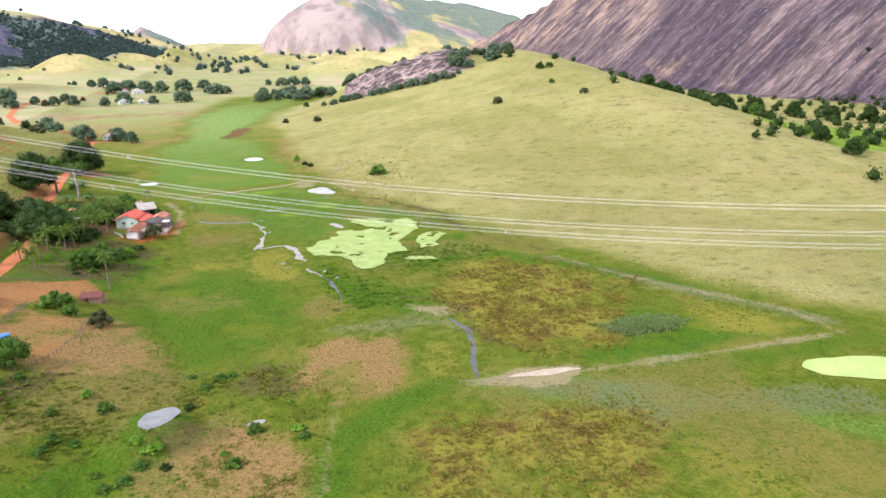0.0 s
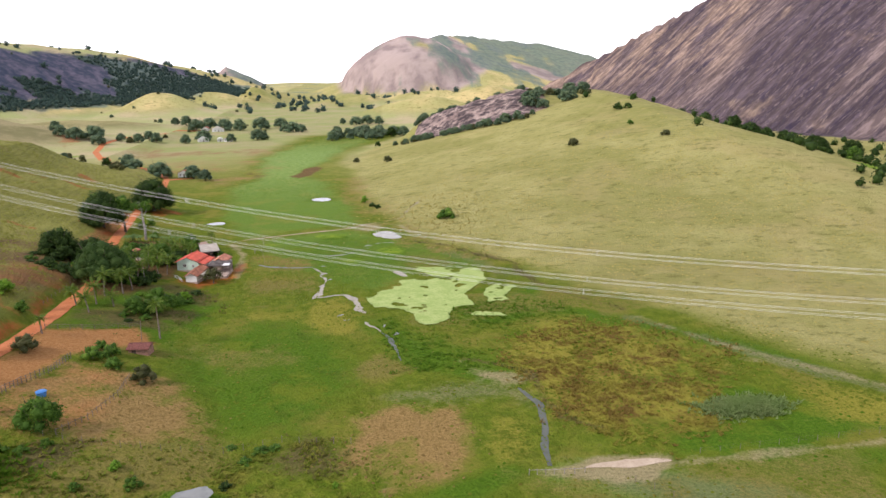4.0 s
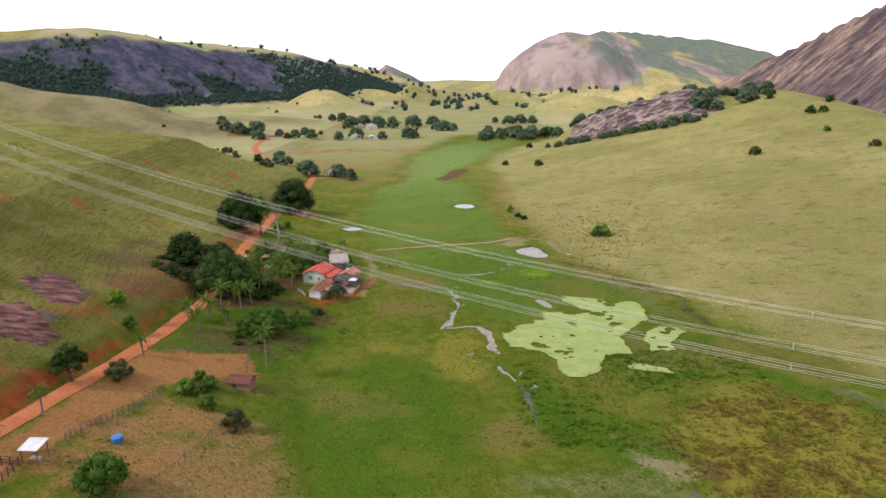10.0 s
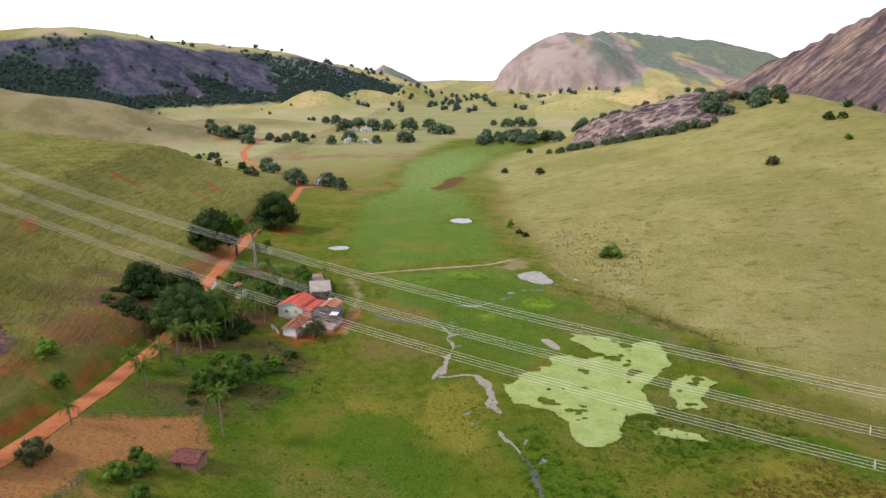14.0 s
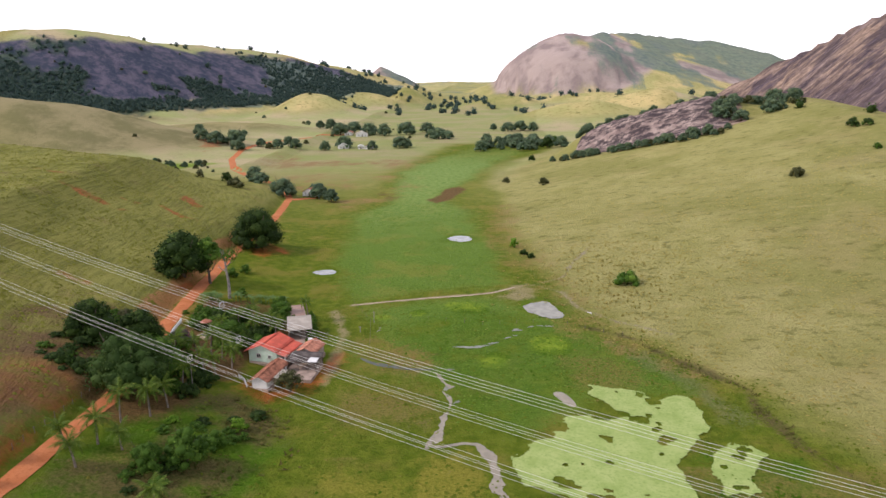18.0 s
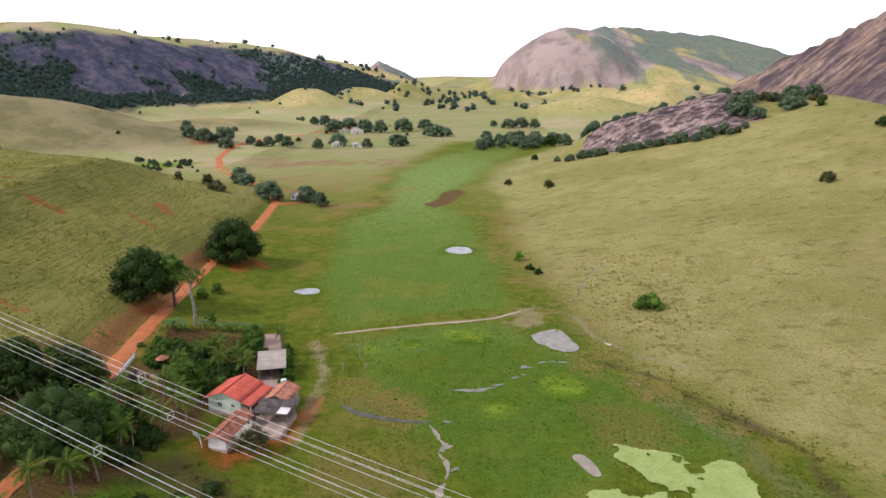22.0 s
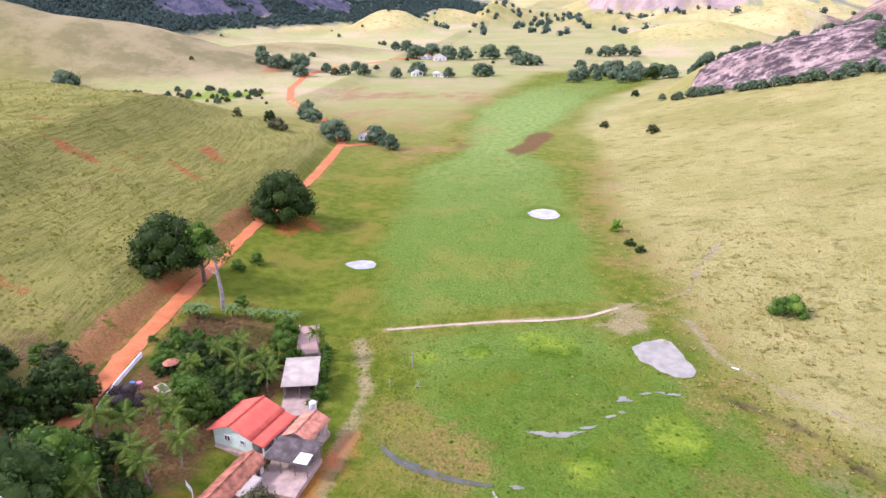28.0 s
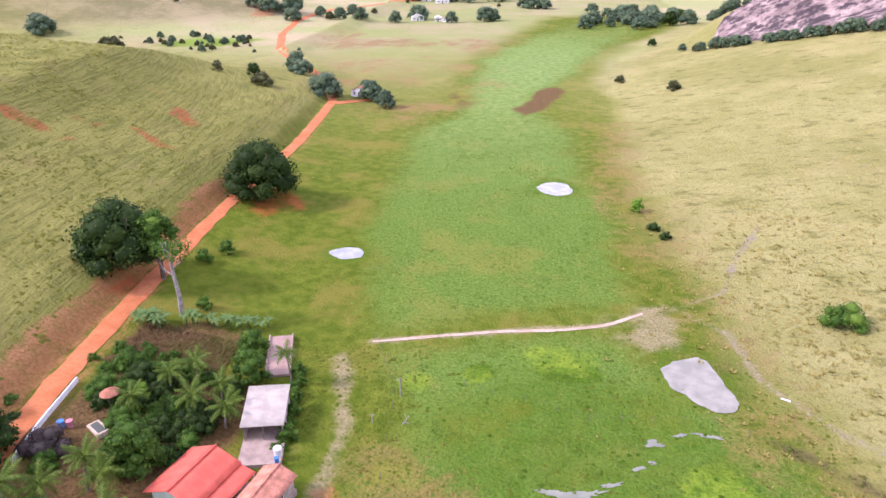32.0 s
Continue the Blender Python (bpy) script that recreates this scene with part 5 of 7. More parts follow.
M_SHEET_ORANGE = plain("orange_roof_sheet", (0.62, 0.27, 0.08), 0.6, vary=0.12, scale=0.6)
M_SHEET_BLUE = plain("blue_roof_sheet", (0.30, 0.46, 0.72), 0.5, vary=0.10, scale=0.6)
M_CONCRETE = plain("stained_concrete", (0.40, 0.305, 0.25), 0.95, vary=0.18, scale=0.5)
M_DARK = plain("dark_opening", (0.03, 0.03, 0.03), 0.4, vary=0.1)
M_BLUE = plain("blue_plastic", (0.06, 0.22, 0.55), 0.4, vary=0.1)
M_DARKWOOD = plain("dark_timber", (0.10, 0.07, 0.055), 0.9, vary=0.3)


def window(parent, x, y, z, w=1.0, h=1.0, axis="x"):
    """Frame with a dark pane and a sill, proud of a wall in the plane y (axis x) or x (axis y)."""
    m = pose(x, y, z, 0, 0, 0 if axis == "x" else 90)
    bm = bmesh.new()
    for a in ((-w / 2, -w / 2 + 0.08, 0, h), (w / 2 - 0.08, w / 2, 0, h), (-w / 2 + 0.08, w / 2 - 0.08, 0, 0.08), (-w / 2 + 0.08, w / 2 - 0.08, h - 0.08, h), (-0.03, 0.03, 0.08, h - 0.08)):
        box(bm, a[0], a[1], -0.04, 0.04, a[2], a[3])
    frame_part = at_place(part("window", bm, M_WHITE, parent, "white window frame"), m)
    part("pane", boxed(-w / 2 + 0.08, w / 2 - 0.08, -0.015, 0.015, 0.08, h - 0.08, bevel=0), M_DARK, frame_part, "dark glass pane")
    part("sill", boxed(-w / 2 - 0.06, w / 2 + 0.06, -0.12, 0.05, -0.08, -0.005), M_CONCRETE, frame_part)


def door(parent, x, y, z, w=0.9, h=2.05, axis="x", mat=None):
    ob = part("door", boxed(-w / 2, w / 2, -0.03, 0.03, 0, h), mat or M_DARKWOOD, parent, "dark wooden door")
    at_place(ob, pose(x, y, z, 0, 0, 0 if axis == "x" else 90))
    part("handle", boxed(w / 2 - 0.16, w / 2 - 0.06, -0.08, -0.03, 1.0, 1.05), M_CONCRETE, ob)


def posts(parent, spots, h, r=0.08, mat=None, name="post"):
    for px_, py_ in spots:
        bm = rod(bmesh.new(), (px_, py_, -0.3), (px_, py_, h), r, r * 0.9, 7)
        part(name, bm, mat or M_POST, parent)


# main house: mint walls, new red tiles, lower veranda roof along one side
HZ = 1.0
house = thing("house", "mint green farmhouse with a bright red tiled gable roof", "house", -54.0, 218.6, HZ, -12)
W_, D_, H_ = 7.2, 7.6, 3.0
part("foundation", boxed(-0.6, W_ + 2.4, -0.8, D_ + 0.4, -1.2, 0.12, bevel=0.04), M_CONCRETE, house)
part("wall", walls(bmesh.new(), W_, D_, H_, 1.35), M_MINT, house, "mint green painted wall")
rl = H_ - 0.35
part("roof", sheet((-0.9, D_ + 0.6, rl), (-0.9, -0.7, rl), (W_ / 2, -0.7, H_ + 1.55), (W_ / 2, D_ + 0.6, H_ + 1.55)), M_TILE_NEW, house, "bright red tiled roof slope")
part("roof", sheet((W_ + 0.35, -0.7, H_ + 0.02), (W_ + 0.35, D_ + 0.6, H_ + 0.02), (W_ / 2, D_ + 0.6, H_ + 1.55), (W_ / 2, -0.7, H_ + 1.55)), M_TILE_NEW, house, "bright red tiled roof slope")
part("veranda_roof", sheet((W_ + 2.6, -0.6, H_ - 0.75), (W_ + 2.6, D_ + 0.5, H_ - 0.75), (W_ + 0.15, D_ + 0.5, H_ - 0.1), (W_ + 0.15, -0.6, H_ - 0.1)), M_TILE_NEW, house, "lower red tiled veranda roof")
part("ridge_cap", bent(bmesh.new(), [(W_ / 2, -0.75, H_ + 1.58), (W_ / 2, D_ + 0.65, H_ + 1.58)], [0.12, 0.12], 8), M_TILE_NEW, house)
for yy in (-0.4, 2.4, 5.2, 7.8):
    part("veranda_post", boxed(W_ + 2.2, W_ + 2.4, yy, yy + 0.2, 0.12, H_ - 0.75), M_WHITE, house)
part("veranda_wall", boxed(W_ + 2.22, W_ + 2.38, -0.2, 7.8, 0.12, 0.95), M_MINT, house)
window(house, 2.6, -0.045, 1.2, 1.1, 1.0)
window(house, 5.4, -0.045, 1.2, 0.8, 0.8)
window(house, -0.045, 2.4, 1.2, 1.1, 1.0, "y")
window(house, -0.045, 5.4, 1.2, 1.1, 1.0, "y")
window(house, W_ + 0.045, 5.6, 1.2, 1.1, 1.0, "y")
door(house, W_ + 0.04, 3.2, 0.12, axis="y")

# old wing with clay tiles and a white end wall
wing = thing("farm_wing", "low white outbuilding with a long weathered clay-tile roof", "outbuilding", -48.6, 204.9, 0.9, -9)
part("wall", walls(bmesh.new(), 3.4, 9.6, 1.95, 0.8), M_WHITE, wing, "white painted wall")
part("roof", sheet((-0.6, 10.2, 1.75), (-0.6, -0.5, 1.75), (1.7, -0.5, 2.9), (1.7, 10.2, 2.9)), M_TILE_OLD, wing)
part("roof", sheet((4.0, -0.5, 1.75), (4.0, 10.2, 1.75), (1.7, 10.2, 2.9), (1.7, -0.5, 2.9)), M_TILE_OLD, wing)
part("ridge_cap", bent(bmesh.new(), [(1.7, -0.55, 2.93), (1.7, 10.25, 2.93)], [0.1, 0.1], 8), M_TILE_OLD, wing)
part("lean_to_roof", sheet((5.4, 2.2, 1.5), (5.4, 6.6, 1.5), (3.7, 6.6, 1.82), (3.7, 2.2, 1.82), 0.18, 0.03), M_FIBRE, wing, "grey corrugated lean-to roof")
posts(wing, [(5.2, 2.4), (5.2, 6.4)], 1.5)
door(wing, 3.44, 8.2, 0, h=1.8, axis="y")
window(wing, 3.44, 4.2, 0.8, 0.8, 0.7, "y")
part("foundation", boxed(-0.3, 3.7, -0.3, 9.9, -1.2, -0.01), M_CONCRETE, wing)

# kitchen wing with paler tiles
kitchen = thing("kitchen_wing", "small building with a pale clay-tile roof", "outbuilding", -43.0, 219.9, 0.9, -9)
part("wall", walls(bmesh.new(), 4.4, 5.6, 2.2, 0.9), M_PLASTER, kitchen, "stained plaster wall")
part("roof", sheet((-0.4, 6.1, 2.1), (-0.4, -0.4, 2.1), (2.2, -0.4, 3.3), (2.2, 6.1, 3.3)), M_TILE_PALE, kitchen)
part("roof", sheet((4.8, -0.4, 2.1), (4.8, 6.1, 2.1), (2.2, 6.1, 3.3), (2.2, -0.4, 3.3)), M_TILE_PALE, kitchen)
part("ridge_cap", bent(bmesh.new(), [(2.2, -0.45, 3.33), (2.2, 6.15, 3.33)], [0.1, 0.1], 8), M_TILE_PALE, kitchen)
door(kitchen, 2.0, -0.04, 0)
window(kitchen, 4.44, 2.6, 1.0, 0.9, 0.8, "y")
part("foundation", boxed(-0.2, 4.6, -0.2, 5.8, -1.2, -0.01), M_CONCRETE, kitchen)

# open shed with a dark roof
shed = thing("open_shed", "open shed with a dark mossy sheet roof and timber posts", "shed", -43.4, 214.0, 0.8, -4)
part("roof", sheet((-0.2, -0.1, 2.35), (6.8, -0.1, 2.2), (6.8, 5.0, 2.75), (-0.2, 5.0, 2.85), 0.2, 0.03), M_FIBRE_DARK, shed)
part("roof_patch", sheet((4.4, 0.0, 2.42), (6.6, 0.0, 2.38), (6.6, 2.2, 2.58), (4.6, 2.2, 2.62), 0.2, 0.02, 0.02), M_SHEET_WHITE, shed, "pale new sheet on the dark roof")
posts(shed, [(0.1, 0.1), (2.3, 0.1), (4.5, 0.1), (6.5, 0.1), (0.1, 4.8), (6.5, 4.8)], 2.3)
part("back_wall", boxed(0.1, 6.5, 4.85, 5.0, -0.6, 2.3), M_PLASTER, shed)
part("yard_slab", boxed(-0.5, 6.6, -4.2, 4.8, -0.9, 0.06, bevel=0.03), M_CONCRETE, shed, "stained concrete yard slab")

# grey shed behind with its paved yard
barn = thing("grey_shed", "shed with a pale grey corrugated sheet roof", "shed", -48.6, 232.4, 0.6, 16)
part("roof", sheet((-0.3, -0.2, 2.7), (5.9, -0.2, 2.7), (5.9, 8.4, 3.5), (-0.3, 8.4, 3.5), 0.2, 0.03), M_FIBRE, barn)
part("back_wall", boxed(0, 5.6, 7.9, 8.1, -0.6, 3.3), M_PLASTER, barn)
part("side_wall", boxed(0, 0.18, 0.4, 7.9, -0.6, 2.6), M_PLASTER, barn)
part("side_wall", boxed(5.42, 5.6, 0.4, 7.9, -0.6, 2.6), M_PLASTER, barn)
part("floor_slab", boxed(-0.2, 5.8, -5.0, 8.0, -0.8, 0.05, bevel=0.03), M_CONCRETE, barn, "pale concrete yard slab")
posts(barn, [(0.1, 0.1), (2.8, 0.1), (5.5, 0.1)], 2.7)
tank = thing("water_tank", "small white water tank beside the paved yard", "water tank", -42.6, 230.6, 0.65, 10)
bm = bmesh.new()
bmesh.ops.create_cone(bm, cap_ends=True, segments=16, radius1=0.55, radius2=0.62, depth=1.3, matrix=Matrix.Translation((0, 0, 0.65)))
part("body", bm, M_WHITE, tank)
bm = bmesh.new()
bmesh.ops.create_cone(bm, cap_ends=True, segments=16, radius1=0.66, radius2=0.5, depth=0.14, matrix=Matrix.Translation((0, 0, 1.37)))
part("lid", bm, M_WHITE, tank)
drum = thing("water_drum", "blue plastic drum beside the water tank", "drum", -42.2, 229.2, 0.65)
bm = bmesh.new()
bmesh.ops.create_cone(bm, cap_ends=True, segments=14, radius1=0.3, radius2=0.3, depth=0.9, matrix=Matrix.Translation((0, 0, 0.45)))
part("body", bm, M_BLUE, drum)
part("rim", bent(bmesh.new(), [(0, 0, 0.9), (0, 0, 0.94)], [0.33, 0.33], 14), M_BLUE, drum)

# garden wall, earth strip, little round roof, trough
lane = thing("garden_lane", "bare pinkish earth lane with low block edges", "lane", -52.6, 254.2, 0.5, 20)
part("earth", boxed(-1.9, 1.9, -6, 6, -0.9, 0.04, bevel=0.05), dirt_material("pink_earth", (0.33, 0.22, 0.18), (0.42, 0.30, 0.25), (0.24, 0.15, 0.12)), lane)
part("kerb", boxed(-2.1, -1.9, -6, 6, -0.6, 0.45), M_CONCRETE, lane)
part("kerb", boxed(1.9, 2.1, -6, 6, -0.6, 0.45), M_CONCRETE, lane)
gazebo = thing("garden_shelter", "small round garden shelter with a reddish roof", "shelter", -70.4, 234.2)
bm = bmesh.new()
bmesh.ops.create_cone(bm, cap_ends=True, segments=10, radius1=1.5, radius2=0.12, depth=0.75, matrix=Matrix.Translation((0, 0, 2.45)))
part("roof", bm, M_TILE_OLD, gazebo)
posts(gazebo, [(math.cos(a) * 1.1, math.sin(a) * 1.1) for a in (0.4, 1.97, 3.54, 5.1)], 2.2, 0.07)
trough = thing("cattle_trough", "pale concrete trough with dark water in the garden", "trough", -68.6, 228.4, None, -30)
bm = boxed(-1.7, 1.7, -0.9, 0.9, -0.4, 0.6, bevel=0.05)
part("basin", bm, plain("pale_tan_concrete", (0.58, 0.46, 0.34), 0.9), trough)
part("water", boxed(-1.35, 1.35, -0.55, 0.55, 0.55, 0.615, bevel=0), M_SHALLOW, trough, "dark standing water")
for k, (jx, jy, mat_, lab) in enumerate(((-73.6, 227.4, M_BLUE, "blue plastic barrel in the garden"), (-72.6, 227.9, plain("pink_plastic", (0.55, 0.22, 0.25), 0.5), "faded pink plastic barrel in the garden"))):
    b = thing("barrel", lab, "barrel", jx, jy)
    bm = bmesh.new()
    bmesh.ops.create_cone(bm, cap_ends=True, segments=12, radius1=0.5, radius2=0.45, depth=1.0, matrix=Matrix.Translation((0, 0, 0.5)))
    part("body", bm, mat_, b)
    part("rim", bent(bmesh.new(), [(0, 0, 0.97), (0, 0, 1.03)], [0.5, 0.5], 12), mat_, b)
wall_thing = thing("garden_wall", "low whitewashed wall between garden and dirt road", "wall", -76.6, 219.0)
for k in range(7):
    y0, y1 = 219 + 2.6 * k, 219 + 2.6 * (k + 1)
    x0, x1 = along(y0, ROAD_X) + 2.9, along(y1, ROAD_X) + 2.9
    base = ground_at(x0, y0) - ground_at(-76.6, 219.0)
    ob = part("wall_panel", boxed(-0.12, 0.12, 0, 2.6, -0.5, 0.85, bevel=0.03), M_WHITE, wall_thing)
    at_place(ob, pose(x0 + 76.6, y0 - 219.0, base, 0, 0, math.degrees(math.atan2(x0 - x1, 2.6))))

# barn by the road: posts, orange roof with a blue strip
bz = 10.3
barn2 = thing("cattle_barn", "open cattle barn with orange and blue sheet roof, white posts", "barn", -70.1, 86.2, bz, -2)
part("roof", sheet((0, 0, 3.1), (0, 9.9, 3.1), (1.5, 9.9, 3.15), (1.5, 0, 3.15), 0.2, 0.03), M_SHEET_ORANGE, barn2)
part("roof_strip", sheet((1.5, 0.25, 3.16), (1.5, 9.6, 3.16), (3.2, 9.6, 3.2), (3.2, 0.25, 3.2), 0.2, 0.03), M_SHEET_BLUE, barn2, "pale blue roof sheets")
part("roof", sheet((3.2, 0, 3.2), (3.2, 9.9, 3.2), (5.6, 9.9, 3.25), (5.6, 0, 3.25), 0.2, 0.03), M_SHEET_ORANGE, barn2)
part("fascia", boxed(-0.05, 5.65, -0.12, -0.02, 2.8, 3.3), M_WHITE, barn2, "white fascia board")
for px_ in (0.25, 5.35):
    for py_ in (0.2, 2.6, 5.0, 7.4, 9.7):
        part("post", boxed(px_ - 0.11, px_ + 0.11, py_ - 0.11, py_ + 0.11, -1.5, 3.05), M_DARKWOOD if px_ > 1 else M_WHITE, barn2)
part("floor_slab", boxed(0, 5.6, 0, 9.9, -1.6, 0.02), M_PLASTER, barn2)
# dark walls added to stand for the shade below the barn roof
part("shade_wall", boxed(0.1, 0.3, 0.4, 9.5, 0.02, 2.6), M_DARKWOOD, barn2, "dark side wall added for the shade inside the barn")
part("shade_end_wall", boxed(0.4, 5.2, 9.4, 9.55, 0.02, 2.7), M_DARKWOOD, barn2, "dark end wall added for the shade inside the barn")
part("feed_trough", boxed(2.2, 3.0, 0.8, 9.0, 0.02, 0.7), M_CONCRETE, barn2, "long concrete feed trough")
for k in range(6):
    part("rail", rod(bmesh.new(), (5.4, 0.3 + 1.6 * k, 0.6), (5.4, 1.9 + 1.6 * k, 0.6), 0.05), M_POST, barn2)
    part("rail", rod(bmesh.new(), (5.4, 0.3 + 1.6 * k, 1.1), (5.4, 1.9 + 1.6 * k, 1.1), 0.05), M_POST, barn2)

shelter = thing("feed_shelter", "small white-roofed feeding shelter in the bare corral", "shelter", -62.6, 103.0, 9.6, 0)
part("roof", sheet((0, 0, 2.5), (2.9, 0, 2.5), (2.9, 3.0, 2.9), (0, 3.0, 2.9), 0.2, 0.02), M_SHEET_WHITE, shelter, "white sheet roof")
posts(shelter, [(0.3, 0.3), (2.6, 0.3), (0.3, 2.7), (2.6, 2.7)], 2.5, 0.09)
part("trough", boxed(0.6, 2.3, 1.2, 1.9, -0.2, 0.6), M_CONCRETE, shelter)
blue = thing("blue_tank", "blue plastic water tank on the bare corral ground", "water tank", -54.2, 113.4)
bm = bmesh.new()
bmesh.ops.create_cone(bm, cap_ends=True, segments=16, radius1=0.75, radius2=0.9, depth=0.95, matrix=Matrix.Translation((0, 0, 0.45)))
part("body", bm, M_BLUE, blue)
bm = bmesh.new()
bmesh.ops.create_cone(bm, cap_ends=True, segments=16, radius1=0.95, radius2=0.5, depth=0.2, matrix=Matrix.Translation((0, 0, 1.02)))
part("lid", bm, M_BLUE, blue)
ruin = thing("old_hut", "small old brick hut with a dark clay-tile roof", "hut", -47.6, 141.2, 2.6, -6)
part("wall", walls(bmesh.new(), 4.2, 3.4, 2.1, 0.0), M_BRICK, ruin)
part("roof", sheet((-0.4, -0.4, 2.1), (4.6, -0.4, 2.1), (4.6, 1.8, 2.9), (-0.4, 1.8, 2.9)), plain("dark_clay_tiles", (0.20, 0.075, 0.06), 0.9, vary=0.3), ruin)
part("roof", sheet((4.6, 4.0, 2.1), (-0.4, 4.0, 2.1), (-0.4, 1.8, 2.9), (4.6, 1.8, 2.9)), plain("dark_clay_tiles_back", (0.20, 0.075, 0.06), 0.9, vary=0.3), ruin)
door(ruin, 1.2, -0.04, 0)
part("footing", boxed(-0.1, 4.3, -0.1, 3.5, -1.2, -0.005), M_PLASTER, ruin)


def far_house(x, y, turn, w, d, h, wall_mat, roof_mat, label):
    """House seen from afar: walls, roof slopes, door and windows."""
    ob = thing("house", label, "house", x, y, None, turn, "houses down the valley")
    part("wall", walls(bmesh.new(), w, d, h, w * 0.22), wall_mat, ob)
    part("roof", sheet((-0.5, d + 0.5, h - 0.2), (-0.5, -0.5, h - 0.2), (w / 2, -0.5, h + w * 0.24), (w / 2, d + 0.5, h + w * 0.24), 0.5), roof_mat, ob)
    part("roof", sheet((w + 0.5, -0.5, h - 0.2), (w + 0.5, d + 0.5, h - 0.2), (w / 2, d + 0.5, h + w * 0.24), (w / 2, -0.5, h + w * 0.24), 0.5), roof_mat, ob)
    door(ob, w * 0.5, -0.04, 0)
    window(ob, w * 0.22, -0.045, 1.0)
    window(ob, w * 0.8, -0.045, 1.0)
    return ob


far_house(-101, 441, -15, 8, 6, 2.6, M_WHITE, M_TILE_OLD, "white house with a clay roof behind dark trees")
far_house(-133, 681, 20, 9, 7, 3.0, M_WHITE, M_SHEET_WHITE, "white house among trees down the valley")
far_house(-110, 680, -10, 7, 6, 2.8, M_WHITE, M_TILE_PALE, "small pale house beside valley trees")
far_house(-116, 682, 10, 5, 5, 2.6, M_WHITE, M_SHEET_WHITE, "small white house beside valley trees")
far_house(-140, 800, 15, 12, 8, 3.2, M_WHITE, M_FIBRE, "long white house far down the valley")
far_house(-155, 812, -5, 8, 7, 3.0, M_WHITE, M_TILE_PALE, "pale house far down the valley")

# ---- trees, palms, shrubs ----
tree("mango_tree", "broad dark green mango tree beside the dirt road", -86, 320.5, 15.5, 19.5, M_MANGO, 1, 5200, 0.8, 26, 0.03)
tree("mango_tree", "broad dark green mango tree on red earth by the road", -92, 270, 14.0, 17.5, M_MANGO, 2, 4800, 0.8, 24, 0.03)
tree("mango_tree", "dark round mango tree above the farm road", -85, 209, 9.5, 11.5, M_MANGO, 3, 3000, 0.7, 18, 0.03)
tree("mango_tree", "dark spreading mango tree beside the farm road", -79.6, 218.5, 8.6, 11.4, M_MANGO, 4, 3200, 0.7, 18, 0.03)
tree("grey_green_tree", "large grey-green tree above the palms", -68.5, 193.5, 12.5, 15.5, leafy("grey_green_leaves", (0.032, 0.068, 0.013), (0.062, 0.118, 0.026), (0.115, 0.185, 0.045)), 5, 4600, 0.65, 24, 0.2)
tree("garden_tree", "big bushy light green tree by the garden", -67.5, 201.5, 9.0, 13.0, M_BUSH, 6, 3400, 0.6, 18, 0.12)
tree("garden_tree", "dense round bright green tree beside the farmhouse", -60.0, 223.5, 7.2, 8.8, M_BUSH, 7, 2200, 0.5, 16, 0.08)
tree("garden_tree", "round bright green citrus tree beside the grey shed", -56.8, 253.2, 5.6, 6.0, M_BUSH, 8, 1300, 0.4, 12, 0.08)
tree("garden_tree", "round glossy green tree beside the grey shed", -54.2, 246.6, 6.2, 6.6, M_BUSH, 9, 1400, 0.4, 12, 0.08)
tree("pale_tree", "pale green leafy tree with a grey trunk by the road", -84.5, 271.5, 15.0, 9.0, M_BUSH, 10, 1700, 0.55, 14, 0.5)
tree("road_tree", "dark rounded tree beside the red road cut", -70.8, 129.0, 7.4, 6.6, M_MANGO, 11, 1500, 0.45, 12, 0.3)
tree("corral_tree", "dense dark green tree standing in the corral", -50.3, 102.0, 5.0, 7.4, M_BUSH, 12, 2000, 0.45, 14, 0.1)
tree("field_tree", "bushy green tree at the edge of the wet field", -48.6, 172.5, 6.6, 8.0, M_BUSH, 13, 1800, 0.45, 14, 0.08)
tree("yard_tree", "sparse yellow-green tree in front of the farmyard", -40.5, 204.8, 4.8, 7.0, M_OLIVE, 14, 900, 0.4, 12, 0.3, core=0.5)

dead = thing("dead_tree", "tall pale grey bare tree by the dirt road", "tree", -74.3, 260.5)
rr = random.Random(5)
part("trunk", bent(bmesh.new(), [(0, 0, -0.4), (0.1, 0.1, 4), (-0.3, 0.2, 8), (-0.5, 0.3, 11), (-0.9, 0.4, 14.5)], [0.55, 0.42, 0.34, 0.26, 0.1], 8), M_DEADWOOD, dead)
for z0, dx, dy, up in ((8, -2.6, 0.4, 2.2), (9.5, 2.2, -0.3, 3.0), (11, -1.8, 0.6, 3.0), (11.5, 1.5, 0.5, 3.4), (12.6, -1.2, -0.5, 2.4), (10.4, 0.6, 1.8, 2.6)):
    s = Vector((-0.35, 0.25, z0))
    e = s + Vector((dx, dy, up))
    m = s + Vector((dx * 0.6, dy * 0.6, up * 0.35))
    bm = bent(bmesh.new(), [s, m, e], [0.17, 0.11, 0.03], 6)
    bent(bm, [m, m + Vector((dx * 0.5, 0.4, up * 0.2))], [0.07, 0.02], 5)
    part("branch", bm, M_DEADWOOD, dead)
part("foliage", crown_mesh("foliage", [(0.6, 0.5, 12.6, 2.6, 2.4, 1.6), (-1.8, 0.4, 13.4, 2.2, 2.0, 1.3), (1.9, 0.2, 14.3, 1.9, 1.8, 1.1)], 700, 0.45, 6, 0.35), M_BUSH, dead, "few pale green leaves")


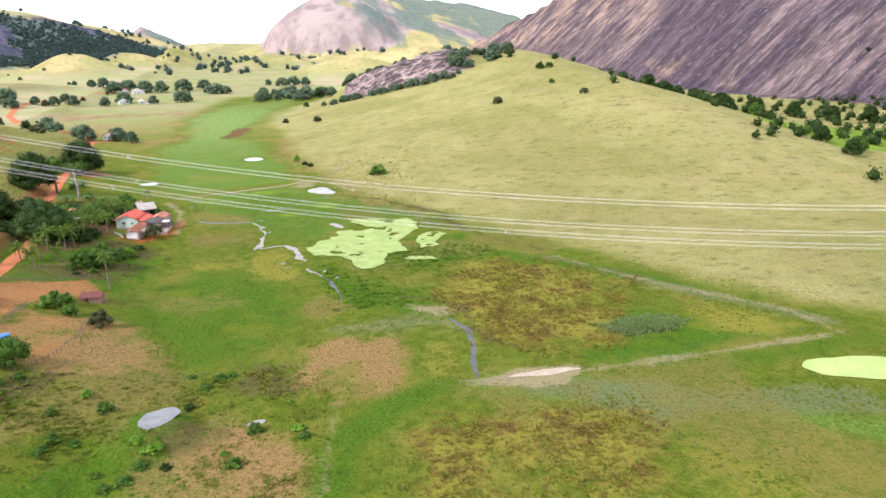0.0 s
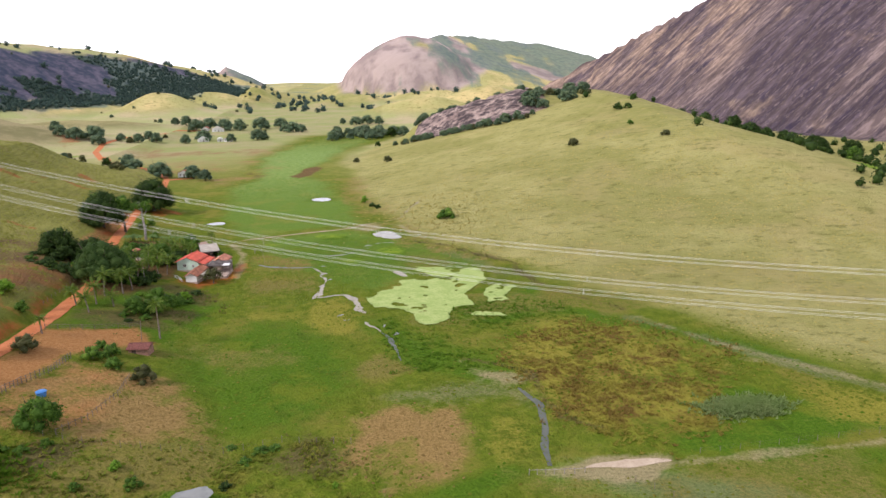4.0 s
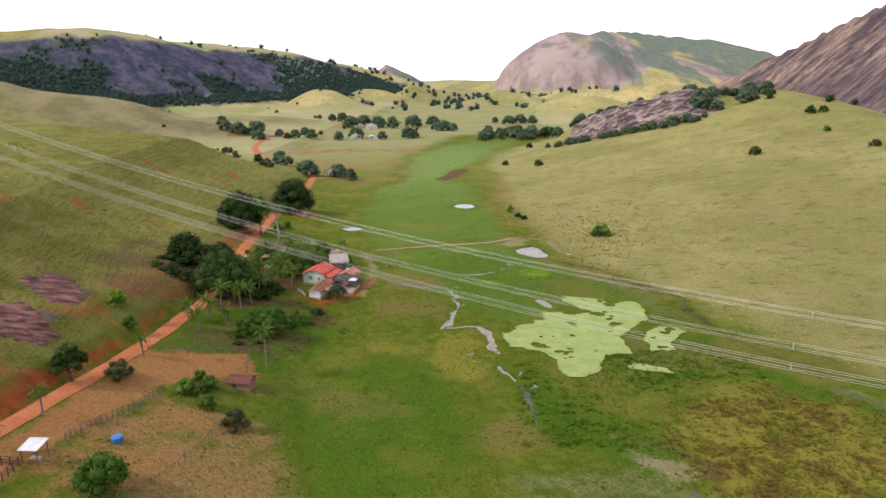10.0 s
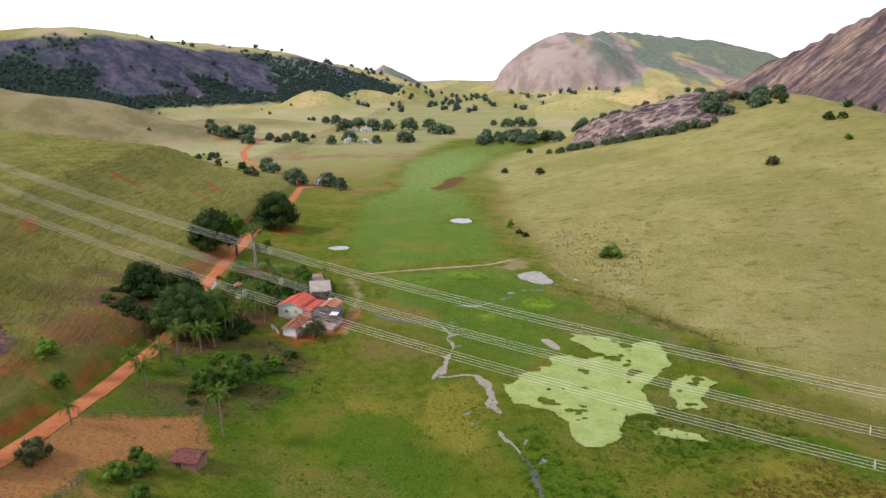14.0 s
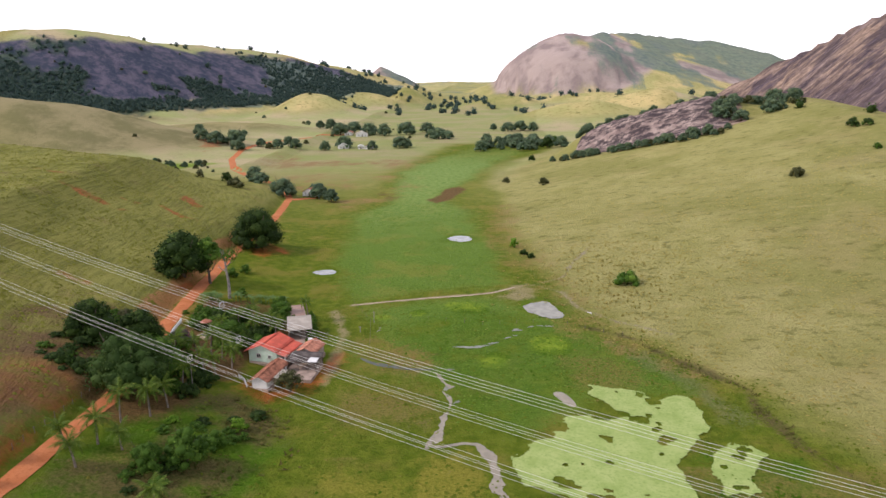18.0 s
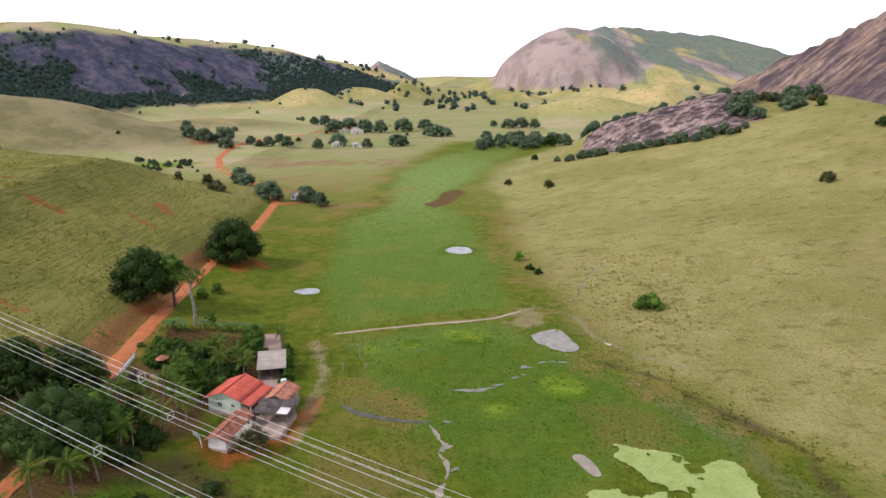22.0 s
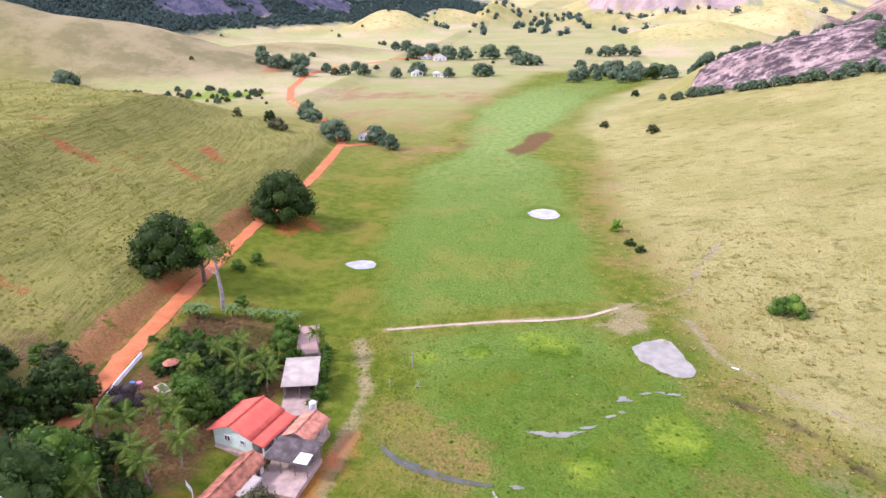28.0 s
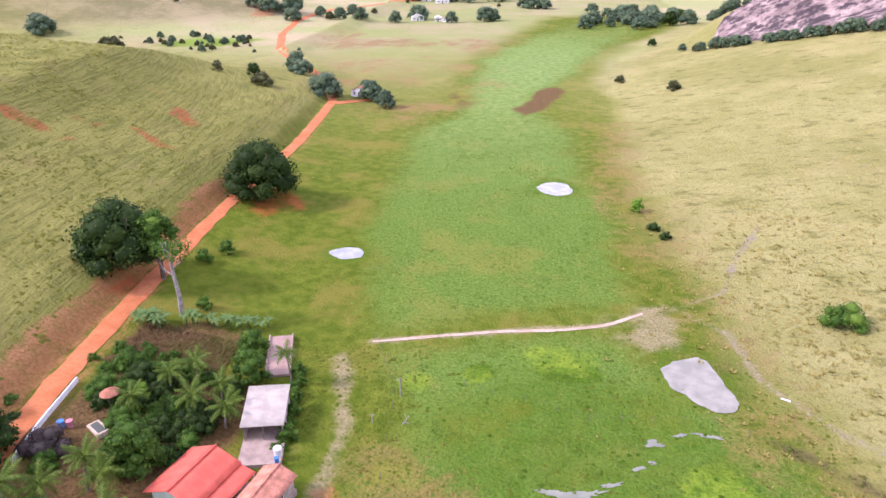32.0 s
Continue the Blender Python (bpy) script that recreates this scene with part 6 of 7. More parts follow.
def frond_mesh(length, droop, seed):
    """Palm frond: arched rib with drooping leaflets on both sides."""
    r = random.Random(seed)
    n, pts = 12, []
    for k in range(n + 1):
        s = k / n
        pts.append(Vector((length * (s - 0.18 * droop * s * s), 0, length * (0.42 * s - (0.35 + 0.55 * droop) * s * s))))
    V, F = [], []
    for k in range(n):
        a, b = pts[k], pts[k + 1]
        w = 0.05 * (1 - k / n) + 0.012
        i = len(V)
        V += [a + Vector((0, w, 0)), a - Vector((0, w, 0)), b - Vector((0, w * 0.85, 0)), b + Vector((0, w * 0.85, 0))]
        F.append((i, i + 1, i + 2, i + 3))
        if k < 1:
            continue
        for side in (-1, 1):
            for h in (0.0, 0.5):
                p = a.lerp(b, h)
                s = (k + h) / n
                ll = length * 0.34 * math.sin(math.pi * (0.16 + 0.80 * s)) * r.uniform(0.85, 1.1)
                d = Vector((0.55, side * 0.8, -0.42 - 0.3 * droop)).normalized() * ll
                q = (b - a) * 0.46
                i = len(V)
                V += [p, p + q, p + d + q * 0.4]
                F.append((i, i + 1, i + 2, i + 2))
    return V, F


def frond_data(length, droop, seed):
    V, F = frond_mesh(length, droop, seed)
    me = bpy.data.meshes.new("frond")
    me.from_pydata([v[:] for v in V], [], [f if f[2] != f[3] else f[:3] for f in F])
    me.materials.append(M_PALM)
    return me


FRONDS = [frond_data(3.5, dr, k) for k, dr in enumerate((0.1, 0.45, 0.8, 1.15))]
M_TRUNK = plain("palm_trunk", (0.27, 0.22, 0.18), 0.95, vary=0.25, scale=2.0, grain=14)


def palm(x, y, h, label, seed, size=1.0, lean=0.6):
    r = random.Random(seed)
    ob = thing("coconut_palm", label, "palm tree", x, y, None, r.uniform(0, 360), "coconut palms of the farm")
    pts = [Vector((lean * (k / 5) ** 1.6, 0, -0.3 + (h + 0.3) * k / 5)) for k in range(6)]
    part("trunk", bent(bmesh.new(), pts, [0.24, 0.19, 0.17, 0.155, 0.145, 0.15], 8), M_TRUNK, ob)
    n = 19
    for k in range(n):
        dr = 0.1 + 1.0 * k / n
        f = part("frond", FRONDS[min(3, int(dr / 0.3))], None, ob)
        turn = k * 137.5 + r.uniform(-12, 12)
        tilt = -38 + 62 * (k / n) + r.uniform(-8, 8)
        at_place(f, Matrix.Translation(pts[-1]) @ Euler((0, 0, radians(turn))).to_matrix().to_4x4() @ Euler((0, radians(tilt), 0)).to_matrix().to_4x4() @ Matrix.Scale(0.88 * size * r.uniform(0.85, 1.1), 4))
    bm = bmesh.new()
    for k in range(5):
        bmesh.ops.create_icosphere(bm, subdivisions=1, radius=0.16, matrix=Matrix.Translation(pts[-1] + Vector((0.28 * math.cos(k * 1.26), 0.28 * math.sin(k * 1.26), -0.25))))
    part("coconuts", bm, M_BANANA, ob)
    return ob


LAB = "coconut palm with arching green fronds in the farm garden"
for k, (px_, py_, hh, sz) in enumerate(((-67.9, 210.7, 6.0, 1.1), (-63.8, 213.4, 5.2, 1.0), (-62.7, 218.0, 5.4, 1.0), (-59.8, 217.0, 5.0, 1.0), (-55.6, 211.9, 5.2, 1.1), (-60.4, 208.0, 5.0, 1.0), (-56.6, 205.6, 5.4, 1.0), (-58.2, 235.4, 4.0, 1.05), (-53.0, 235.2, 3.8, 1.0), (-61.5, 242.9, 4.2, 1.0), (-64.6, 181.4, 6.2, 1.0), (-61.2, 185.5, 5.8, 1.1), (-59.9, 189.9, 5.0, 1.0), (-60.6, 198.1, 5.4, 1.0), (-64.1, 239.5, 3.6, 0.9), (-56.2, 240.6, 3.8, 0.9), (-66.4, 234.0, 3.4, 0.9))):
    palm(px_, py_, hh, LAB, 100 + k, sz)
for k, (px_, py_, hh, sz) in enumerate(((-63.4, 165.5, 4.2, 1.0), (-64.1, 173.1, 4.8, 1.05), (-59.8, 172.8, 3.2, 0.9), (-67.8, 170.0, 4.0, 0.9))):
    palm(px_, py_, hh, "short coconut palm in the grass below the dirt road", 130 + k, sz)
palm(-44.0, 153.5, 9.0, "tall slender coconut palm at the edge of the wet field", 140, 0.95, 0.9)
palm(-47.4, 247.0, 6.2, "yellowing coconut palm beside the grey shed", 141, 0.8, 0.4)
for k, (px_, py_, hh) in enumerate(((-67.3, 115.7, 4.6), (-66.6, 146.0, 3.6), (-67.4, 105.0, 3.4), (-67.3, 101.6, 3.4))):
    palm(px_, py_, hh, "young palm beside the dirt road", 150 + k, 0.62, 0.1)

BANANA_LEAF = bpy.data.meshes.new("leaf")
bv, bf = [], []
for k in range(7):
    s = k / 6
    w = 0.30 * math.sin(math.pi * min(1, 0.12 + 0.88 * s)) + 0.02
    p = Vector((1.7 * s, 0, 1.3 * s - 1.35 * s * s))
    bv += [p + Vector((0, w, -0.06)), p + Vector((0, 0, 0.03)), p - Vector((0, w, 0.06))]
    if k:
        i = 3 * k
        bf += [(i - 3, i - 2, i + 1, i), (i - 2, i - 1, i + 2, i + 1)]
BANANA_LEAF.from_pydata([v[:] for v in bv], [], bf)
BANANA_LEAF.materials.append(M_BANANA)
banana = thing("banana_plant", "banana plant with broad green leaves at the garden edge", "banana plant", -78.5, 254.5, None, 0, "banana plants at the garden edge")
part("stem", bent(bmesh.new(), [(0, 0, -0.2), (0, 0, 1.0), (0.05, 0, 1.9)], [0.16, 0.13, 0.09], 7), M_BANANA, banana)
for k in range(8):
    f = part("leaf", BANANA_LEAF, None, banana)
    at_place(f, pose(0, 0, 1.6 + 0.05 * k, 0, -32 + 7 * k, k * 137) @ Matrix.Scale(0.85 + 0.04 * (k % 4), 4))
for k in range(24):
    bx, by = (-80.0 + 0.55 * k + rng.uniform(-0.5, 0.5), 255.0 + 0.1 * k + rng.uniform(-1.2, 1.2)) if k < 10 else (-72.0 + 1.05 * (k - 10) + rng.uniform(-0.4, 0.4), 258.0 + 0.32 * (k - 10) + rng.uniform(-1.0, 1.0))
    copy_thing(banana, pose(bx, by, ground_at(bx, by), 0, 0, 77 * k) @ Matrix.Scale(rng.uniform(0.8, 1.2), 4))

for k, (bx, by, hh, ww, mm, lab) in enumerate((
    (-52.5, 134.3, 2.8, 5.2, M_BUSH, "dense green bush beside the corral fence"), (-52.6, 140.5, 2.4, 3.6, M_BUSH, "green bush above the old hut"), (-49.6, 137.6, 2.8, 4.6, M_BUSH, "dark green bush beside the old hut"),
    (-47.4, 130.6, 2.6, 4.4, M_BUSH, "green bush below the old hut"), (-40.6, 126.0, 3.6, 5.6, M_OLIVE, "greyish half-bare bush beside the fence"), (-65.3, 134.4, 3.4, 6.4, M_OLIVE, "brown half-bare bush by the road"),
    (-45.0, 187.0, 2.4, 3.8, M_LIME, "bright green bush in front of the farm"), (-47.3, 179.6, 2.8, 6.0, M_BUSH, "low spreading green bush in the wet field"), (-66.3, 230.5, 3.0, 6.0, M_BUSH, "leafy green bush in the garden"),
    (-73.2, 236.6, 2.8, 6.0, M_BUSH, "leafy green bush by the garden path"), (-69.8, 241.0, 3.0, 6.4, M_MANGO, "dark green garden bush"), (-64.6, 244.6, 3.0, 6.0, M_BUSH, "leafy green garden bush"), (-67.0, 236.8, 3.2, 3.6, M_LIME, "bright lime green garden bush"),
    (-72.0, 222.6, 3.2, 7.5, leafy("grey_brown_twigs", (0.08, 0.06, 0.055), (0.13, 0.10, 0.09), (0.18, 0.15, 0.13)), "grey leafless bush behind the garden wall"),
    (-44.4, 239.8, 2.6, 3.4, M_BUSH, "green bush beside the grey shed"), (-43.0, 234.8, 3.0, 3.6, M_BUSH, "green bush beside the paved yard"), (-45.6, 243.6, 2.4, 3.0, M_BUSH, "green bush below the yellowing palm"), (-47.6, 250.4, 2.2, 3.0, M_BUSH, "green bush along the bare track"),
    (-71.8, 264.2, 2.6, 3.6, M_BUSH, "green bush under the dead tree"), (-79.0, 287.0, 3.4, 4.6, M_BUSH, "green bush beside the road"), (-81.0, 281.0, 3.6, 4.4, M_BUSH, "green bush beside the road under the mango"), (-60.2, 230.8, 3.0, 5.0, M_MANGO, "dark garden bush below palms"), (-55.4, 229.4, 2.4, 4.4, M_BUSH, "low green bush beside the house"),
    (44.0, 280.0, 4.2, 8.4, M_BUSH, "green bush on the dry hill foot"), (10.8, 332.5, 4.0, 4.0, M_LIME, "yellow-green bush on the marsh edge"), (14.0, 321.0, 2.2, 3.6, M_MANGO, "small dark bush on the marsh edge"), (16.6, 316.5, 2.0, 3.0, M_MANGO, "small dark bush near the marsh edge"),
    (133.0, 378.0, 4.6, 7.2, M_OLIVE, "olive bush on the grassy hillside"), (176.5, 401.0, 3.0, 4.4, M_BUSH, "small green bush on the hillside"), (176.0, 351.5, 3.6, 5.8, M_OLIVE, "olive bush near the hill crest"), (186.0, 444.0, 4.6, 7.5, M_MANGO, "dark bush on the hill crest"), (191.0, 440.0, 4.0, 6.5, M_MANGO, "dark bush on the hill crest"),
    (10.8, 485.0, 3.8, 5.6, M_OLIVE, "olive bush on the low hillside"), (31.0, 458.5, 4.2, 6.6, M_OLIVE, "olive bush on the dry hillside"), (31.5, 586.0, 5.5, 5.8, M_MANGO, "small dark tree on the valley edge"),
    (-147.0, 416.5, 5.5, 5.0, M_OLIVE, "bush on the western hill crest"), (-129.5, 417.0, 5.0, 10.5, M_OLIVE, "wide dry bush on the hill end"), (-138.5, 430.0, 6.0, 7.0, M_MANGO, "dark bush on the hill end"), (-87.0, 226.0, 3.0, 5.0, M_OLIVE, "dry bush on the road bank"), (-74.5, 156.0, 2.6, 3.6, M_BUSH, "green bush on the road bank"), (-80.2, 162.0, 3.4, 5.2, M_LIME, "light green bush above the road"))):
    shrub("bush", lab, bx, by, hh, ww, mm, 300 + k, int(min(1100, 90 + 28 * ww * ww * 0.6 + 120)), 0.34 if ww < 7 else 0.42)

# dense garden round the palms, from a few bushes built once
GARDEN = [shrub("garden_bush", lab, x, y, h, w, m, 350 + k, 520, 0.36, "garden bushes") for k, (lab, x, y, h, w, m) in enumerate((("leafy bright green garden bush under palms", -62.0, 227.0, 2.6, 4.4, M_BUSH), ("dark green garden bush under palms", -65.0, 238.5, 2.8, 4.8, M_MANGO), ("lime green garden bush under palms", -58.5, 231.5, 2.2, 3.2, M_LIME)))]
r7 = np.random.default_rng(17)
for k in range(48):
    x, y = r7.uniform(-75, -53), r7.uniform(223, 246)
    if x < -66 and y < 232 or x > -57 and y < 229:
        continue
    copy_thing(GARDEN[int(r7.choice(3, p=(0.55, 0.33, 0.12)))], pose(x, y, ground_at(x, y) - 0.1, 0, 0, 63 * k) @ Matrix.Scale(r7.uniform(0.6, 1.15), 4))
for k in range(22):
    x, y = r7.uniform(-73, -56), r7.uniform(196, 214)
    copy_thing(GARDEN[int(r7.choice(3, p=(0.5, 0.42, 0.08)))], pose(x, y, ground_at(x, y) - 0.1, 0, 0, 63 * k) @ Matrix.Scale(r7.uniform(0.6, 1.2), 4))
for k in range(16):      # low bushes of the near pasture
    x, y = r7.uniform(-56, -2), r7.uniform(70, 98)
    if math.hypot(x + 25.6, y - 83.6) > 6:
        copy_thing(GARDEN[int(r7.choice(3, p=(0.7, 0.05, 0.25)))], pose(x, y, ground_at(x, y) - 0.1, 0, 0, 63 * k) @ Matrix.Scale(r7.uniform(0.35, 0.75), 4))
for k, (x, y, s) in enumerate(((-24.6, 77.1, 0.8), (-25.3, 75.1, 0.7), (-23.2, 77.8, 0.6), (-27.5, 71.5, 0.7), (-29.9, 70.1, 0.6), (-1.7, 79.3, 0.8), (-0.8, 76.8, 0.6), (-20.6, 103, 0.5), (-15.6, 100.9, 0.7), (-17.7, 97.8, 0.6), (-53.4, 93.8, 0.8), (-53.3, 90.7, 0.7), (-56, 89, 0.8), (-59, 86.5, 0.7), (-50.1, 94.3, 0.6), (-31.6, 74, 0.5), (-13, 101.5, 0.6), (-26.5, 78.6, 0.6), (-36, 80.5, 0.5), (-40, 78, 0.6))):
    copy_thing(GARDEN[2 if k in (0, 2, 5, 17) else 0], pose(x, y, ground_at(x, y) - 0.25, 0, 0, 71 * k) @ Matrix.Diagonal((s * 1.2, s * 1.1, 0.7 * s, 1)))
for k in range(26):      # undergrowth below the big trees by the road
    x, y = r7.uniform(-84, -64), r7.uniform(192, 222)
    if abs(x - along(y, ROAD_X)) > 3.6:
        copy_thing(GARDEN[int(r7.choice(3, p=(0.35, 0.65, 0.0)))], pose(x, y, ground_at(x, y) - 0.1, 0, 0, 63 * k) @ Matrix.Scale(r7.uniform(0.7, 1.2), 4))
for k in range(14):      # hedge beside the grey shed and scrub along the field edge
    x, y = (-43.2 - 0.36 * k + r7.uniform(-0.5, 0.5), 232 + 1.5 * k) if k < 12 else (-46 + 3 * (k - 12), 184)
    copy_thing(GARDEN[0], pose(x, y, ground_at(x, y) - 0.1, 0, 0, 63 * k) @ Matrix.Scale(r7.uniform(0.45, 0.75), 4))

r9 = np.random.default_rng(29)
count = 0
while count < 60:        # thick growth over the middle of the garden
    x, y = r9.uniform(-81, -58), r9.uniform(231, 255)
    if inside(np.array([x]), np.array([y]), [(-79, 250), (-80, 242), (-73, 233), (-66, 231), (-59, 233), (-58, 246), (-66, 250)])[0] > 0:
        copy_thing(GARDEN[int(r9.choice(3, p=(0.62, 0.26, 0.12)))], pose(x, y, ground_at(x, y) - 0.15, 0, 0, 63 * count) @ Matrix.Scale(r9.uniform(0.4, 0.85), 4))
        count += 1
for k in range(42):      # scrub on the bank above the road and along the field edge
    x, y = (r9.uniform(-92, -80), r9.uniform(186, 230)) if k < 26 else (r9.uniform(-58, -42), r9.uniform(160, 196))
    copy_thing(GARDEN[int(r9.choice(3, p=(0.4, 0.55, 0.05)))], pose(x, y, ground_at(x, y) - 0.2, 0, 0, 47 * k) @ Matrix.Diagonal((*(r9.uniform(0.5, 1.0) * np.array((1.1, 1.0, 0.6))), 1)))
tree("mango_tree", "dark low tree on the road bank", -90.0, 217.0, 6.2, 8.0, M_MANGO, 16, 1900, 0.6, 14, 0.03)
tree("garden_tree", "bushy dark green tree beside the young palms", -53.5, 169.0, 4.6, 6.4, M_BUSH, 17, 1400, 0.45, 12, 0.05)

# valley trees, from a few built once
def proto(label, h, w, mat, seed, count):
    return tree("valley_tree", label, 0, 0, h, w, mat, seed, count, 0.9, 12, 0.04, "trees of the valley", z=-200)


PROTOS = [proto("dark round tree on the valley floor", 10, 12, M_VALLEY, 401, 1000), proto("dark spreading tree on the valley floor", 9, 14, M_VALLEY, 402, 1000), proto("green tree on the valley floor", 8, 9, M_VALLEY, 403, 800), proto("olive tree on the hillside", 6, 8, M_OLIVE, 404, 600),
          proto("dense green tree below the great rock", 10, 12, M_MANGO, 405, 2600), proto("bushy bright green tree below the great rock", 8, 11, M_BUSH, 406, 2200)]


def spot(kind, x, y, s):
    if x > 215 and y < 520:      # nearer wood in the side valley
        kind = 4 if kind < 2 else 5
    ob = copy_thing(PROTOS[kind], pose(x, y, ground_at(x, y) - 0.1, 0, 0, (x * 37 + y * 11) % 360) @ Matrix.Scale(s, 4))
    return ob


for kind, x, y, s in ((1, -110, 434, 1.15), (0, -140, 478, 1.0), (1, -134, 470, 0.8), (2, -91, 437, 1.15), (2, -82, 427, 0.95), (2, -96, 446, 0.9),
                      (0, -143, 671, 0.9), (1, -130, 690, 1.25), (0, -103, 679, 0.85), (1, -80, 690, 1.2), (0, -74, 694, 0.9), (2, -200, 672, 1.0), (0, -184, 668, 0.9), (0, -176, 674, 0.9), (0, -168, 668, 0.95), (3, -190, 664, 1.0),
                      (1, -51, 776, 1.3), (0, -60, 780, 1.0), (1, -42, 772, 1.0), (1, -222, 670, 1.5), (1, -236, 662, 1.3), (0, -250, 668, 1.1), (1, -212, 648, 1.0), (0, -262, 690, 1.0), (1, -345, 560, 1.4), (0, -352, 566, 1.2), (3, -272, 528, 1.4), (3, -280, 532, 1.2),
                      (1, -160, 815, 1.5), (1, -130, 820, 1.5), (0, -112, 812, 1.4), (1, -90, 825, 1.6), (1, -150, 840, 1.4), (0, -175, 835, 1.2), (2, -190, 850, 1.2), (1, -70, 850, 1.3), (1, 20, 860, 1.2), (1, 34, 868, 1.3), (0, 48, 862, 1.1), (2, 4, 880, 1.0),
                      (0, 252, 206, 0.9), (1, 262, 200, 1.0), (1, 274, 214, 0.9), (0, 256, 236, 0.8), (2, 268, 246, 0.9), (0, 262, 262, 0.8), (2, 300, 290, 0.5), (1, 278, 364, 0.9), (0, 276, 392, 0.8), (1, 280, 420, 0.9), (1, 274, 450, 1.17), (0, 285, 400, 1.01), (1, 300, 430, 1.17), (0, 316, 410, 1.01), (2, 330, 400, 1.09), (1, 345, 420, 1.25), (1, 362, 400, 1.17), (0, 372, 376, 1.09), (1, 388, 360, 1.17), (0, 402, 340, 1.09), (1, 330, 440, 1.25), (1, 420, 330, 1.17), (0, 440, 300, 1.09), (1, 300, 470, 1.33), (0, 280, 500, 1.17)):
    spot(kind, x, y, s)
r8 = np.random.default_rng(8)
for k in range(78):      # row at the foot of the outcrop and wood on its shoulder
    if k < 38:
        u = k / 37
        x, y, s = 44 + 96 * u + r8.uniform(-3, 3), 540 - 40 * min(1, 1.3 * u) + r8.uniform(-4, 4), r8.uniform(0.42, 0.75)
    else:
        x, y, s = r8.uniform(146, 200), r8.uniform(524, 596), r8.uniform(0.65, 1.05)
    spot(int(r8.integers(0, 4)), x, y, s)
for k in range(36):      # grove north of the outcrop
    spot(int(r8.integers(0, 3)), r8.normal(32, 22), r8.normal(700, 30), r8.uniform(0.6, 1.1))
for k in range(40):      # low trees along the crest above the outcrop
    u = r8.random()
    spot(int(r8.integers(0, 4)), 62 + 100 * u + r8.uniform(-5, 5), 583 + r8.uniform(-4, 7), r8.uniform(0.45, 0.75))
for k in range(60):     # scattered trees on the far slopes
    a, dist = radians(r8.uniform(-40, 24)), 560 + 900 * r8.random() ** 0.8
    x, y = dist * math.sin(a), dist * math.cos(a)
    if abs(x + 20) < 60 and y < 900 or line_near(np.array([x]), np.array([y]), ROCK_RIDGE)[0][0] < 420:
        continue
    spot(3 if r8.random() < 0.55 else int(r8.integers(0, 3)), x, y, r8.uniform(0.3, 0.75))
for k in range(40):      # shrubs in the grassy hollow west of the road
    spot(int(r8.integers(2, 4)), r8.normal(-228, 24), r8.normal(560, 16), r8.uniform(0.25, 0.6))
for o in PROTOS:         # the first of each kind stands in the grove, too
    x, y = r8.normal(40, 20), r8.normal(705, 20)
    o.matrix_basis = pose(x, y, ground_at(x, y))


def wood(name, label, n, place, size, leaf, mat, seed):
    """Woods seen from afar: thousands of small leaf clumps in one object."""
    r = np.random.default_rng(seed)
    P = place(r, n)
    z = land(P[:, 0], P[:, 1])
    V, F, k = [], [], 0
    lobes = np.stack([P[:, 0], P[:, 1], z + 0.5 * size], 1)
    rad = size * (0.5 + 0.6 * r.random(len(P)))
    for m in range(len(P)):
        V.append(lobes[m] + BALL_V * rad[m] * (0.62, 0.62, 0.66) * (1 + 0.2 * r.standard_normal((len(BALL_V), 1))))
        F.append(BALL_F + k)
        k += len(BALL_V)
    c = 44
    d = r.standard_normal((len(P) * c, 3))
    d /= np.linalg.norm(d, axis=1, keepdims=True)
    pts = np.repeat(lobes, c, 0) + d * np.repeat(rad, c)[:, None] * (0.85, 0.85, 0.9) * (1 + 0.18 * r.standard_normal((len(P) * c, 1)))
    v, f = leaves(pts, d + 0.4 * r.standard_normal(d.shape), leaf, r, 0.8)
    V.append(v)
    F += [f[:, [0, 1, 2]] + k, f[:, [0, 2, 3]] + k]
    me = mesh_arrays(name, np.concatenate(V), np.concatenate(F))
    me.materials.append(mat)
    return tagged(new(name, me), label, "woods", kind="stuff")


def west_slope(r, n):
    t = r.random(n * 4)
    pts = np.array(WEST_RIDGE)[:, :2]
    i = np.minimum((t * (len(pts) - 1)).astype(int), len(pts) - 2)
    u = t * (len(pts) - 1) - i
    p = pts[i] + u[:, None] * (pts[i + 1] - pts[i])
    way = np.array([0.62, -0.78])
    dist = 66 + 178 * r.random(n * 4) ** 0.55
    p = p + dist[:, None] * way + 13 * r.standard_normal((n * 4, 2))
    keep = (fbm(p[:, 0], p[:, 1], 130, 3, 61) + 0.6 * fbm(p[:, 0], p[:, 1], 45, 3, 86) < 0.04 + 0.0055 * (dist - 130)) & (land(p[:, 0], p[:, 1]) > 16)
    return p[keep][:n]


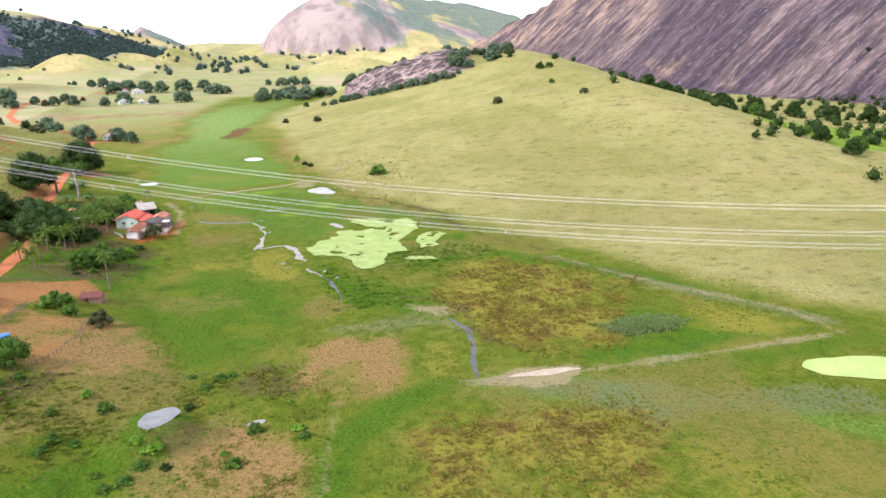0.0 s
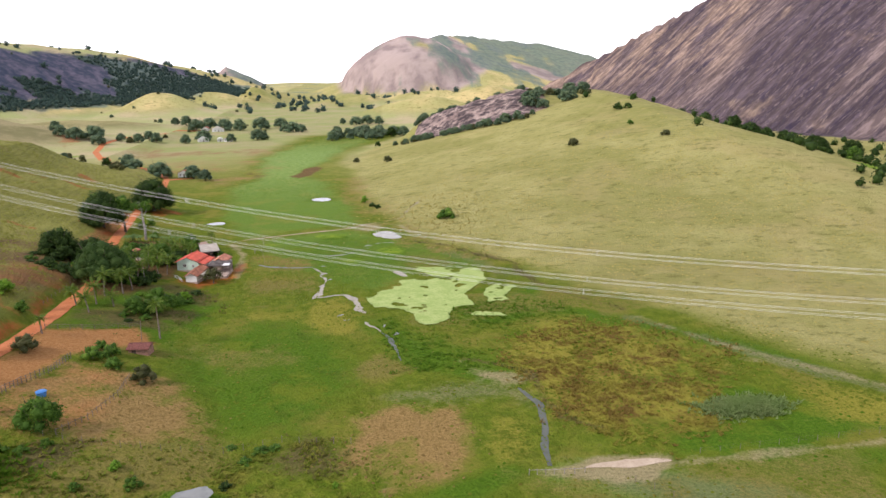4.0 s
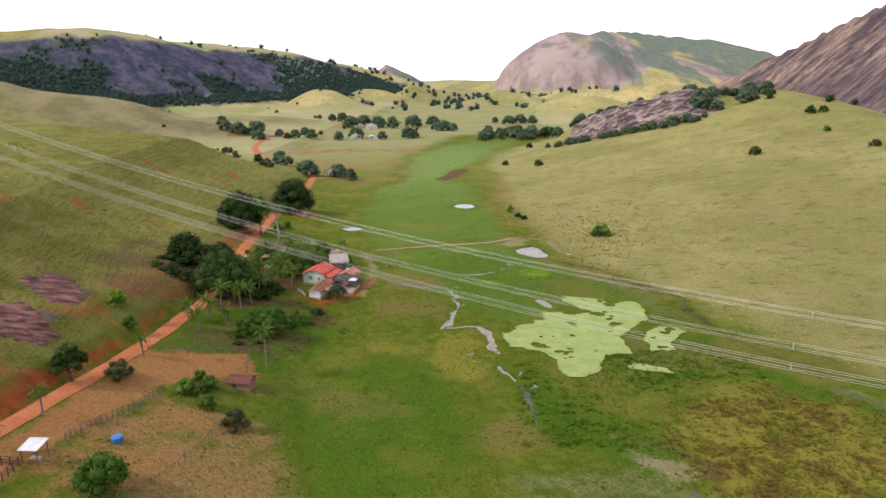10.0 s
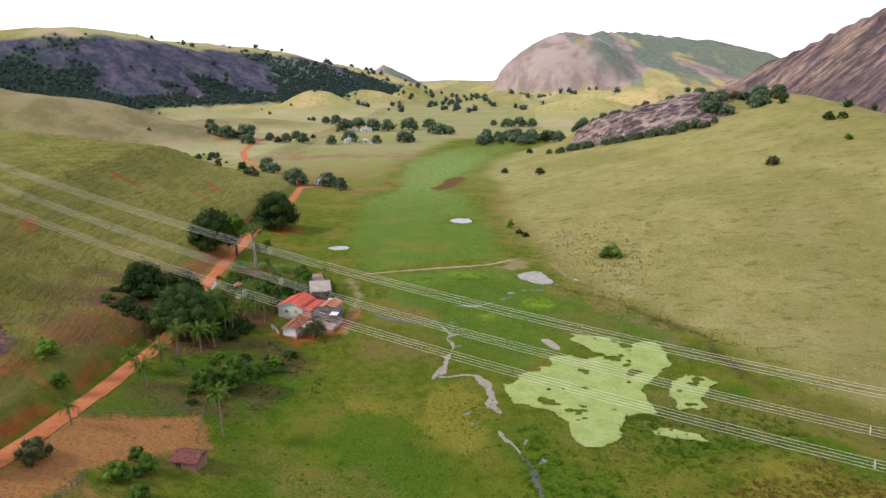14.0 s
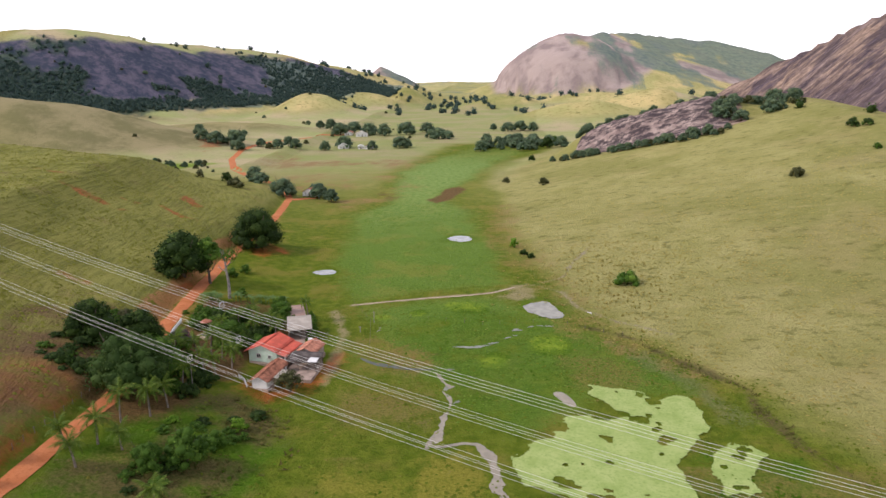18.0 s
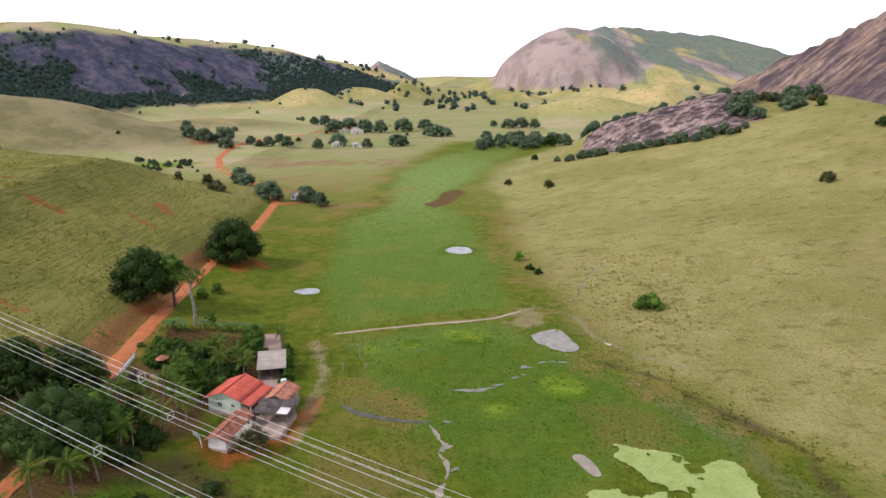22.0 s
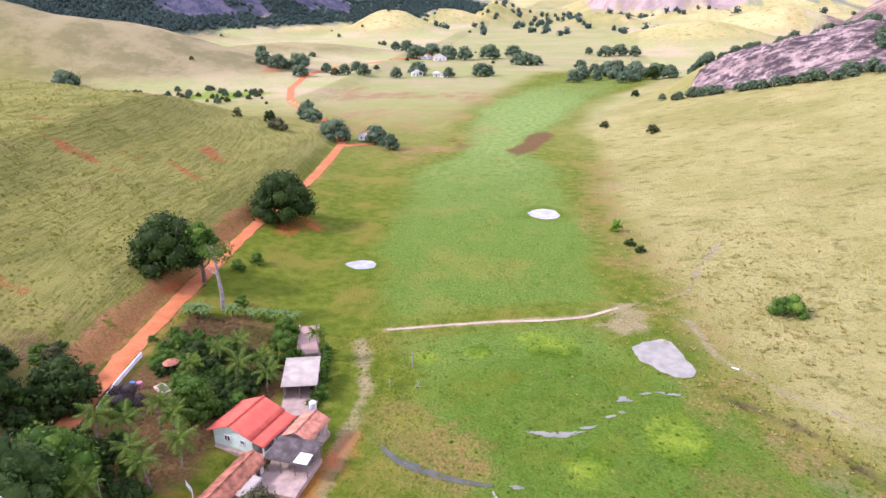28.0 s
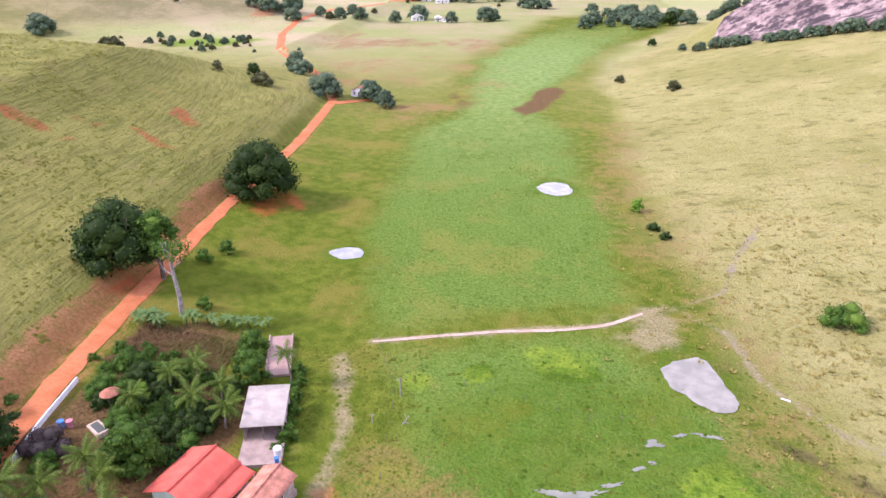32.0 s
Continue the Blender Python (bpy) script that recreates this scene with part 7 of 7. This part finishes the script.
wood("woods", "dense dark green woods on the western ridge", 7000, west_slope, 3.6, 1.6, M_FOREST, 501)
wood("woods", "dark scrub at the foot of the great rock", 420, lambda r, n: np.stack([r.uniform(240, 620, n), r.uniform(0, 1, n)], 1) * (1, 0) + np.stack([0 * r.random(n), 760 - 1.05 * np.linspace(240, 620, n) + 0 * r.random(n)], 1) + 25 * r.standard_normal((n, 2)), 4.2, 1.3, M_MANGO, 502)
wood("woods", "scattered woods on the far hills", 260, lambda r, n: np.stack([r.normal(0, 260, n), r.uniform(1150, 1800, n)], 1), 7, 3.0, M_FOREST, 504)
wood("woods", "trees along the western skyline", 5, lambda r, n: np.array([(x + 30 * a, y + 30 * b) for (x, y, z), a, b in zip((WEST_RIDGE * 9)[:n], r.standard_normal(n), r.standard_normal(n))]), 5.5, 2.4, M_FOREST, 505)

# ---- power lines and fences ----
M_WIRE = plain("aluminium_conductor", (0.84, 0.83, 0.80), 0.55, 0.0, vary=0.03)
M_SPACER = plain("spacer_metal", (0.62, 0.62, 0.60), 0.5, 0.4, vary=0.1)


def span(x, phase):
    """Point of a conductor bundle over x: phase -1 near, 0 raised middle, 1 far."""
    k = (x + 38.5) / 91.0
    y = 166.8 - 37.6 * k + (0, 5.3, -5.3)[phase]
    z = 33.0 - 12.2 * k + 3.9 * k * k - (0 if phase == 0 else 7.5)
    return Vector((x, y, z))


for phase in (-1, 0, 1):
    line = thing("power_line", ("high bundle" if phase == 0 else "low bundle") + " of pale power conductors with square spacers crossing the valley", "power line", 0, span(0, phase).y, span(0, phase).z, group="power lines")
    origin = span(0, phase)
    for sx, sz in ((-0.45, 0.45), (0.45, 0.45), (-0.45, -0.45), (0.45, -0.45)):
        pts = [span(x, phase) - origin + Vector((0.38 * sx, 0.92 * sx, sz)) for x in range(-330, 471, 10)]
        bm = bmesh.new()
        rings = []
        for p in pts:
            rings.append([bm.verts.new(p + Vector((0, 0.025 * math.cos(a), 0.025 * math.sin(a)))) for a in (0, 2.1, 4.2)])
        for a, b in zip(rings[:-1], rings[1:]):
            for k in range(3):
                bm.faces.new((a[k], a[(k + 1) % 3], b[(k + 1) % 3], b[k]))
        part("conductor", bm, M_WIRE, line)
    for x in (-230, -134, -38.5 + (-3 if phase == -1 else 1), 52 + (-2 if phase == -1 else 2), 150, 250, 350):
        c = span(x, phase) - origin
        bm = bmesh.new()
        q = [c + Vector((0.38 * a, 0.92 * a, b)) for a, b in ((-0.45, 0.45), (0.45, 0.45), (0.45, -0.45), (-0.45, -0.45))]
        for a, b in zip(q, q[1:] + q[:1]):
            rod(bm, a, b, 0.05)
        rod(bm, q[0], q[2], 0.035)
        part("spacer", bm, M_SPACER, line)

def fence(pts, gap, h, label, rails=2, r=0.07, mat=None, wires=0, lean=0.05, seed=1):
    """Posts on the land with rails or wires between them."""
    rr = random.Random(seed)
    x0, y0 = pts[0]
    ob = thing("fence", label, "fence", x0, y0)
    z0 = ground_at(x0, y0)
    spots = []
    for a, b in zip(pts[:-1], pts[1:]):
        n = max(1, round(math.dist(a, b) / gap))
        spots += [(a[0] + (b[0] - a[0]) * k / n, a[1] + (b[1] - a[1]) * k / n) for k in range(n)]
    spots.append(pts[-1])
    tops = []
    for px_, py_ in spots:
        z = ground_at(px_, py_) - z0
        hh = h * rr.uniform(0.88, 1.1)
        top = Vector((px_ - x0 + rr.uniform(-lean, lean), py_ - y0 + rr.uniform(-lean, lean), z + hh))
        part("post", rod(bmesh.new(), (px_ - x0, py_ - y0, z - 0.4), top, r * rr.uniform(0.8, 1.15), r * 0.85, 6), mat or M_POST, ob)
        tops.append(Vector((px_ - x0, py_ - y0, z)))
    for k in range(rails):
        f = (k + 1) / (rails + 0.35)
        for a, b in zip(tops[:-1], tops[1:]):
            part("rail", rod(bmesh.new(), a + Vector((0, 0, h * f)), b + Vector((0, 0, h * f + rr.uniform(-0.05, 0.05))), 0.045, 0.04, 5), mat or M_POST, ob)
    for k in range(wires):
        for a, b in zip(tops[:-1], tops[1:]):
            up = Vector((0, 0, h * (k + 1) / (wires + 0.3)))
            part("wire", rod(bmesh.new(), a + up, b + up, 0.005, 0.005, 3), M_POST, ob)
    return ob


fence([(-60.6, 110.5), (-59.0, 117.5), (-56.8, 123.5), (-56.1, 132.7)], 1.1, 1.5, "weathered timber corral fence on bare earth", 3, 0.09, seed=1)
fence([(-67.0, 148.8), (-58.2, 153.3), (-49.9, 159.8)], 2.6, 1.3, "pale timber rail fence at the corral end", 3, 0.08, seed=2)
fence([(-49.9, 159.8), (-47.0, 149.5)], 2.0, 1.3, "timber fence beside the old hut", 2, seed=3)
fence([(-43.2, 126.5), (-42.7, 117.2), (-44.3, 106.3), (-47.0, 100.0)], 1.5, 1.3, "leaning timber post fence on the dry slope", 1, wires=2, seed=4)
fence([(-67.4, 101.0), (-61.9, 102.2), (-61.6, 96.0), (-63.2, 90.0)], 1.2, 1.5, "dark timber pen beside the cattle barn", 3, 0.09, M_DARKWOOD, seed=5)
fence([(-66.0, 93.5), (-61.7, 94.0)], 1.2, 1.5, "dark timber pen rail inside the yard", 3, 0.08, M_DARKWOOD, seed=6)
fence([(-48.5, 99.0), (-37.0, 98.5), (-28.0, 99.5), (-12.0, 103.5), (0.0, 101.0)], 3.0, 1.3, "thin wire fence on old posts across the pasture", 0, 0.06, wires=3, seed=7)
fence([(28.0, 86.5), (32.0, 86.0), (37.0, 85.6)], 1.6, 1.2, "short row of pale fence posts by the ditch", 1, 0.06, M_DEADWOOD, seed=8)
fence([(58.0, 88.0), (80.0, 88.6), (113.0, 90.0)], 4.0, 1.2, "wire fence along the wet track", 0, 0.05, wires=2, seed=9)
fence([(44.0, 82.0), (54.0, 70.0), (58.0, 58.0), (60.0, 46.0)], 3.2, 1.2, "wire fence across the wet pasture", 0, 0.05, wires=2, seed=10)
fence([(-73.8, 166.0), (-75.2, 190.0), (-77.4, 204.0)], 3.0, 1.2, "wire fence on the road bank", 0, 0.06, wires=2, seed=11)
fence([(-38.0, 263.0), (-30.5, 248.0), (-27.0, 226.0)], 4.0, 1.3, "wire fence at the marsh edge", 0, 0.045, wires=2, seed=12)
fence([(-20.0, 252.0), (0.0, 247.0), (18.0, 250.0), (40.0, 238.0)], 5.0, 1.2, "sparse wire fence across the marsh", 0, 0.045, wires=1, seed=13)
fence([(-49.6, 204.4), (-51.0, 206.8), (-52.6, 208.0)], 0.5, 1.1, "white picket fence by the old wing", 2, 0.05, M_WHITE, seed=14)

for px_, py_, hh, lab in ((-29.5, 247.6, 3.4, "pale bare post with a clump of dry grass"), (-59.1, 199.4, 5.5, "pale wooden utility pole among palms"), (-32.0, 240.5, 1.6, "short broken post in the marsh")):
    pole = thing("pole", lab, "pole", px_, py_)
    part("shaft", rod(bmesh.new(), (0, 0, -0.4), (0.08, 0, hh), 0.11, 0.08, 7), M_DEADWOOD, pole)
    part("crossbar", rod(bmesh.new(), (-0.5, 0, hh * 0.88), (0.5, 0, hh * 0.9), 0.04, 0.04, 5), M_DEADWOOD, pole)
snag = thing("dead_branch", "pale dead branch lying in the marsh", "branch", -27.5, 241.0)
bm = bent(bmesh.new(), [(0, 0, 0), (0.6, 0.3, 0.7), (1.0, 0.5, 1.5)], [0.09, 0.06, 0.02], 6)
bent(bm, [(0.6, 0.3, 0.7), (0.2, 1.0, 1.2)], [0.05, 0.015], 5)
bent(bm, [(0.3, 0.15, 0.3), (1.4, -0.4, 0.6)], [0.05, 0.015], 5)
part("limb", bm, M_DEADWOOD, snag)
log = thing("fallen_plank", "pale plank lying on dry grass", "plank", 29.6, 257.6, None, -25)
part("board", boxed(-0.7, 0.7, -0.16, 0.16, 0.0, 0.14), M_WHITE, log)

# ---- grass and marsh plants ----
def tufts(name, label, n, pick, h, w, blades, mat, seed, lean=1.7):
    """Grass tufts in one object: blades that fan out of each foot."""
    r = np.random.default_rng(seed)
    P = pick(r, n)
    n = len(P)
    z = land(P[:, 0], P[:, 1]) - 0.05
    base = np.repeat(np.stack([P[:, 0], P[:, 1], z], 1), blades, 0)
    size = np.repeat(0.6 + 0.8 * r.random(n), blades)
    a = r.uniform(0, math.tau, n * blades)
    if name == "grass":      # low tussocks: uneven ring of grass round a raised crown
        k = 5
        a = (np.arange(k) * math.tau / k + r.uniform(0, math.tau, (n, 1)) + r.uniform(-0.3, 0.3, (n, k)))
        s1 = 0.6 + 0.8 * r.random((n, 1))
        rad = w * 0.8 * s1 * r.uniform(0.65, 1.35, (n, k))
        ring = np.stack([P[:, :1] + rad * np.cos(a), P[:, 1:] + rad * np.sin(a)], -1)
        ring = np.concatenate([ring, land(ring[..., 0], ring[..., 1])[..., None] - 0.04], -1)
        top_ = np.stack([P[:, 0] + 0.2 * w * r.standard_normal(n), P[:, 1] + 0.2 * w * r.standard_normal(n), z + 0.05 + 0.62 * h * s1[:, 0] * r.uniform(0.7, 1.4, n)], -1)[:, None]
        V = np.concatenate([top_, ring], 1).reshape(-1, 3)
        i = (np.arange(n) * (k + 1))[:, None]
        F = np.stack([i + 0 * np.arange(k), i + 1 + np.arange(k), i + 1 + (np.arange(k) + 1) % k], -1).reshape(-1, 3)
        me = mesh_arrays(name, V, F)
        me.polygons.foreach_set("use_smooth", np.ones(len(F), bool))
        me.materials.append(mat)
        return tagged(new(name, me), label, "grass", kind="stuff")
    out = np.stack([np.cos(a), np.sin(a), 0 * a], 1)
    side = np.stack([-np.sin(a), np.cos(a), 0 * a], 1)
    hh = (h * size * r.uniform(0.7, 1.2, n * blades))[:, None]
    foot = base + out * (0.12 * w * size)[:, None]
    tip = foot + out * hh * lean * r.uniform(0.6, 1.6, (n * blades, 1)) + (0, 0, 1) * hh * 0.55
    V = np.stack([foot - side * w * 0.5 * size[:, None], foot + side * w * 0.5 * size[:, None], tip], 1).reshape(-1, 3)
    me = mesh_arrays(name, V, np.arange(len(V)).reshape(-1, 3))
    me.materials.append(mat)
    return tagged(new(name, me), label, "grass", kind="stuff")


def pick_by(x0, x1, y0, y1, keep):
    def pick(r, n):
        p = np.stack([r.uniform(x0, x1, n), r.uniform(y0, y1, n)], 1)
        m = masks(p[:, 0], p[:, 1], 0)
        return p[(r.random(n) < keep(p[:, 0], p[:, 1], m)) & open_ground(p[:, 0], p[:, 1])]
    return pick


def grassy(name, a, b, c):
    n = Nodes(name, 0.9, 0.0, 0.05)
    m = n.mix(n.island(), a, b)
    m = n.mix(n.remap(n.noise(n.position(), 0.08, 3.0), 0.4, 0.65), m, c)
    return n.leaf_base(n.mix(1.0, m, (1.03, 1.0, 0.80), "MULTIPLY"), 0.5)


M_GRASS_DRY = grassy("dry_grass", (0.32, 0.285, 0.105), (0.46, 0.395, 0.165), (0.36, 0.33, 0.115))
M_GRASS_GREEN = grassy("green_grass", (0.10, 0.155, 0.018), (0.185, 0.22, 0.035), (0.14, 0.185, 0.026))
M_GRASS_LUSH = grassy("lush_grass", (0.058, 0.135, 0.01), (0.115, 0.215, 0.022), (0.08, 0.165, 0.016))
M_GRASS_REED = grassy("brown_reeds", (0.17, 0.115, 0.04), (0.28, 0.215, 0.065), (0.27, 0.26, 0.055))
M_REED_GREY = grassy("grey_green_reeds", (0.14, 0.22, 0.08), (0.30, 0.37, 0.19), (0.19, 0.28, 0.11))
PONDS = ((-10, 348.5, 7.5, 4.6, -35), (-54.3, 295.6, 5, 3.8, 5), (17.2, 262.3, 5.4, 9.2, 32), (18.2, 203.8, 2.6, 5, 40), (107, 71.5, 14.5, 6, -18), (-23.9, 84.6, 4.4, 2.9, 40), (-49, 220, 14, 20, 0))


def open_ground(x, y):
    """1 on grass, 0 on road, water, algae and in the farmyard."""
    v = (np.abs(x - along(y, ROAD_X)) > 3.4) & (inside(x, y, MAT) < 0.5)
    for pond in PONDS:
        v &= ellipse(x, y, *pond) < 0
    return v


bare = lambda m: 1 - np.clip(m["mud"] + m["red"] + m["rock"], 0, 1)  # noqa: E731
clump = lambda x, y, s, t: step(t, t + 0.25, fbm(x, y, s, 3, 81))  # noqa: E731
tufts("grass", "dry pasture grass tufts on the eastern hill", 42000, pick_by(-10, 200, 110, 470, lambda x, y, m: m["pasture"] * bare(m) * (1 - step(280, 470, y)) * (0.25 + 0.75 * clump(x, y, 9, 0.0)) * step(2, 30, x - along(y, TOE_E) + 12)), 0.27, 0.5, 3, M_GRASS_DRY, 601)
tufts("grass", "green-brown pasture grass tufts on the western hill", 32000, pick_by(-200, -66, 90, 440, lambda x, y, m: m["pasture"] * bare(m) * (1 - step(300, 440, y)) * (0.3 + 0.7 * clump(x, y, 7, 0.0))), 0.4, 0.5, 3, grassy("hill_grass", (0.17, 0.19, 0.036), (0.27, 0.275, 0.066), (0.215, 0.23, 0.047)), 602)
tufts("grass", "mixed meadow grass tufts on the valley floor", 46000, pick_by(-60, 120, 45, 260, lambda x, y, m: (1 - m["pasture"]) * bare(m) * (1 - m["tan"]) * (1 - m["yard"]) * (1 - 0.75 * m["olive"]) * (1 - 0.6 * m["wet"]) * (1 - m["lush"]) * (0.3 + 0.7 * clump(x, y, 10, -0.05))), 0.24, 0.42, 3, M_GRASS_GREEN, 603)
tufts("grass", "lush bright green marsh grass", 4500, pick_by(-45, 120, 55, 265, lambda x, y, m: m["lush"] * bare(m)), 0.34, 0.42, 3, M_GRASS_LUSH, 604)
tufts("grass", "pale dry grass on bare ground", 15000, pick_by(-65, 40, 50, 240, lambda x, y, m: 0.8 * m["tan"] * (x > -67) * (1 - m["yard"]) * (1 - m["lush"])), 0.3, 0.35, 3, grassy("straw", (0.22, 0.155, 0.065), (0.34, 0.245, 0.115), (0.28, 0.20, 0.085)), 605)
tufts("reeds", "brown reeds in the wet meadow", 22000, pick_by(8, 90, 44, 155, lambda x, y, m: m["reed"] * (0.3 + 0.7 * clump(x, y, 8, -0.1))), 0.7, 0.26, 6, M_GRASS_REED, 606, 0.7)
tufts("reeds", "grey-green reed bed in bright grass", 2600, lambda r, n: np.stack([r.normal(74.5, 3.6, n), r.normal(102, 1.7, n)], 1), 1.1, 0.3, 5, M_REED_GREY, 607, 0.5)
tufts("grass", "short wet marsh grass", 30000, pick_by(-64, 60, 185, 425, lambda x, y, m: m["wet"] * bare(m) * (0.25 + 0.75 * clump(x, y, 6, 0.0))), 0.24, 0.4, 3, grassy("marsh_grass", (0.10, 0.195, 0.028), (0.19, 0.285, 0.055), (0.14, 0.235, 0.04)), 608)
tufts("scrub", "tall green scrub below the barn", 900, lambda r, n: np.concatenate([np.stack([r.normal(-55, 4, n // 2), r.normal(88.5, 2.6, n // 2)], 1)]), 0.8, 0.45, 6, M_GRASS_LUSH, 609, 0.9)
tufts("scrub", "tall dry grass on the hill foot", 700, lambda r, n: np.stack([r.normal(40, 14, n), r.normal(284, 26, n)], 1), 0.6, 0.45, 7, M_GRASS_DRY, 610, 0.6)
tufts("scrub", "brown weeds in the fenced garden", 5000, lambda r, n: np.stack([r.uniform(-78, -60, n), r.uniform(243, 256, n)], 1), 0.6, 0.4, 4, grassy("brown_weeds", (0.20, 0.13, 0.075), (0.30, 0.21, 0.12), (0.20, 0.19, 0.07)), 611, 0.8)
tufts("scrub", "brown weedy scrub at the field edge", 9000, pick_by(-54, 76, 86, 250, lambda x, y, m: m["weeds"]), 0.75, 0.4, 4, grassy("dark_weeds", (0.09, 0.085, 0.03), (0.19, 0.16, 0.07), (0.14, 0.15, 0.05)), 612, 0.8)
tufts("grass", "olive half-dry meadow grass", 12000, pick_by(-66, 60, 60, 240, lambda x, y, m: m["olive"] * bare(m) * (1 - m["yard"]) * (1 - m["lush"])), 0.3, 0.4, 3, grassy("olive_grass", (0.15, 0.155, 0.032), (0.255, 0.235, 0.06), (0.19, 0.20, 0.042)), 613)
tufts("scrub", "tall yellow-green grass clumps in the near pasture", 6500, pick_by(-56, 4, 62, 106, lambda x, y, m: (1 - m["lush"]) * (0.05 + 0.95 * clump(x, y, 5, 0.0)) * (y < 104 + 0.1 * x)), 0.62, 0.4, 4, grassy("pasture_clumps", (0.13, 0.16, 0.03), (0.26, 0.25, 0.06), (0.16, 0.22, 0.035)), 614, 0.7)
tufts("scrub", "fresh green clumps in the marsh field", 2600, pick_by(8, 60, 128, 172, lambda x, y, m: 0.7 * m["lush"] + 0.25 * clump(x, y, 7, 0.1)), 0.6, 0.45, 4, M_GRASS_LUSH, 615, 1.1)
